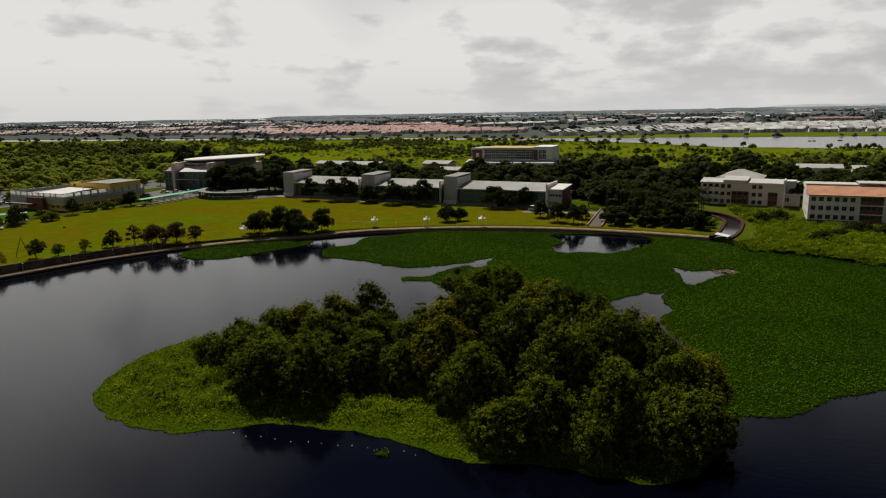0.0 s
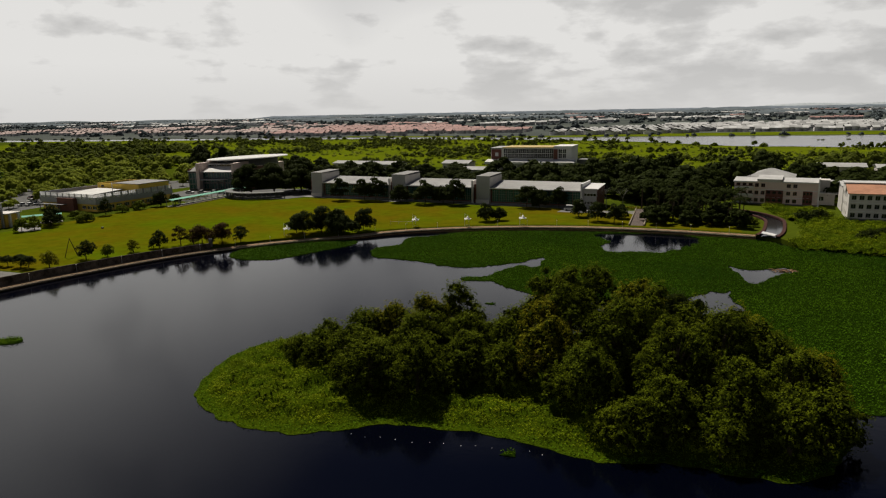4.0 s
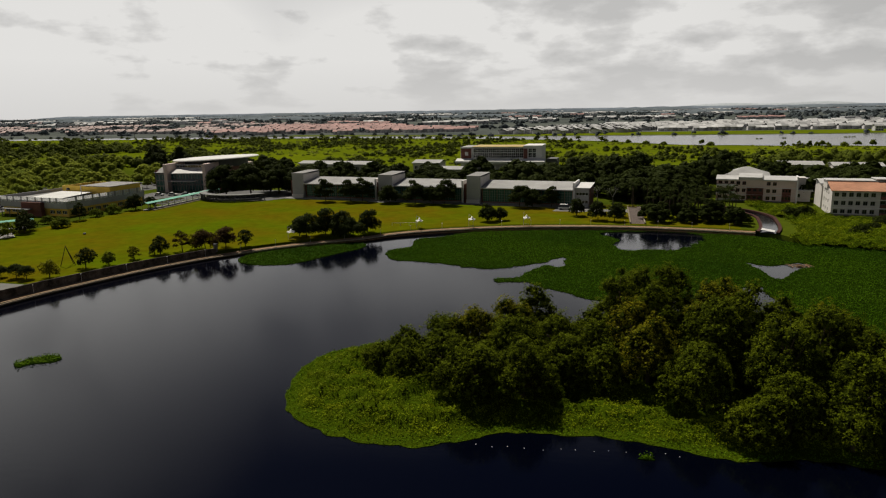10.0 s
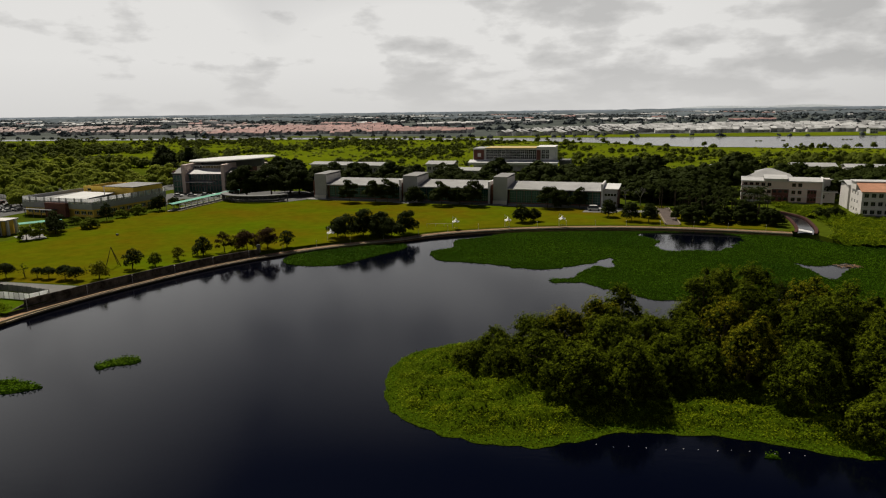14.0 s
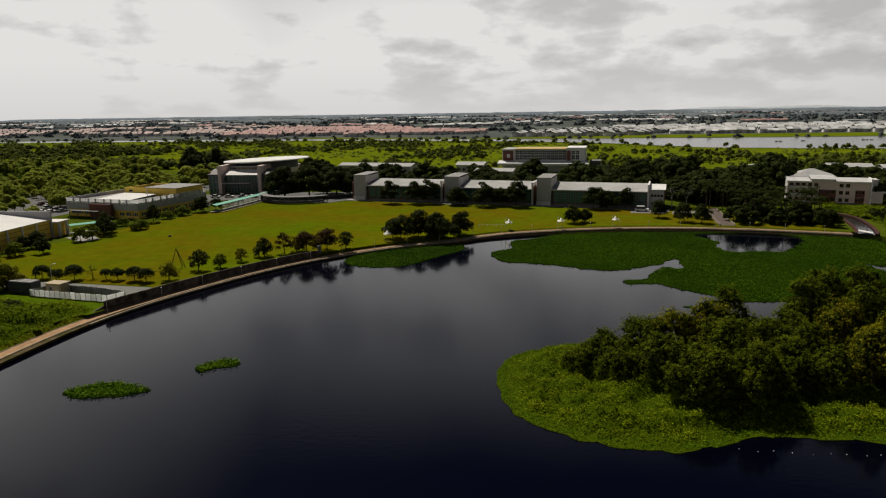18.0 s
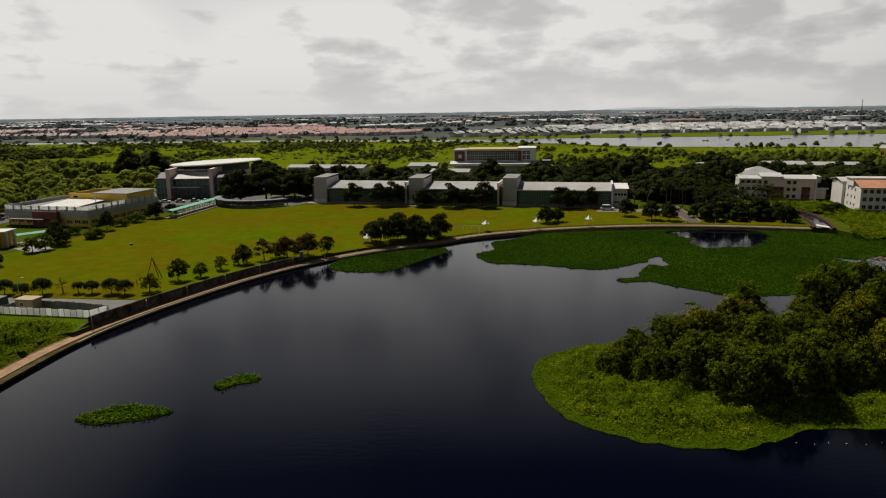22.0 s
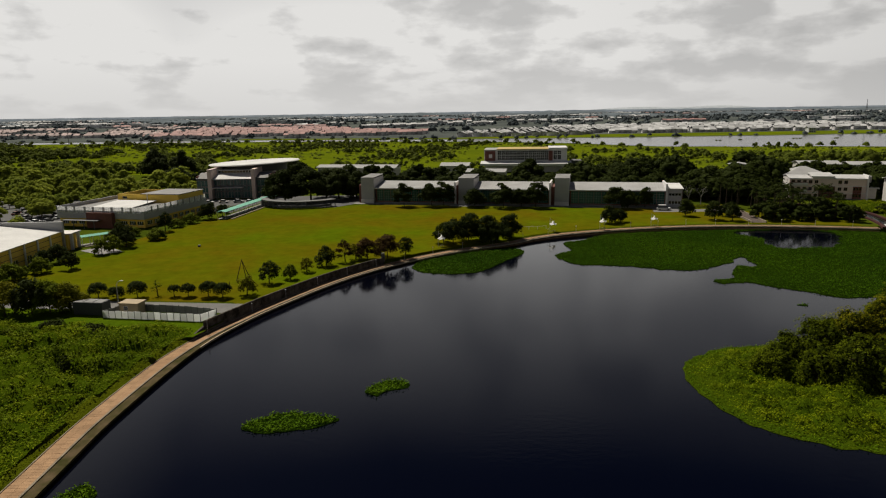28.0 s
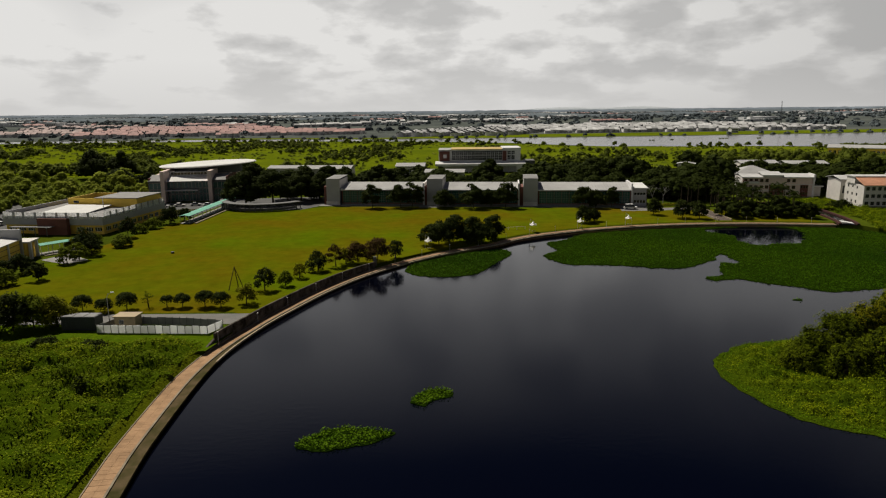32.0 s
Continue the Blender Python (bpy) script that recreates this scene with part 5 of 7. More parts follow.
rest = bmesh.new()
n_slab = 0
for i in range(len(shore) - 1):
    near = 60 < shore[i, 1] < 128 and shore[i, 0] < -120
    k = 4 if near else 3
    for j in range(k):
        s0, s1 = j / k + 0.006, (j + 1) / k - 0.006
        a0, a1 = [inner[i] + (inner[i + 1] - inner[i]) * s for s in (s0, s1)]
        b0, b1 = [outside[i] + (outside[i + 1] - outside[i]) * s for s in (s0, s1)]
        lift = PROM[i] + 0.055 + 0.012 * noise.noise(Vector((i * 3.1, j * 1.7, 0)))
        if near:
            for q in range(2):
                c0, c1 = a0 + (b0 - a0) * (q / 2 + 0.004), a0 + (b0 - a0) * ((q + 1) / 2 - 0.004)
                d0, d1 = a1 + (b1 - a1) * (q / 2 + 0.004), a1 + (b1 - a1) * ((q + 1) / 2 - 0.004)
                bm = bmesh.new()
                slab_quad(bm, c0, c1, d0, d1, PROM[i] + 0.015, lift)
                bmesh.ops.recalc_face_normals(bm, faces=bm.faces)
                part("paving_slab", bm, M["path"], pavement)
        else:
            slab_quad(rest, a0, b0, a1, b1, PROM[i] + 0.015, lift)
bmesh.ops.recalc_face_normals(rest, faces=rest.faces)
ps = part("paving", rest, M["path"], pavement)
ps["kind"] = "stuff"

# retaining wall between promenade and lawn
sel = [i for i, (x, y) in enumerate(shore) if 105 < y < 163 and x < -100]
w_in, w_out = off(strip + path_w + 0.15)[sel], off(strip + path_w + 0.5)[sel]
retain = tagged(new("retaining_wall"), "long stained dark concrete wall beside the promenade", "wall", kind="structure")
for i in range(len(sel) - 1):
    hgt = (1.7 - 0.5 * (i / len(sel))) * min(1.0, 0.5 + 0.5 * i)
    bm = bmesh.new()
    g = 0.01
    slab_quad(bm, w_in[i] + (w_in[i + 1] - w_in[i]) * g, w_out[i] + (w_out[i + 1] - w_out[i]) * g, w_in[i] + (w_in[i + 1] - w_in[i]) * (1 - g), w_out[i] + (w_out[i + 1] - w_out[i]) * (1 - g), 0.1, GROUND + hgt - 0.2)
    if i == 0:
        bm.verts.ensure_lookup_table()
        for v_ in (bm.verts[4], bm.verts[5]):
            v_.co.z = GROUND - 0.1
    bmesh.ops.recalc_face_normals(bm, faces=bm.faces)
    part("wall_panel", bm, M["wall_stained"], retain)
part("wall_end", boxes((w_out[-1][0] - 0.4, w_out[-1][0] + 0.4, w_out[-1][1] - 0.4, w_out[-1][1] + 0.4, GROUND, GROUND + 2.2)), M["grey_dark"], retain)

# lawn
inland = off(strip + path_w + 0.6)
lawn_line = [tuple(p) for p in inland if p[1] > 121 and p[0] < 36]
lawn_back = [(36, 214), (24, 226), (14, 236), (2, 246), (-6, 243), (-70, 256.5), (-129, 269), (-142, 262), (-152, 258.5), (-163, 264), (-171, 272), (-180, 236), (-187, 214), (-192, 192), (-197, 172), (-199, 142), (-182, 133), (-139, 129)]
lawn = part("lawn", sheet(lawn_line + lawn_back, GROUND + 0.03), M["lawn"])
tagged(lawn, "wide mown lawn with dry brownish patches", "lawn", kind="structure")


def bumpy(name, outline, spacing, leaf, amp, label, mat, seed, cell=1.5, fade=lambda p: 1.0):
    """Rank weeds on rough ground: a lumpy sheet with leaves all over it."""
    ring = ragged(spline(outline, 2.0, True), 0.8, 0.3, seed)

    def hgt(p):
        return fade(np.asarray(p)) * np.array([amp * max(0.0, 0.4 + 0.8 * noise.noise(Vector((x * 0.12, y * 0.2, seed))) + 0.65 * noise.noise(Vector((x * 0.55, y * 0.55, seed + 5)))) for x, y in p])

    def base(p):
        p = np.asarray(p)
        if p[:, 0].max() < 0:
            return GROUND
        d = np.full(len(p), 1e9)
        for a, b in zip(back[:-1], back[1:]):
            for s in (0.0, 0.25, 0.5, 0.75):
                q = a + (b - a) * s
                d = np.minimum(d, np.hypot(p[:, 0] - q[0], p[:, 1] - q[1]))
        return 0.12 + (GROUND - 0.12) * np.where(inside(p, lake_edge), np.clip(1 - d / 3.0, 0, 1), 1.0)

    ob = thing(name, label, "grass", kind="stuff")
    lo, hi = ring.min(0), ring.max(0)
    nx, ny = int((hi[0] - lo[0]) / cell) + 1, int((hi[1] - lo[1]) / cell) + 1
    g = np.array([(lo[0] + i * cell, lo[1] + j * cell) for j in range(ny) for i in range(nx)])
    ok = inside(g, ring)
    z = hgt(g) + base(g)
    vs = np.column_stack([g, z])
    fs = [(j * nx + i, j * nx + i + 1, (j + 1) * nx + i + 1, (j + 1) * nx + i) for j in range(ny - 1) for i in range(nx - 1)
          if ok[j * nx + i] and ok[j * nx + i + 1] and ok[(j + 1) * nx + i + 1] and ok[(j + 1) * nx + i]]
    mesh_part("turf", vs, fs, M["herb_ground"], ob)
    p = scatter(ring, spacing)
    c = np.column_stack([p, hgt(p) + base(p) + rng.uniform(0.0, 0.35, len(p))])
    v, f = leaves(c, np.tile((0, 0, 0.9), (len(c), 1)), leaf, rng, aspect=0.55, jitter=0.6)
    mesh_part("foliage", v, f, M[mat], ob)
    q = scatter(ring, 1.6)
    q = q[np.broadcast_to(fade(q), len(q)) > 0.35]
    mounds(ob, q, hgt, GROUND, 0.45, 1.7, 0.19, 30)
    return ob


def bank_slope(sel, width, name, label):
    """Grassy slope from the promenade edging up to the land."""
    a, b = off(strip + path_w + 0.13)[sel], off(strip + path_w + width)[sel]
    bm = bmesh.new()
    lo = [bm.verts.new((*p, PROM[i] + 0.1)) for p, i in zip(a, sel)]
    mid = [bm.verts.new((*((p + q) / 2), (PROM[i] + GROUND) / 2 + 0.2)) for p, q, i in zip(a, b, sel)]
    hi = [bm.verts.new((*q, GROUND + 0.05)) for q in b]
    for r0, r1 in ((lo, mid), (mid, hi)):
        for k in range(len(sel) - 1):
            bm.faces.new((r0[k], r0[k + 1], r1[k + 1], r1[k]))
    bmesh.ops.recalc_face_normals(bm, faces=bm.faces)
    tagged(part(name, bm, M["verge"], smooth=True), label, "grass", kind="structure")


bank_slope([i for i in range(len(shore)) if shore[i, 1] < 111], 1.7, "verge_near", "rough grassy verge along the path")
bank_slope([i for i in range(len(shore)) if shore[i, 1] > 161 and shore[i, 0] > -111], 1.1, "verge_far", "grassy verge between path and lawn")

near_edge = [tuple(q) for q in off(strip + path_w + 0.75) if 40 < q[1] < 110][::4]


def near_fade(p):
    """Weeds stay low beside the path and before the hoarding."""
    d = np.full(len(p), 1e9)
    for a in off(strip + path_w + 0.75):
        if 30 < a[1] < 115:
            d = np.minimum(d, np.hypot(p[:, 0] - a[0], p[:, 1] - a[1]))
    return np.clip((115.5 - p[:, 1] - 0.09 * (p[:, 0] + 140)) / 9.0, 0.12, 1.0) * np.clip((d - 0.8) / 4.5, 0.12, 1.0)


bumpy("rank_grass", near_edge + [(-140.4, 111.2), (-150, 113), (-162, 114.6), (-185, 118), (-205, 119), (-205, 40)], 0.25, 0.15, 2.7, "lush rank weeds and creepers on rough ground", "herb", 21, fade=near_fade)
strip_lawn = part("lawn_yard", sheet([(-139.2, 108), (-136.6, 116.5), (-137.6, 121), (-160, 124.5), (-200, 129), (-205, 129), (-205, 112), (-160, 110)], GROUND + 0.04), M["short_grass"])
tagged(strip_lawn, "strip of short grass in front of the hoarding", "lawn", kind="structure")
bumpy("rank_grass", [(44.2, 188.4), (55.2, 183.6), (71.8, 172.9), (95.2, 154.8), (121.5, 117), (160, 118), (165, 215), (108, 222), (88, 223), (70, 227.5), (68, 255), (52, 260), (52, 236), (53.5, 222), (51, 206)], 0.36, 0.19, 1.1, "bright green rank grass and scrub on the bank", "herb", 22)

# canal with a curved dark-red lining
canal_c = spline([(40.5, 198), (43.5, 205), (46.5, 216), (48.5, 228), (45, 240), (36, 250)], 1.2)
for side_n, d in (("canal_wall", 2.6), ("canal_wall", -2.6)):
    cw_ = part(side_n, ribbon(offset(canal_c, d - 0.45), offset(canal_c, d + 0.45), GROUND + 0.5, 0.7), M["canal"])
    tagged(cw_, "curved dark red kerb wall of the canal", "kerb", kind="structure")
cn = part("water_canal", ribbon(offset(canal_c, -2.1), offset(canal_c, 2.1), GROUND + 0.06, 0.05), M["water"])
tagged(cn, "narrow dark canal joining the lake", "water", kind="structure")
weir = thing("canal_weir", "pale concrete weir slab at the canal mouth", "weir", m=pose(41.4, 200.5, GROUND, 0, 0, 68))
part("slab", slope(-1.6, 1.6, -1.8, 1.8, 0.1, 0.6, 0.2), M["white"], weir)

# brown stairs or ramp down to the promenade
ramp = thing("stepped_ramp", "broad reddish stepped ramp leading to the promenade", "steps", m=pose(6.2, 212.5, GROUND, 0, 0, -6))
for i in range(26):
    part("step", boxes((-2.0, 2.0, i * 1.4, i * 1.4 + 1.36, 0, 0.08 + i * 0.012)), M["ramp"], ramp)
for x in (-2.4, 2.05):
    part("side_wall", boxes((x, x + 0.35, -0.5, 36.5, 0, 0.6)), M["kerb"], ramp)


def lamp_post():
    ob = thing("lamp_post", "slim pale lamp post beside the lakeside promenade", "lamp post", "promenade lamps")
    bm = bmesh.new()
    tube(bm, [(0, 0, 0), (0, 0, 0.5), (0, 0, 3.1)], [0.11, 0.075, 0.055], 8)
    part("pole", bm, M["metal"], ob)
    part("base", boxes((-0.18, 0.18, -0.18, 0.18, 0, 0.12)), M["concrete"], ob)
    bm = bmesh.new()
    tube(bm, [(0, 0, 3.1), (0, 0, 3.25), (0, 0, 3.5), (0, 0, 3.56)], [0.07, 0.16, 0.19, 0.05], 10)
    part("lantern", bm, M["frame"], ob)
    return ob


post0 = lamp_post()
pl = off(strip + path_w - 0.35)
acc, first = 0.0, True
for i in range(1, len(pl)):
    acc += np.linalg.norm(pl[i] - pl[i - 1])
    if pl[i][1] > 111 and acc > 9.2:
        acc = 0.0
        m = pose(pl[i][0], pl[i][1], PROM[i] + 0.05) @ Matrix.Diagonal((0.8, 0.8, 0.74, 1))
        if first:
            post0.matrix_basis, first = m, False
        else:
            copy_thing(post0, m)


def tent():
    """Shade sail on a mast: two peaked membranes over a small bench."""
    ob = thing("shade_tent", "white tensile shade tent on a leaning mast with a bench", "shade tent", "shade tents")
    bm = bmesh.new()
    tube(bm, [(-1.0, 0, 0), (-1.05, 0, 2.0), (-0.9, 0, 4.3)], [0.09, 0.08, 0.05], 8)
    part("mast", bm, M["white"], ob)
    bm = bmesh.new()
    tube(bm, [(-0.95, 0, 3.9), (0.2, 0, 3.6), (0.9, 0, 3.2)], [0.05, 0.045, 0.04], 6)
    part("boom", bm, M["white"], ob)
    bm = bmesh.new()
    n = 16
    apex = bm.verts.new((0.3, 0, 3.5))
    mid, rim = [], []
    for i in range(n):
        a = i * math.tau / n
        wv = 0.22 * math.cos(4 * a)
        mid.append(bm.verts.new((0.3 + 0.55 * math.cos(a), 0.55 * math.sin(a), 2.75)))
        rim.append(bm.verts.new((0.3 + (1.45 + wv) * math.cos(a), (1.45 + wv) * math.sin(a), 2.25 + 0.25 * math.cos(4 * a))))
    for i in range(n):
        j = (i + 1) % n
        bm.faces.new((apex, mid[i], mid[j])); bm.faces.new((mid[i], rim[i], rim[j], mid[j]))
    part("canopy", bm, M["membrane"], ob, "white peaked membrane", smooth=True)
    part("bench", boxes((-0.3, 1.2, -0.7, -0.3, 0.38, 0.46), (-0.2, -0.08, -0.65, -0.35, 0, 0.38), (0.98, 1.1, -0.65, -0.35, 0, 0.38)), M["concrete"], ob)
    return ob


tent0 = tent()
tent0.matrix_basis = pose(-97.0, 181.8, GROUND, 0, 0, 20)
tent0.scale = (0.72, 0.72, 0.98)
for x, y in ((-62.5, 202.5), (-46.2, 206.0), (-29.0, 209.5)):
    copy_thing(tent0, pose(x, y, GROUND, 0, 0, 5))

# goal-like low rail frames and the timber tripod on the lawn
rail = thing("training_rail", "low white training rail on the lawn", "rail", m=pose(-72, 206, GROUND, 0, 0, 8))
bm = bmesh.new()
tube(bm, [(0, 0, 0.95), (4, 0, 0.95), (8.5, 0, 0.95)], [0.05, 0.05, 0.05], 6)
part("top_rail", bm, M["white"], rail)
for x in (0.1, 2.8, 5.6, 8.4):
    part("leg", boxes((x - 0.05, x + 0.05, -0.05, 0.05, 0, 0.95)), M["white"], rail)
tripod = thing("timber_tripod", "tall tripod of dark timber poles on the lawn", "tripod", m=pose(-141.8, 146.0, GROUND))
for x, y in ((-1.3, -0.9), (1.5, 0.9), (0.2, 1.9)):
    bm = bmesh.new()
    tube(bm, [(x, y, 0), (x * 0.5, y * 0.5, 2.5), (-0.02 * x, -0.02 * y, 5.1)], [0.1, 0.09, 0.07], 7)
    part("pole", bm, M["bark"], tripod)
board = thing("broken_frame", "small broken timber frame on the grass", "frame", m=pose(-143.2, 139.5, GROUND, 0, 0, 30))
for a, b in (((-0.8, 0, 0), (-1.3, 0, 1.7)), ((0.5, 0, 0), (0.4, 0.1, 1.6)), ((-1.0, 0, 0.8), (0.5, 0.1, 0.9))):
    bm = bmesh.new()
    tube(bm, [a, b], [0.07, 0.06], 6)
    part("bar", bm, M["bark"], board)
ball = thing("lawn_marker", "small dark marker lying on the lawn", "marker", m=pose(-166.5, 186.5, GROUND + 0.03))
part("drum", put(disc(0.45, 0.4, 12, 0, 0.5, 0.1), pose(0, 0, 0)), M["dark_metal"], ball)

# ---- yard: hoarding, hut, container, lane ----
lane = part("road_lane", sheet([(-240, 131), (-200, 129), (-180, 126.6), (-160, 124.6), (-137.5, 121.5), (-134.6, 127.5), (-160, 130.4), (-182, 132.6), (-240, 137)], GROUND + 0.05), M["lane"])
tagged(lane, "worn pale grey asphalt lane behind the hoarding", "road", kind="structure")


def hoarding():
    ob = thing("site_hoarding", "white panel hoarding round a long narrow yard", "fence")
    corners = [(-160.4, 119.6), (-140.8, 116.4), (-138.9, 119.6), (-147, 122.2), (-157.6, 124.0)]
    for edge_n, ((x0, y0), (x1, y1)) in enumerate(zip(corners, corners[1:] + corners[:1])):
        L = math.hypot(x1 - x0, y1 - y0)
        a = math.degrees(math.atan2(y1 - y0, x1 - x0))
        n = max(2, int(L / 1.25))
        for i in range(n):
            s = L * i / n
            bm = boxes((s + 0.03, s + L / n - 0.03, -0.03, 0.03, 0.08, 1.5 + 0.05 * math.sin(i * 2.3 + x0)))
            part("panel", put(bm, pose(x0, y0, GROUND, 0, 0, a)), M["tarp" if edge_n in (0, 1) else "hoarding_back"], ob)
            part("post", put(boxes((s - 0.04, s + 0.03, -0.06, 0.06, 0, 1.62)), pose(x0, y0, GROUND, 0, 0, a)), M["dark_metal"], ob)
    return ob


hoarding()
hut = thing("site_hut", "small tan hut with a flat roof inside the yard", "hut", m=pose(-158.0, 121.4, GROUND, 0, 0, -8))
wall(hut, pose(0, 0, 0), 3.8, 2.3, [(0.8, 1.7, 0.9, 1.8, 1, 1)], "tan", thick=0.15)
part("side_wall", boxes((0, 0.15, 0.15, 2.4, 0, 2.3), (3.65, 3.8, 0.15, 2.4, 0, 2.3), (0.15, 3.65, 2.25, 2.4, 0, 2.3)), M["tan"], hut)
part("roof", boxes((-0.2, 4.0, -0.25, 2.65, 2.3, 2.45)), M["tan"], hut)
cont = thing("shipping_container", "dark ribbed container with pale roof strips", "container", m=pose(-167.2, 121.9, GROUND, 0, 0, -9))
bm = boxes((0, 6.2, 0, 2.5, 0.12, 2.55))
part("body", bm, M["container"], cont)
bm = bmesh.new()
for i in range(20):
    box(bm, 0.1 + i * 0.31, 0.22 + i * 0.31, -0.05, -0.003, 0.2, 2.45)
part("ribs", bm, M["container"], cont)
for i in range(3):
    part("roof_sheet", boxes((0.15 + i * 2.05, 1.95 + i * 2.05, 0.1, 2.4, 2.553, 2.62)), M["roof_grey"], cont)
part("skid", boxes((0.2, 0.5, 0.1, 2.4, 0, 0.12), (5.7, 6.0, 0.1, 2.4, 0, 0.12)), M["dark_metal"], cont)
yl = thing("yard_lamp", "curved pale street lamp beside the container", "street lamp", m=pose(-161.3, 127.6, GROUND))
bm = bmesh.new()
tube(bm, [(0, 0, 0), (0, 0, 4.2), (0.25, 0, 4.9), (0.9, 0, 5.2)], [0.09, 0.07, 0.05, 0.04], 8)
part("pole", bm, M["metal"], yl)
part("lamp_head", boxes((0.8, 1.4, -0.12, 0.12, 5.14, 5.28)), M["white"], yl)

# ---- garden by the gym, hedges, parking ----
for pts, nm in (([(-199, 183), (-190.5, 177), (-186, 181), (-195, 190)], "pavement_garden"),):
    g = part(nm, sheet(pts, GROUND + 0.07), M["concrete"])
    tagged(g, "pale garden path slabs", "pavement", kind="structure")
park = part("road_parking", sheet([(-300, 205), (-236, 205), (-233.5, 228), (-229, 268), (-215, 300), (-206, 330), (-225, 345), (-300, 300)], GROUND + 0.04), M["asphalt"])
tagged(park, "asphalt car park behind the sports building", "road", kind="structure")
fore = part("pavement_forecourt", sheet([(-207, 258), (-178, 252), (-172, 292), (-206, 291)], GROUND + 0.05), M["asphalt"])
tagged(fore, "dark paved forecourt of the hall", "pavement", kind="structure")
plaza = part("pavement_plaza", sheet([(-171, 268), (-140, 262), (-131, 274), (-132, 300), (-172, 300)], GROUND + 0.045), M["asphalt"])
tagged(plaza, "dark paved plaza under large trees", "pavement", kind="structure")
for k, ring in enumerate(([(-6, 236.5), (4, 238.5), (8, 232), (11, 233), (8.5, 243), (-4, 243)], [(-20, 238), (-8, 237), (-5, 243.5), (-18, 246)])):
    q = part("pavement_drive", sheet(ring, GROUND + 0.06), M["lane"])
    tagged(q, "pale concrete drive by the teaching block", "pavement", kind="structure")
bank_road = part("road_bend", ribbon(spline([(15, 300), (24, 335), (36, 365), (58, 385), (85, 392), (130, 385)], 5), offset(spline([(15, 300), (24, 335), (36, 365), (58, 385), (85, 392), (130, 385)], 5), -5), GROUND + 0.08, 0.1), M["concrete"])
tagged(bank_road, "pale bending campus road among trees", "road", kind="structure")
mead = part("lawn_meadow", sheet([(40, 362), (60, 380), (90, 386), (118, 370), (100, 350), (62, 348)], GROUND + 0.05), M["lawn"])
tagged(mead, "small sunlit lawn among trees", "lawn", kind="structure")


def hedge(x, y, L, ang, label):
    ob = thing("hedge", label, "hedge", m=pose(x, y, GROUND, 0, 0, ang))
    n = int(L / 0.7)
    cs = [np.array([0.35 + i * 0.7, 0, 0.4]) for i in range(n)]
    v, f = clumps(rng, cs, [0.55] * n, 160, 0.14)
    mesh_part("foliage", v, f, M["leaf_gold"], ob)
    bm = bmesh.new()
    for i in range(0, n, 2):
        tube(bm, [(0.35 + i * 0.7, 0, -0.1), (0.35 + i * 0.7, 0, 0.5)], [0.05, 0.03], 5)
    part("stems", bm, M["bark"], ob)


for x, y, L, a in ((-196, 186.5, 7, 40), (-193, 184, 7, 40), (-190.5, 188, 5, 40), (-192, 262, 14, 8), (-190, 258, 12, 8), (-188, 266, 11, 8), (-186, 254, 9, 8), (-2, 246, 6, 0), (-1.5, 248, 7, 0), (5, 246, 6, 0), (5.5, 248, 6, 0), (-1, 250, 12, 0)):
    hedge(x, y, L, a, "clipped yellow-green hedge bordering a path")


def car(m, mat, label, van=False):
    ob = thing("car" if not van else "van", label, "car" if not van else "van", m=m)
    L, W, H = (4.3, 1.75, 1.45) if not van else (4.8, 1.9, 1.95)
    bm = boxes((-L / 2, L / 2, -W / 2, W / 2, 0.3, 0.85 if not van else 1.0))
    bmesh.ops.bevel(bm, geom=list(bm.edges), offset=0.12, segments=2, affect="EDGES")
    part("body", bm, M[mat], ob)
    bm = bmesh.new()
    z0, z1 = (0.84, H) if not van else (0.99, H)
    f, r = (0.9, -1.5) if not van else (1.5, -2.25)
    lo = [bm.verts.new(c) for c in ((r, -W / 2 + 0.06, z0), (f, -W / 2 + 0.06, z0), (f, W / 2 - 0.06, z0), (r, W / 2 - 0.06, z0))]
    hi = [bm.verts.new(c) for c in ((r + 0.35, -W / 2 + 0.22, z1), (f - 0.6, -W / 2 + 0.22, z1), (f - 0.6, W / 2 - 0.22, z1), (r + 0.35, W / 2 - 0.22, z1))]
    bm.faces.new(hi)
    for i in range(4):
        bm.faces.new((lo[i], lo[(i + 1) % 4], hi[(i + 1) % 4], hi[i]))
    part("cabin", bm, M["glass"], ob, "dark cabin glass")
    part("roof", boxes((r + 0.4, f - 0.65, -W / 2 + 0.24, W / 2 - 0.24, z1, z1 + 0.04)), M[mat], ob)
    for x in (-L * 0.3, L * 0.31):
        for y in (-W / 2 + 0.02, W / 2 - 0.02):
            bm = bmesh.new()
            tube(bm, [(x, y - 0.1, 0.32), (x, y + 0.1, 0.32)], [0.32, 0.32], 14)
            part("wheel", bm, M["dark_metal"], ob)
    for y in (-W / 2 + 0.3, W / 2 - 0.3):
        part("headlight", boxes((L / 2 - 0.02, L / 2 + 0.02, y - 0.16, y + 0.16, 0.6, 0.74)), M["frame"], ob)


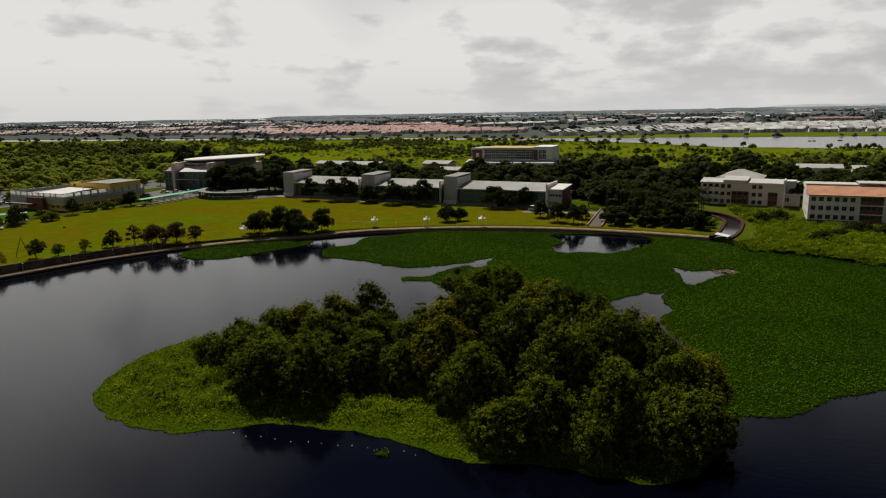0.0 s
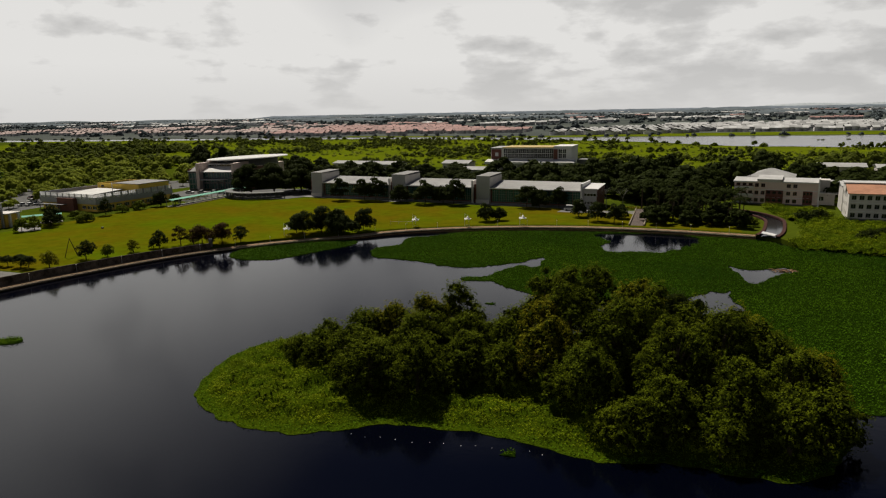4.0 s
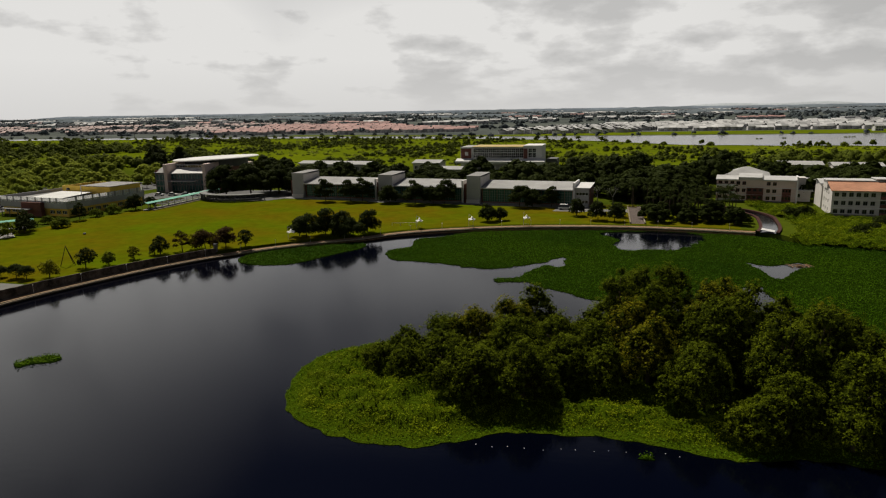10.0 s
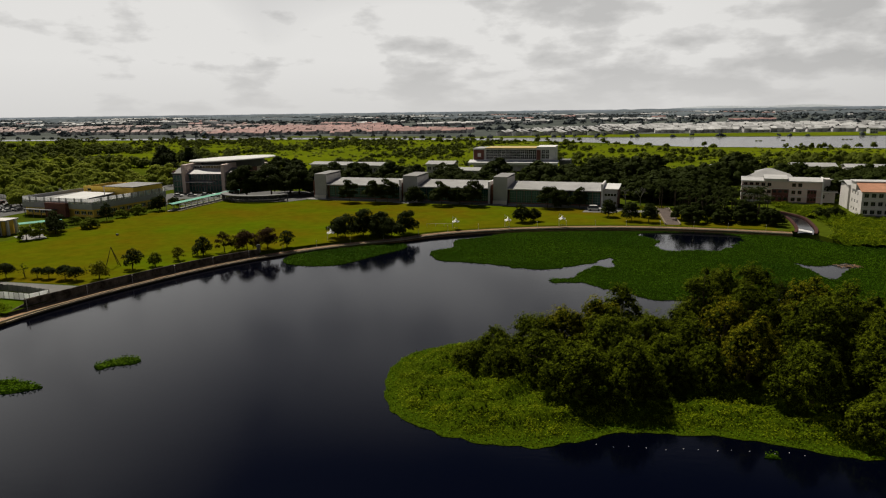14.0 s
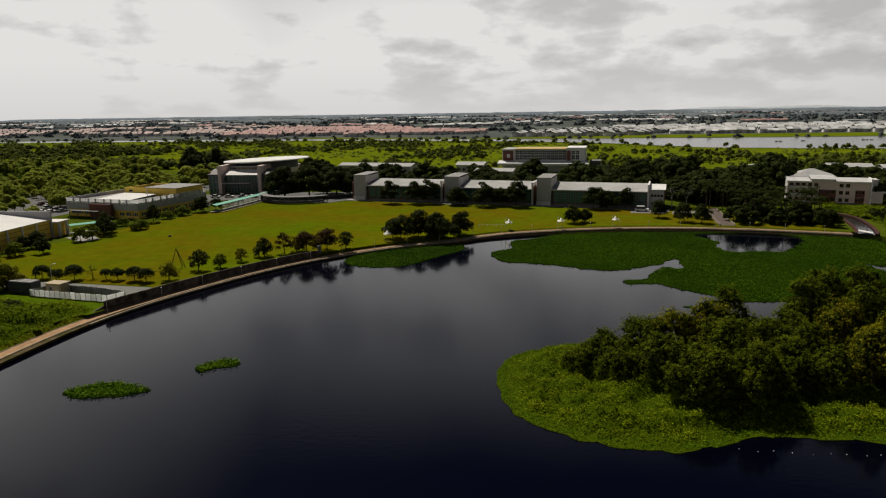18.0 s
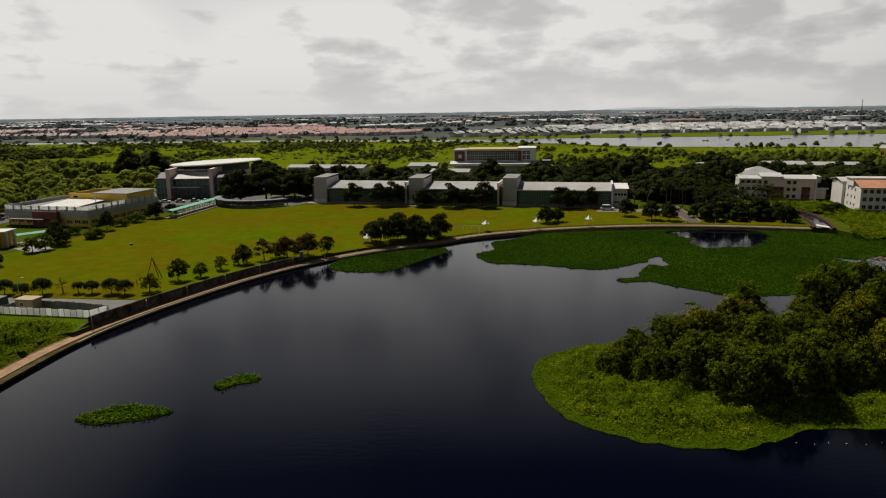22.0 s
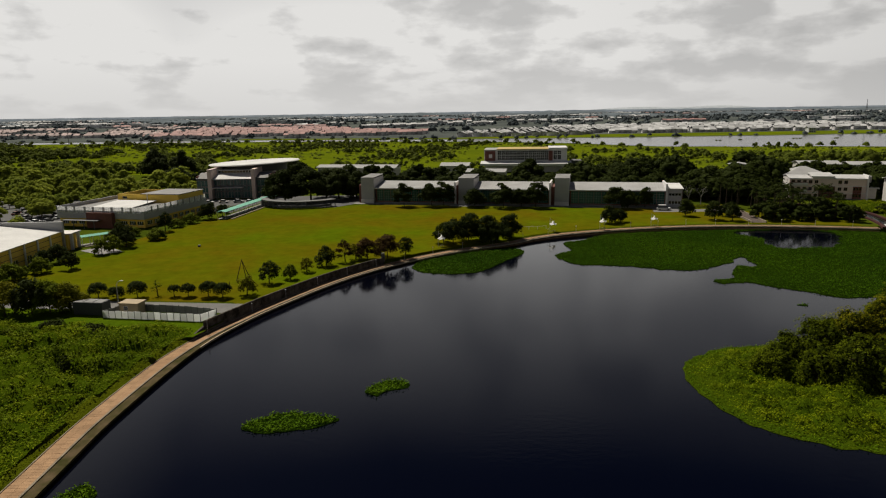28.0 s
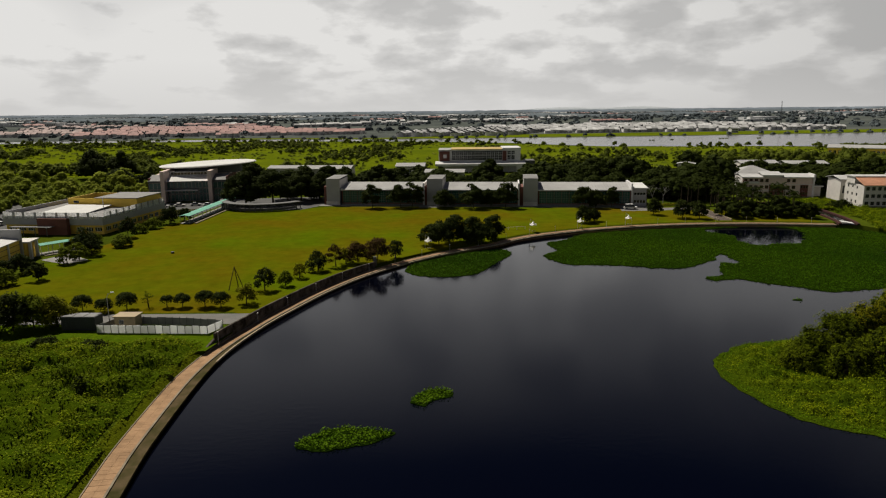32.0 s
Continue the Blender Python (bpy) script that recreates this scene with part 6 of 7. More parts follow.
car(pose(-15.2, 241.8, GROUND + 0.06, 0, 0, -10), "white", "white van parked beside the teaching block", True)
paints = ["white", "metal", "dark_metal", "brick", "offwhite", "grey_panel"]
k = 0
for x, y, a in ((-245, 232, 80), (-242, 233, 80), (-239, 235.5, 78), (-262, 254, 80), (-259, 255, 82), (-265.5, 263.5, 80), (-252, 244, 80), (-239.5, 243, 80), (-244.5, 251, 80), (-248, 222, 80), (-190, 280, 5), (-184, 281, 5), (-178.5, 279, 5), (-196, 279, 5)):
    car(pose(x, y, GROUND + 0.05, 0, 0, a), paints[k % 6], ("white", "silver", "black", "dark red", "cream", "grey")[k % 6] + " car standing on the asphalt")
    k += 1

# floats in a line off the island, and driftwood
for i in range(13):
    x = -32.5 + i * 1.9 + rng.uniform(-0.4, 0.4)
    fl = thing("float", "small white float drifting on dark water", "float", "line of floats", m=pose(x, 69.3 + rng.uniform(-0.4, 0.5), -0.03, 0, 0, rng.uniform(0, 90)))
    part("shell", put(disc(0.07, 0.05, 10, 0, 0.08, 0.02), pose(0, 0, 0)), M["white"], fl)
drift = thing("driftwood", "brown heap of dead reeds at the edge of the weed", "debris", m=pose(36.3, 162.6, 0.02))
for i in range(26):
    a = rng.uniform(0, math.tau)
    x, y = rng.uniform(-2.6, 2.6), rng.uniform(-1.4, 1.4)
    bm = bmesh.new()
    tube(bm, [(x - math.cos(a), y - math.sin(a) * 0.6, 0.05), (x, y, 0.22), (x + math.cos(a), y + math.sin(a) * 0.6, 0.08)], [0.05, 0.08, 0.04], 5)
    part("stalk", bm, M["path"], drift)

# ---- single trees ----
LABELS = {"leaf": "leafy green tree", "leaf_dark": "dense dark green tree", "leaf_russet": "tree with reddish-brown foliage", "leaf_gold": "tree with yellowish green foliage"}


def shade_tree(x, y, h, r, mat, where, n=16, per=60, leaf=0.32, clear=0.3, dome=0.9, group="", flat=0.75, trunk=0.16, name="tree"):
    tr = tree_mesh(name, rng, h, r, leaf, per, mat, n, trunk=trunk, clear=clear, dome=dome, flat=flat)
    tr.matrix_basis = pose(x, y, GROUND, 0, 0, rng.uniform(0, 360))
    return tagged(tr, LABELS[mat] + " " + where, "tree", group)


for x, y, h, r, mat in ((-135.3, 143.8, 5.0, 2.1, "leaf_dark"), (-131.3, 147.0, 3.4, 1.7, "leaf"), (-129.0, 154.0, 3.6, 1.4, "leaf_gold"), (-125.2, 160.0, 4.8, 2.2, "leaf_dark"), (-121.2, 164.2, 5.6, 1.9, "leaf_russet"),
                        (-115.8, 166.6, 6.0, 3.0, "leaf_russet"), (-110.9, 168.8, 6.2, 3.0, "leaf_russet"), (-106.3, 171.2, 5.0, 2.0, "leaf_dark"), (-137.4, 134.0, 4.2, 1.9, "leaf_gold"), (-118.8, 166.5, 4.2, 2.0, "leaf_gold")):
    shade_tree(x, y, h, r, mat, "on the lawn by the promenade", n=16, per=110, leaf=0.2, clear=0.34, flat=0.95, group="lawn trees")
for x, y, h, r, mat in ((-93.5, 185.5, 7.4, 3.6, "leaf_dark"), (-89, 189.5, 8.0, 3.8, "leaf_dark"), (-84, 189, 7.8, 4.0, "leaf_dark"), (-81, 187.6, 5.2, 4.2, "leaf_dark"), (-77, 194, 7.4, 3.0, "leaf_dark"), (-96.2, 187, 5.6, 2.6, "leaf_dark"),
                        (-41.5, 215, 5.8, 2.8, "leaf_dark"), (-37.5, 217.5, 4.4, 2.2, "leaf_dark"), (-12, 228, 6.0, 2.6, "leaf_dark"), (-5.5, 219, 6.4, 2.8, "leaf_dark"), (-0.5, 217, 6.0, 2.5, "leaf_dark"), (2, 226, 5.2, 2.4, "leaf_dark")):
    shade_tree(x, y, h, r, mat, "by the lake promenade", n=18, per=85, leaf=0.26, clear=0.3, flat=0.9, group="promenade trees")

def clipped(x, y, h, r):
    """A small tree with a dense, rounded, sheared crown on a clean stem."""
    ob = thing("clipped_tree", "dense dark green tree clipped round beside the lane", "tree", "clipped trees", m=pose(x, y, GROUND, 0, 0, rng.uniform(0, 360)))
    h, r = h * 1.15, r * 1.25
    zc = h - r * 0.78
    cs, rs = [np.array([0, 0, zc])], [r * 0.9]
    for k in range(16):
        a, e_ = k * 2.4, rng.uniform(-0.3, 1.3)
        cs.append(np.array([math.cos(a) * math.cos(e_), math.sin(a) * math.cos(e_), 0.8 * math.sin(e_)]) * r * 0.62 + cs[0])
        rs.append(r * rng.uniform(0.3, 0.4))
    bm = bmesh.new()
    tube(bm, [(0, 0, -0.2), (0.04, 0.02, zc * 0.5), (0, 0, zc)], [0.11, 0.08, 0.05], 7)
    for k in (3, 7, 11):
        tube(bm, [(0, 0, zc * 0.7), tuple(cs[k])], [0.05, 0.02], 5)
    part("trunk", bm, M["bark"], ob, smooth=True)
    v, f = clumps(rng, cs, rs, 260, 0.13, 0.85)
    mesh_part("crown", v, f, M["leaf_dark"], ob)


for x, y, h, r, mat in ((-168.4, 133.5, 3.0, 1.7, "leaf_dark"), (-164, 132.4, 2.5, 1.6, "leaf_dark"), (-160, 133.2, 3.2, 1.9, "leaf_dark"), (-152.6, 133.8, 2.4, 1.2, "leaf_dark"), (-149.6, 133.6, 2.6, 1.4, "leaf_dark"), (-145.2, 133.2, 3.0, 1.7, "leaf_dark"), (-142, 132.4, 2.9, 1.7, "leaf_dark")):
    clipped(x, y, h, r)
shade_tree(-156.4, 134.6, 3.4, 1.1, "leaf", "small and thin beside the lane", n=8, per=60, leaf=0.16, clear=0.5)
shade_tree(-170.6, 134.2, 2.0, 0.8, "leaf_dark", "small and slim beside the lane", n=8, per=90, leaf=0.14, clear=0.3)
for x, y, h, r, mat in ((-180.5, 122, 6.8, 3.6, "leaf_gold"), (-175.8, 122.8, 6.8, 3.6, "leaf_dark"), (-172.6, 123.4, 6.2, 3.2, "leaf"), (-169.0, 124.4, 5.6, 3.0, "leaf_gold"), (-186, 124, 7.0, 3.8, "leaf_gold"), (-192, 126, 6.8, 3.6, "leaf")):
    shade_tree(x, y, h, r, mat, "in a row beside the lane", n=18, per=90, leaf=0.24, clear=0.28, flat=0.9, group="lane trees")
for x, y, h, r, mat in ((-198.5, 165, 4.2, 2.4, "leaf_dark"), (-194.5, 157, 4.0, 2.6, "leaf"), (-196.5, 168.5, 5.0, 2.6, "leaf_dark"), (-189, 160.5, 4.6, 2.2, "leaf_dark"), (-196.5, 149, 4.5, 3.0, "leaf"), (-197.5, 140, 4.5, 2.8, "leaf_dark"),
                        (-190, 177.5, 4.6, 2.2, "leaf"), (-188.5, 181, 4.8, 2.3, "leaf"), (-188, 187.5, 5.8, 2.6, "leaf_dark"), (-191.5, 192, 6.2, 3.0, "leaf_dark"), (-183.5, 198.5, 3.6, 2.8, "leaf"), (-187, 212.5, 6.6, 2.4, "leaf_dark"),
                        (-181.5, 237.5, 6.4, 3.0, "leaf_dark"), (-184.5, 228, 3.4, 2.6, "leaf"), (-186, 220, 3.0, 2.4, "leaf"), (-196.5, 196, 3.4, 2.0, "leaf_gold"), (-194, 205, 3.0, 2.0, "leaf"), (-178.5, 243, 5.0, 2.2, "leaf_dark")):
    shade_tree(x, y, h, r, mat, "on the lawn edge near buildings", n=16, per=85, leaf=0.24, clear=0.3, flat=0.95, group="garden trees")
for x, y, h, r in ((-163.5, 279, 14.0, 7.8), (-153, 281.5, 13.8, 8.2), (-142, 287, 13.0, 7.6), (-134.5, 289, 11.5, 6.0), (-148.5, 293, 12.5, 7.0)):
    shade_tree(x, y, h, r, "leaf_dark", "spreading over the plaza beside the hall", n=26, per=26, leaf=0.5, clear=0.38, trunk=0.45, group="plaza trees")
for x, y, h, r in ((-273, 405, 17, 9.5), (-258, 410, 15, 8.0), (-214, 372, 12, 7.0), (-238, 350, 11, 6.5)):
    shade_tree(x, y, h, r, "leaf_dark", "standing tall over the wood behind the hall", n=26, per=16, leaf=0.62, clear=0.15, trunk=0.5, group="tall wood trees", flat=0.95)
for x, y, h, r in ((-112, 262, 10.0, 3.8), (-101, 261, 9.4, 4.2), (-96.5, 262, 10.0, 3.6), (-84, 257, 7.0, 4.0), (-73, 255, 9.6, 4.6), (-66, 256, 8.0, 4.0), (-61, 252.5, 10.2, 4.0), (-32, 248, 8.4, 4.0), (-27, 247, 7.0, 3.2), (-20, 249, 7.6, 3.0)):
    shade_tree(x, y, h, r, "leaf_dark", "in front of the teaching block", n=16, per=50, leaf=0.36, clear=0.34, group="block trees")
for x, y, h, r in ((57, 228, 3.4, 2.8), (62.5, 231, 3.6, 3.0), (66.5, 199.5, 2.6, 2.6), (80, 214, 3.2, 3.4), (86, 211, 3.0, 3.0), (73, 207, 2.0, 2.2), (94, 205, 3.0, 3.0), (-151.5, 92, 3.2, 1.5), (-164, 84, 3.0, 2.2), (-168, 80, 3.2, 2.6), (-171, 88, 2.8, 2.6), (-158, 111, 1.8, 2.4), (-166, 113, 2.0, 2.6), (-172, 108, 2.2, 3.0)):
    shade_tree(x, y, h, r, "leaf_dark" if x > -172 else "leaf", "low and bushy on rough ground", n=12, per=70, leaf=0.24, clear=0.12, dome=0.7, group="bushes", name="bush")


def palm(h):
    ob = thing("palm_tree", "slender dark palm tree with drooping fronds near the canal", "palm", "palms")
    bm = bmesh.new()
    tube(bm, [(0, 0, -0.2), (0.05, 0.04, h * 0.5), (0.12, 0.0, h)], [0.2, 0.14, 0.11], 7)
    part("trunk", bm, M["bark"], ob)
    vs, fs = [], []
    for i in range(20):
        a = i * 2.4
        up = rng.uniform(0.2, 2.6)
        L = rng.uniform(1.7, 2.5) - 0.15 * up
        for k in range(9):
            s = (k + 1) / 9
            cx = np.array([0.12 + math.cos(a) * L * s, math.sin(a) * L * s, h + up * s * 1.3 - 1.9 * s * s])
            for sd in (-1, 1):
                tx = np.array([-math.sin(a), math.cos(a), 0]) * sd
                fw = np.array([math.cos(a), math.sin(a), -0.2])
                ln = 0.85 * (1.15 - s)
                b = len(vs)
                vs += [cx, cx + fw * 0.16, cx + tx * ln + fw * 0.3 + np.array([0, 0, -0.25]), cx + tx * ln * 0.9 + fw * 0.12 + np.array([0, 0, -0.22])]
                fs.append((b, b + 1, b + 2, b + 3))
    mesh_part("crown", np.array(vs), np.array(fs), M["leaf_dark"], ob)
    return ob


palms = [palm(7.0), palm(8.4), palm(5.8)]
spots = []
while len(spots) < 46:
    q = rng.uniform((7, 216), (41, 262))
    if inside([q], [(8, 224), (20, 219), (36, 214), (41, 232), (40, 262), (10, 262)])[0] and all(np.hypot(*(q - s)) > 2.9 for s in spots):
        spots.append(q)
for i, (x, y) in enumerate(spots):
    m = pose(x, y, GROUND, 0, 0, i * 77)
    if i < 3:
        palms[i].matrix_basis = m
    else:
        copy_thing(palms[i % 3], m)



def bare_tree(x, y, h):
    """A leafless tree: a trunk that forks again and again into thin pale branches."""
    ob = thing("bare_tree", "leafless tree with pale spreading branches by the drive", "tree", m=pose(x, y, GROUND))
    bm = bmesh.new()
    tube(bm, [(0, 0, -0.2), (0.05, 0, h * 0.2), (0, 0.05, h * 0.36)], [0.22, 0.17, 0.13], 7)
    ends = [(Vector((0, 0.05, h * 0.36)), Vector((0, 0, 1)), 0.11, h * 0.3)]
    for level in range(4):
        grown = []
        for p, d, w, reach in ends:
            for k in range(3):
                a = k * 2.1 + rng.uniform(0, 2)
                e_ = (d + Vector((math.cos(a), math.sin(a), rng.uniform(-0.1, 0.3))) * 0.85).normalized()
                q = p + e_ * reach * rng.uniform(0.7, 1.1)
                tube(bm, [tuple(p), tuple((p + q) / 2 + Vector((0, 0, 0.06 * reach))), tuple(q)], [w, w * 0.75, w * 0.5], 4)
                grown.append((q, e_, w * 0.5, reach * 0.62))
        ends = grown
    part("branches", bm, M["bark_pale"], ob, "pale grey trunk and branches")


M["bark_pale"] = material("pale_bark", (0.26, 0.25, 0.23), 0.9, var=0.3, scale=1.5, spec=0.0)
for x, y, h in ((-3.0, 250.5, 9.0), (3.0, 254.0, 8.0)):
    bare_tree(x, y, h)

# campus trees: a few forms, turned and sized
BLOCKED = [(-132, 240, 5, 276), (-212, 285, -168, 340), (40, 255, 76, 285), (68, 222, 106, 250), (-78, 352, -8, 428), (-152, 384, -122, 402), (-120, 366, -92, 388), (-98, 384, -80, 404), (-174, 392, -146, 412), (-86, 346, -62, 366), (-32, 344, -6, 364),
           (72, 246, 92, 264), (66, 262, 80, 278), (98, 360, 122, 384), (122, 352, 148, 376), (50, 284, 72, 304), (108, 250, 142, 278), (40, 350, 118, 385), (80, 288, 98, 310), (56, 338, 66, 352), (-234, 214, -190, 268)]


def free(x, y):
    return not any(x0 - 2 < x < x1 + 2 and y0 - 2 < y < y1 + 2 for x0, y0, x1, y1 in BLOCKED)


forms = []
for h, r, mat, n in ((9.0, 5.5, "leaf_dark", 20), (10.0, 4.8, "leaf_dark", 18), (7.5, 4.0, "leaf_dark", 15), (8.5, 6.5, "leaf_dark", 22), (8.0, 4.2, "leaf", 16), (9.5, 5.0, "leaf_dark", 18)):
    f_ = tree_mesh("tree", rng, h, r, 0.68, 11, mat, n, trunk=0.3, clear=0.36 if r < 6 else 0.55)
    forms.append([tagged(f_, ("spreading " if r > 5 else "") + LABELS[mat] + " among the campus buildings", "tree", "campus trees"), False])


def campus(region, count, gap, pick, smin=0.75, smax=1.25):
    lo, hi = np.min(region, 0), np.max(region, 0)
    done = []
    tries = 0
    while len(done) < count and tries < count * 40:
        tries += 1
        x, y = rng.uniform(lo[0], hi[0]), rng.uniform(lo[1], hi[1])
        if not inside([(x, y)], region)[0] or not free(x, y) or any((x - a) ** 2 + (y - b) ** 2 < gap * gap for a, b in done):
            continue
        done.append((x, y))
        s = rng.uniform(smin, smax)
        m = pose(x, y, GROUND, 0, 0, rng.uniform(0, 360)) @ Matrix.Diagonal((s, s, s * rng.uniform(0.85, 1.1), 1))
        f = forms[pick[len(done) % len(pick)]]
        if f[1]:
            copy_thing(f[0], m)
        else:
            f[0].matrix_basis, f[1] = m, True


campus([(-132, 280), (-6, 268), (44, 276), (50, 300), (40, 345), (10, 385), (-70, 388), (-140, 384), (-170, 380), (-165, 345), (-140, 312)], 78, 7.0, (0, 1, 3, 5, 2))
campus([(6, 262), (42, 262), (42, 300), (5, 275)], 14, 5.0, (0, 1, 3, 5), 0.8, 1.2)
campus([(11, 215), (37, 209), (41, 216), (40, 226), (12, 228)], 17, 4.2, (1, 2, 5, 4), 0.5, 0.8)
campus([(-42, 276), (6, 264), (42, 262), (44, 284), (52, 305), (40, 345), (-30, 345)], 30, 8.5, (3, 3, 0), 1.0, 1.5)
campus([(74, 262), (110, 244), (165, 250), (170, 300), (120, 345), (74, 330), (66, 300)], 26, 7.5, (3, 0, 1), 0.9, 1.35)
campus([(74, 262), (110, 240), (165, 250), (190, 330), (130, 395), (60, 395), (44, 380), (50, 345), (70, 300)], 44, 7.5, (0, 1, 3, 4, 5))
campus([(-212, 342), (-168, 342), (-150, 420), (-205, 430), (-240, 380), (-232, 330)], 20, 8.0, (0, 1, 5, 4))

# ---- woods and scrub ----


def woods(name, pts, hs, rs, leaf, per, mat, label, category="trees", lobes=4):
    """Far trees that nobody could count: many small crowns in one mesh, from the ground up."""
    ob = thing(name, label, category, kind="stuff")
    cs, rr = [], []
    for (x, y), h, r in zip(pts, hs, rs):
        cs.append((x, y, GROUND + h - r * 0.75)); rr.append(r * 0.8)
        for _ in range(lobes):
            a = rng.uniform(0, math.tau)
            cs.append((x + r * 0.7 * math.cos(a), y + r * 0.7 * math.sin(a), GROUND + (h - r * 0.75) * rng.uniform(0.45, 0.95))); rr.append(r * rng.uniform(0.4, 0.65))
    cs, rr = np.array(cs), np.array(rr)
    k = np.repeat(np.arange(len(cs)), per)
    d = rng.normal(0, 1, (len(k), 3))
    d /= np.linalg.norm(d, axis=1)[:, None]
    d[:, 2] = np.where(d[:, 2] < -0.2, -d[:, 2], d[:, 2])
    p = cs[k] + d * (rr[k] * rng.uniform(0.7, 1.05, len(k)))[:, None]
    v, f = leaves(p, d + np.array([0, 0, 0.4]), leaf, rng, aspect=0.7, jitter=0.35)
    hv, hf = domes(rng, cs, rr * 0.86)
    quads = np.concatenate([f, hf + len(v)])
    mesh_part("crowns", np.concatenate([v, hv]), quads, M[mat], ob)
    bm_v, bm_f = [], []
    for (x, y), h in zip(pts, hs):
        b = len(bm_v)
        bm_v += [(x - 0.2, y, GROUND - 0.2), (x + 0.2, y, GROUND - 0.2), (x, y + 0.2, GROUND - 0.2), (x, y, GROUND + h * 0.8)]
        bm_f += [(b, b + 1, b + 3), (b + 1, b + 2, b + 3), (b + 2, b, b + 3)]
    mesh_part("trunks", np.array(bm_v), np.array(bm_f), M["bark"], ob)
    return ob


def spread(region, spacing, keep=None):
    p = scatter(region, spacing)
    p = np.array([q for q in p if free(*q)])
    if keep is not None:
        k = np.array([keep(x, y) for x, y in p])
        p = p[k]
    return p


M["leaf_wood"] = material("woodland_leaves", (0.23, 0.26, 0.026), 0.75, var=0.4, scale=0.05, fine=0.4, island=0.1, second=(0.10, 0.135, 0.014), translucent=0.3, spec=0.02)
M["leaf_scrub"] = material("scrub_leaves", (0.095, 0.118, 0.014), 0.75, var=0.4, scale=0.06, fine=0.4, island=0.12, translucent=0.25, spec=0.02)
# Greyed leaf tone carries the haze of the far plain.
M["leaf_haze"] = material("haze_tinted_far_leaves", (0.092, 0.108, 0.113), 0.8, var=0.3, scale=0.01, fine=0.1, island=0.3, spec=0.0)
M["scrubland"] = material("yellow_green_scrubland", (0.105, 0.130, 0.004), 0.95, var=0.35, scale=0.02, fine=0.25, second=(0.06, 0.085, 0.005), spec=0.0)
# Field tones greyed too, with the distance haze in the colour.
M["far_field"] = material("haze_tinted_far_fields", (0.095, 0.104, 0.094), 0.95, var=0.4, scale=0.004, fine=0.03, second=(0.050, 0.059, 0.058), spec=0.0)



def grove(pts, label):
    """A wood of many whole trees, too many to count, joined in one thing."""
    ob = thing("woodland", label, "trees", kind="stuff")
    light = [tree_mesh("tree", rng, h, r, 0.74, 5, "leaf_wood", n, trunk=0.25, clear=0.3, dome=1.1) for h, r, n in ((8.0, 5.2, 18), (7.2, 4.6, 15), (9.0, 5.6, 18))]
    data = []
    for one in light:
        got = []
        for c in one.children:
            me = c.data
            co = np.empty(len(me.vertices) * 3)
            me.vertices.foreach_get("co", co)
            got.append((c, co.reshape(-1, 3), [tuple(f.vertices) for f in me.polygons if len(f.vertices) == 4]))
        data.append(got)
    for k, (nm, mat) in enumerate((("trunks", "bark"), ("crowns", "leaf_wood"))):
        vs, fs, base = [], [], 0
        r2 = np.random.default_rng(5)
        for i, (x, y) in enumerate(pts):
            s, a = r2.uniform(0.7, 1.2), r2.uniform(0, math.tau)
            _, co, pf = data[i % 3][0 if data[i % 3][0][0].name.startswith("trunk") == (k == 0) else 1]
            c_, s_ = math.cos(a) * s, math.sin(a) * s
            vs.append(np.column_stack([co[:, 0] * c_ - co[:, 1] * s_ + x, co[:, 0] * s_ + co[:, 1] * c_ + y, co[:, 2] * s + GROUND]))
            fs += [tuple(q + base for q in f) for f in pf]
            base += len(co)
        mesh_part(nm, np.concatenate(vs), fs, M[mat], ob)
    for one in light:
        for c in list(one.children):
            bpy.data.objects.remove(c)
        bpy.data.objects.remove(one)


LABELS["leaf_wood"] = "rounded light green tree"
forms = []
for h, r, n in ((8.0, 5.0, 20), (7.0, 4.4, 16), (9.0, 5.4, 22)):
    f_ = tree_mesh("tree", rng, h, r, 0.5, 22, "leaf_wood", n, trunk=0.25, clear=0.3, dome=1.1)
    forms.append([tagged(f_, "rounded light green tree in the wood behind the sports building", "tree", "woodland trees"), False])
NEAR_WOOD = [(-233, 300), (-262, 200), (-262, 150), (-330, 150), (-420, 300), (-400, 420), (-235, 400), (-214, 350)]
campus(NEAR_WOOD[:4] + [(-350, 230), (-300, 330), (-235, 330)], 36, 9.0, (0, 1, 2), 0.75, 1.2)

p = spread([(-232, 270), (-236, 205), (-250, 190), (-262, 150), (-420, 150), (-620, 330), (-640, 470), (-420, 450), (-235, 400), (-212, 345), (-240, 300)], 13.5,
           lambda x, y: not (-300 < x < -229 and 205 < y < 300) and not (-480 < x < -425 and 500 < y < 570) and noise.noise(Vector((x * 0.02, y * 0.02, 2.2))) > -0.42)
grove(p, "dense green woodland behind the sports building")
p = spread([(-298, 208), (-238, 208), (-234, 228), (-231, 266), (-240, 298), (-298, 296)], 11.0)
woods("car_park_trees", p, rng.uniform(3.5, 5.5, len(p)), rng.uniform(1.8, 2.8, len(p)), 0.45, 40, "leaf_wood", "small shade trees planted over the car park")
p = spread([(-300, 300), (-225, 345), (-206, 360), (-214, 300), (-232, 270), (-300, 262)], 9.0)
woods("car_park_trees", p, rng.uniform(4, 6.5, len(p)), rng.uniform(2.2, 3.4, len(p)), 0.5, 36, "leaf_wood", "rows of green trees round the car park")

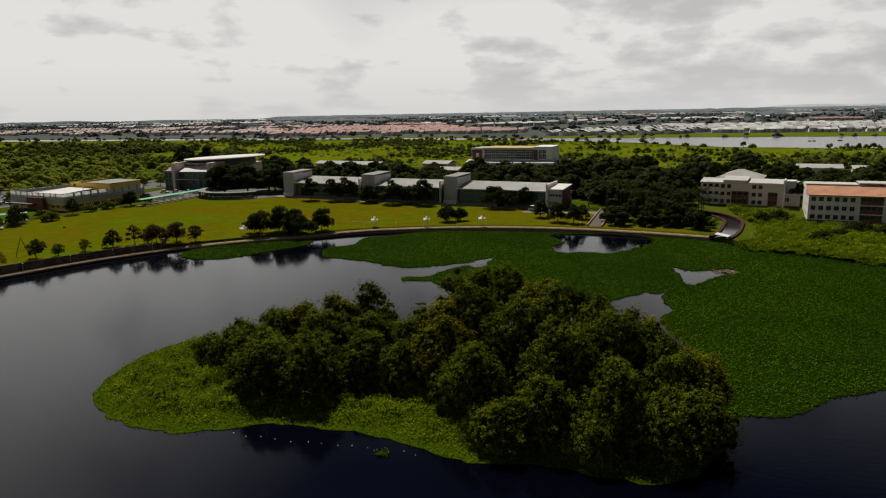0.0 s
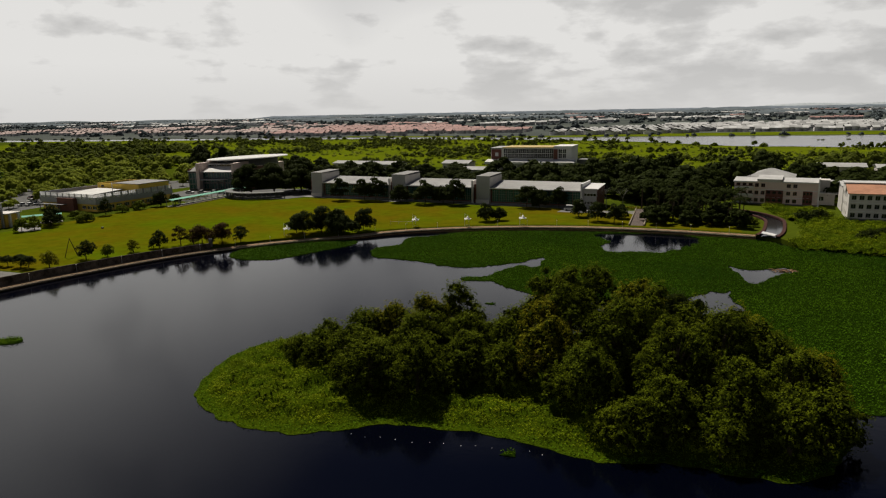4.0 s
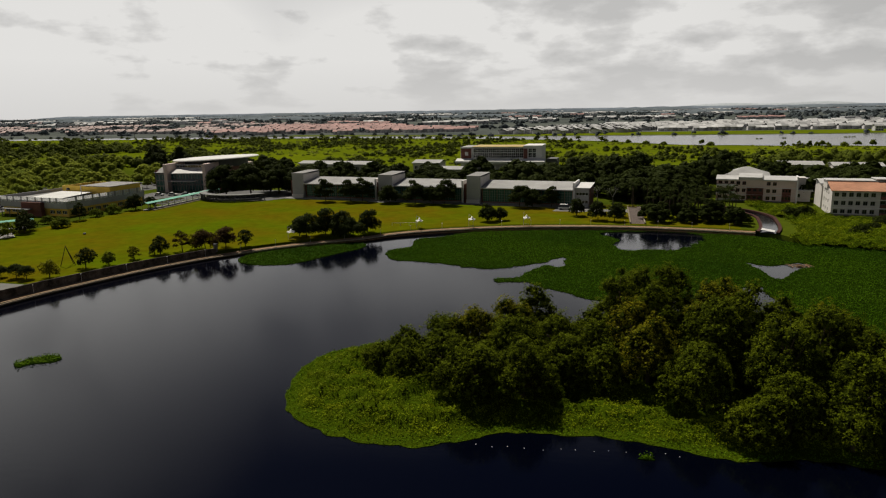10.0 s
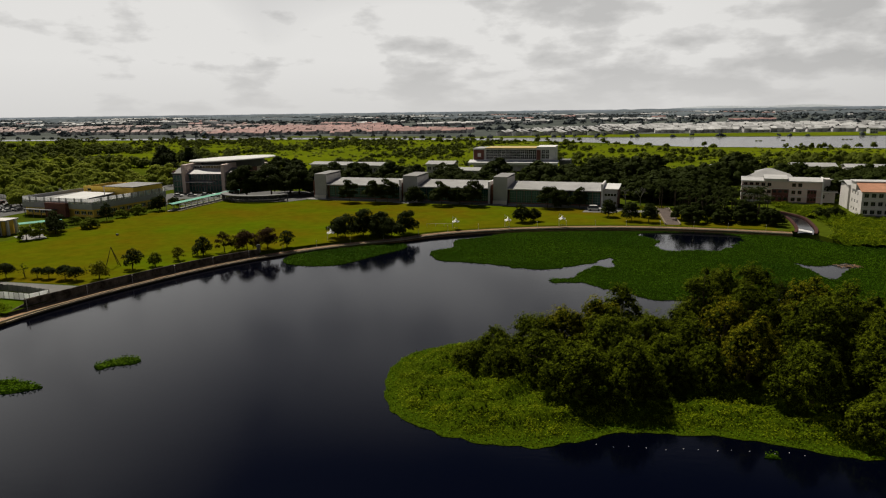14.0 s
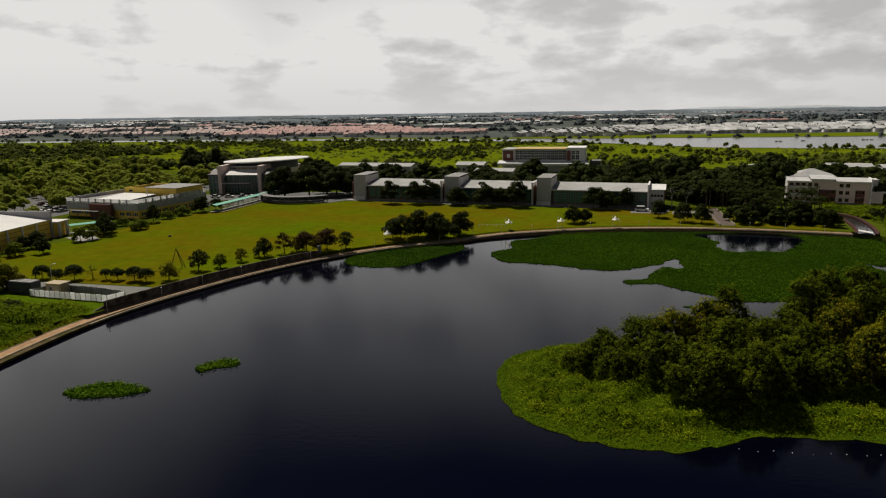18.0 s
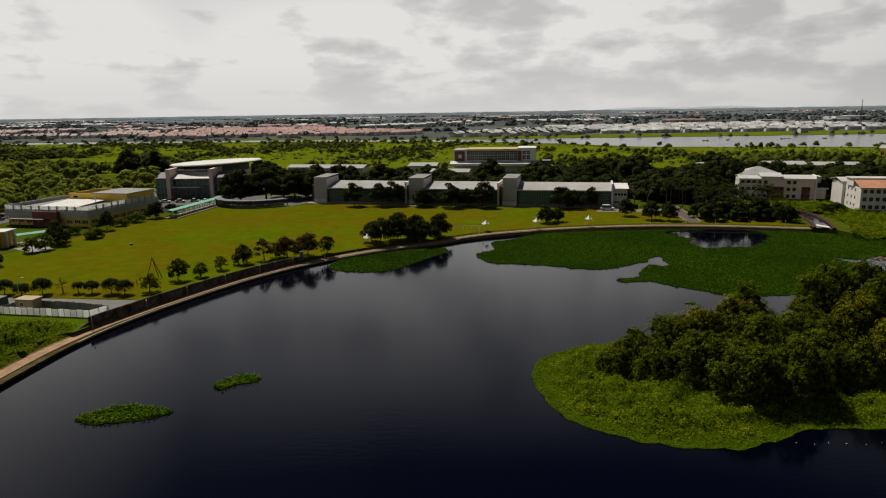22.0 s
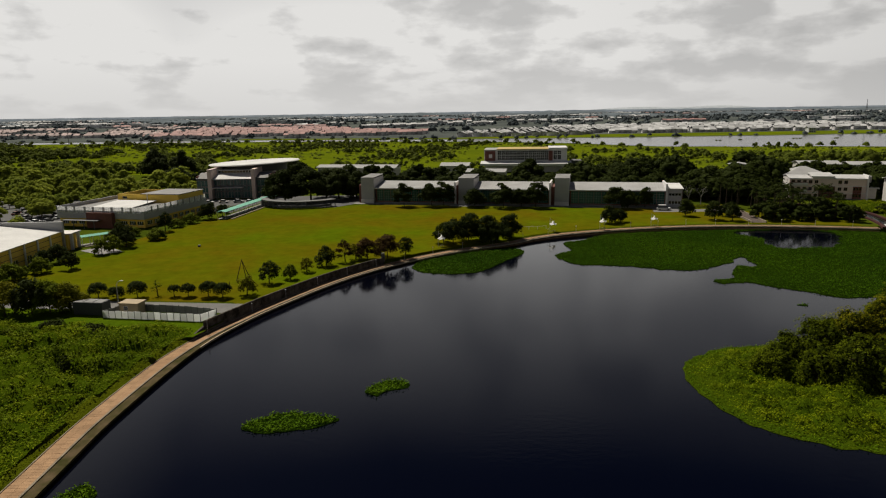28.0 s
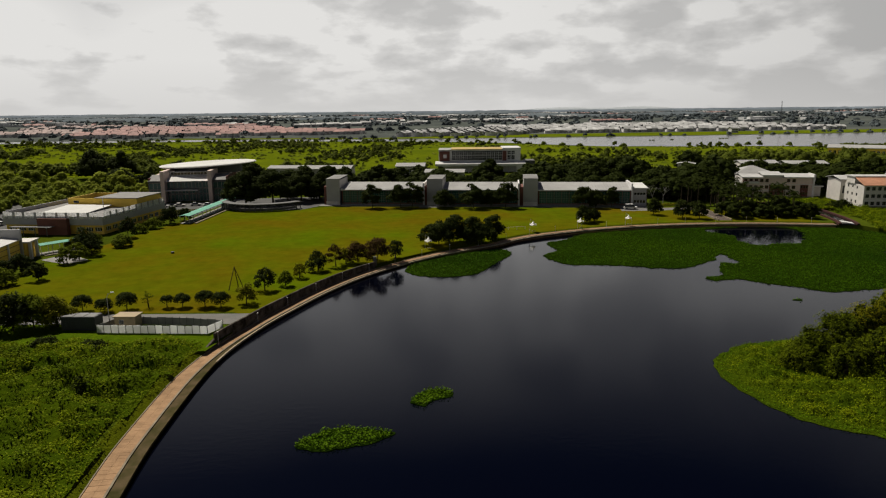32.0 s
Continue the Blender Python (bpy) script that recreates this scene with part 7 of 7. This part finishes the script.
scrubland = part("ground_scrubland", sheet([(-700, 480), (-420, 455), (-235, 405), (-150, 425), (-76, 430), (-8, 425), (20, 400), (130, 400), (200, 330), (330, 330), (700, 420), (700, 548), (480, 560), (340, 565), (225, 600), (150, 620), (92, 645), (25, 725), (-118, 805), (-392, 870), (-900, 900)], GROUND + 0.03), M["scrubland"])
tagged(scrubland, "open yellow-green scrubland dotted with bushes", "scrubland", kind="structure")
region = [(-640, 500), (-235, 420), (-80, 436), (20, 408), (130, 404), (200, 335), (650, 420), (650, 545), (340, 562), (225, 596), (92, 640), (20, 718), (-118, 800), (-392, 862), (-800, 880)]


def patchy(cut):
    return lambda x, y: noise.noise(Vector((x * 0.018, y * 0.018, 4.4))) > cut


p = spread(region, 9.0, patchy(0.08))
woods("scrub_bushes", p, rng.uniform(2.5, 5.5, len(p)), rng.uniform(1.5, 3.0, len(p)), 0.75, 7, "leaf_scrub", "dark bushes and small trees scattered over the scrubland", "bushes")
p = spread(region, 11.0, patchy(-0.35))
woods("low_scrub", p, rng.uniform(0.9, 1.8, len(p)), rng.uniform(1.0, 2.2, len(p)), 0.8, 4, "leaf_wood", "low light green scrub over the open ground", "bushes", lobes=2)
p = spread([(-640, 480), (-420, 455), (-235, 405), (-160, 425), (-180, 520), (-380, 640), (-800, 760)], 16.0, patchy(0.0))
woods("woodland", p, rng.uniform(5, 9, len(p)), rng.uniform(3.5, 6, len(p)), 1.1, 12, "leaf_scrub", "broad dark trees over the far meadow")
p = spread([(70, 400), (130, 395), (195, 330), (165, 250), (140, 235), (330, 230), (520, 340), (330, 420), (160, 440)], 9.0)
woods("woodland", p, rng.uniform(6, 10, len(p)), rng.uniform(3.0, 5.5, len(p)), 0.8, 15, "leaf_scrub", "dark woodland beside the residences")

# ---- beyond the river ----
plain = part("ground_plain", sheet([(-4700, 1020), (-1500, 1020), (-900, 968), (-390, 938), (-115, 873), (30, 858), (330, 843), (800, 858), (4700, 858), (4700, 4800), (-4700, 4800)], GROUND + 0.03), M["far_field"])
tagged(plain, "flat haze-tinted plain with fields, houses and woods", "plain", kind="structure")

bank = part("lawn_bank", sheet([(-390, 950), (-115, 884), (30, 868), (330, 853), (800, 868), (1400, 905), (1400, 1010), (800, 968), (440, 962), (100, 960), (-100, 912), (-390, 985)], GROUND + 0.06), M["scrubland"])
tagged(bank, "green grassy strip along the far river bank", "grass", kind="structure")


def houses(name, rows, roof, label, depth=9.0, h=5.0, rise=2.6, unit=8.0, gaps=-1.0):
    """Rows of small gabled houses, with walls and roofs as two joined parts."""
    ob = thing(name, label, "houses", kind="stuff")
    wv, wf, rv, rf = [], [], [], []
    for x, y, ang, n in rows:
        c, s = math.cos(radians(ang)), math.sin(radians(ang))
        for i in range(n):
            if rng.random() < 0.3 or noise.noise(Vector(((x + i * unit) * 0.006, y * 0.013, 2.7))) < gaps:
                continue
            hh, dd = h * rng.uniform(0.85, 1.2), depth * rng.uniform(0.9, 1.2)

            jog = rng.uniform(-1.8, 1.8)

            def T(u, v, z):
                return (x + u * c - (v + jog) * s, y + u * s + (v + jog) * c, GROUND + z)
            u0, u1 = i * unit, i * unit + unit * 0.96
            b = len(wv)
            wv += [T(u0, 0, 0), T(u1, 0, 0), T(u1, dd, 0), T(u0, dd, 0), T(u0, 0, hh), T(u1, 0, hh), T(u1, dd, hh), T(u0, dd, hh)]
            wf += [(b, b + 1, b + 5, b + 4), (b + 1, b + 2, b + 6, b + 5), (b + 2, b + 3, b + 7, b + 6), (b + 3, b, b + 4, b + 7)]
            b = len(rv)
            e = 0.7
            rv += [T(u0 - e, -e, hh - 0.1), T(u1 + e, -e, hh - 0.1), T(u1 + e, dd / 2, hh + rise), T(u0 - e, dd / 2, hh + rise), T(u0 - e, dd + e, hh - 0.1), T(u1 + e, dd + e, hh - 0.1)]
            rf += [(b, b + 1, b + 2, b + 3), (b + 3, b + 2, b + 5, b + 4)]
    mesh_part("walls", np.array(wv), np.array(wf), M["wall_town"], ob)
    mesh_part("roofs", np.array(rv), np.array(rf), M[roof], ob)
    return ob


rows, pink = [], []
for k in range(16):
    y = 985 + k * 30
    rows.append((-560 - k * 4 + rng.uniform(-15, 15), y + 40, -7, 50 - k))
for k in range(20):
    pink += [(-1520 + j * 330 + rng.uniform(-60, 60), 1175 + k * 26 + rng.uniform(-6, 6) - j * 12, -7, int(rng.integers(14, 34))) for j in range(3) if rng.random() < 0.75]
rows += [(-330, 1050 + k * 26, -6, 26) for k in range(5)]
houses("red_terraces", rows, "roof_red", "long rows of terraced houses with red tiled roofs", gaps=-0.22)
M["roof_pink"] = material("pale_pink_roofs", (0.30, 0.215, 0.20), 0.85, var=0.25, scale=0.02, fine=0.2, island=0.35)
houses("pink_terraces", pink, "roof_pink", "far rows of terraced houses with pale pink roofs", gaps=-0.05)
rows = [(-70 + k * 26, 930 - k * 1.5, 62, 30) for k in range(7)]
houses("grey_terraces", rows, "roof_town", "slanting rows of grey-roofed terraced houses", depth=13)
rows = [(105 + rng.uniform(-6, 6), 985 + k * 34, -4, 24) for k in range(9)] + [(300 + rng.uniform(-6, 6), 980 + k * 32, -3, 22) for k in range(11)] + [(480 + rng.uniform(-6, 6), 990 + k * 34, -2, 18) for k in range(10)]
houses("white_terraces", rows, "roof_town", "close rows of pale houses with light grey roofs", depth=11, h=4.6, rise=2.6)
rows = [(rng.uniform(-3600, 3600), rng.uniform(1500, 4500), rng.uniform(-25, 25), int(rng.integers(2, 14))) for _ in range(300)]
rows = [q for q in rows if noise.noise(Vector((q[0] * 0.0018, q[1] * 0.0022, 1.5))) > -0.08]
houses("far_town", rows, "roof_town", "scattered pale houses of a distant town", depth=14, h=6, rise=3, unit=13)
rows = [(rng.uniform(-2600, 3400), rng.uniform(1500, 3800), rng.uniform(-12, 12), int(rng.integers(3, 14))) for _ in range(60)]
houses("far_red_town", rows, "roof_red", "distant rows of houses with reddish roofs", depth=12, h=5, rise=3, unit=10)
wh = thing("warehouses", "long white sheds on the distant plain", "sheds", kind="stuff")
bm = bmesh.new()
for _ in range(190):
    x, y = rng.uniform(-3400, 3400), rng.uniform(1450, 4300)
    w, d, h = rng.uniform(12, 70), rng.uniform(15, 30), rng.uniform(5, 10)
    box(bm, x, x + w, y, y + d, GROUND, GROUND + h)
part("sheds", bm, M["town_white"], wh)

p = scatter([(-4500, 1050), (4500, 900), (4500, 4600), (-4500, 4600)], 60)
p = np.array([q for q in p if noise.noise(Vector((q[0] * 0.0028, q[1] * 0.004, 8.8))) > -0.30 and q[1] > 1000])
p = np.array([q for q in p if not (-1560 < q[0] < -80 and q[1] < 1680 and rng.random() < 0.5) and not (90 < q[0] < 720 and q[1] < 1330 and rng.random() < 0.93)])
woods("far_woods", p, rng.uniform(6, 11, len(p)), rng.uniform(6, 13, len(p)), 4.0, 3, "leaf_haze", "haze-tinted belts of trees over the distant plain", lobes=2)
edge = spline([(-1500, 1028), (-900, 975), (-390, 945), (-115, 880), (30, 865), (330, 850), (800, 866), (1400, 900)], 9)
p = edge + rng.normal(0, 5, edge.shape)
p = p[rng.random(len(p)) < 0.35]
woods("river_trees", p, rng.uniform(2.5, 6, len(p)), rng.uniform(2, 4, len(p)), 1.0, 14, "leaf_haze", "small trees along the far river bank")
edge = spline([(-1500, 950), (-900, 900), (-390, 870), (-115, 805), (30, 725), (95, 645), (225, 598), (340, 566), (480, 562), (700, 552)], 8)
p = edge + rng.normal(0, 5, edge.shape)
p = p[rng.random(len(p)) < 0.5]
woods("river_trees", p, rng.uniform(2.5, 6, len(p)), rng.uniform(2, 3.5, len(p)), 0.8, 16, "leaf_scrub", "bushes along the near river bank")
for x, y, w in ((205, 735, 7), (232, 742, 4), (300, 752, 11), (340, 745, 4)):
    rf = thing("reed_islet", "dark reed islet in the grey river", "islet", "river islets", m=pose(x, y, GROUND + 0.06))
    v, f = clumps(rng, [np.array([rng.uniform(-w / 2, w / 2), rng.uniform(-1, 1), 0.2]) for _ in range(10)], [0.9] * 10, 30, 0.4)
    mesh_part("foliage", v, f, M["leaf_scrub"], rf)

pole = thing("radio_pole", "thin dark radio pole standing on the far meadow", "mast", m=pose(-605, 905, GROUND))
bm = bmesh.new()
tube(bm, [(0, 0, 0), (0, 0, 11), (0, 0, 22)], [0.4, 0.3, 0.18], 6)
part("pole", bm, M["dark_metal"], pole)
for z in (8, 14, 19):
    part("crossbar", boxes((-0.9, 0.9, -0.1, 0.1, z, z + 0.2)), M["dark_metal"], pole)
works = thing("white_works", "white flat-roofed works building among the far terraces", "building", m=pose(-884, 1690, GROUND, 0, 0, -20))
for x, w, h in ((0, 34, 15), (35, 22, 9), (58, 30, 13)):
    b_ = part("body", boxes((x, x + w, 0, 30, 0, h)), M["town_white"], works)
    for i in range(int(w / 5)):
        part("window", boxes((x + 1.5 + i * 5, x + 4.5 + i * 5, -0.3, -0.02, h * 0.45, h * 0.75)), M["glass"], b_)
court = thing("sports_court", "fenced green sports court at the edge of the wood", "court", m=pose(-345, 356, GROUND, 0, 0, 40))
part("slab", boxes((-42, 0, 0, 20, 0, 0.12)), M["green_roof"], court, "green court floor")
for i in range(15):
    part("post", boxes((-42 + i * 3, -41.85 + i * 3, -0.1, 0.05, 0, 4.2)), M["dark_metal"], court)
    if i < 14:
        part("screen", boxes((-41.8 + i * 3, -39.05 + i * 3, -0.04, 0.0, 0.15, 1.9)), M["court_green"], court, "dark green screen")
part("rail", boxes((-42, 0.1, -0.08, 0.03, 4.2, 4.3)), M["dark_metal"], court)
mast = thing("radio_mast", "slender lattice mast on the distant plain", "mast", m=pose(560, 1050, GROUND))
bm = bmesh.new()
for x, y in ((-1.5, -1.2), (1.5, -1.2), (0, 1.5)):
    tube(bm, [(x, y, 0), (x * 0.6, y * 0.6, 25), (x * 0.2, y * 0.2, 44)], [0.35, 0.3, 0.2], 5)
part("legs", bm, M["dark_metal"], mast)
for k in range(10):
    s = 1.5 * (1 - k / 11)
    part("brace", boxes((-s, s, -0.15, 0.15, 2 + k * 4.2, 2.4 + k * 4.2)), M["dark_metal"], mast)
villa = thing("river_villa", "tall white villa standing alone on the river meadow", "house", m=pose(395, 905, GROUND))
part("body", boxes((0, 10, 0, 9, 0, 6.2)), M["town_white"], villa)
part("roof", put(slope(-0.8, 10.8, -0.8, 4.5, 6.2, 8.2), pose(0, 0, 0)), M["roof_town"], villa)
part("roof", put(slope(-0.8, 10.8, 9.8, 4.5, 6.2, 8.2), pose(0, 0, 0)), M["roof_town"], villa)
for x in (1, 4, 7):
    for z in (1.0, 3.9):
        part("window", boxes((x, x + 2, -0.15, -0.01, z, z + 1.5)), M["glass"], villa)
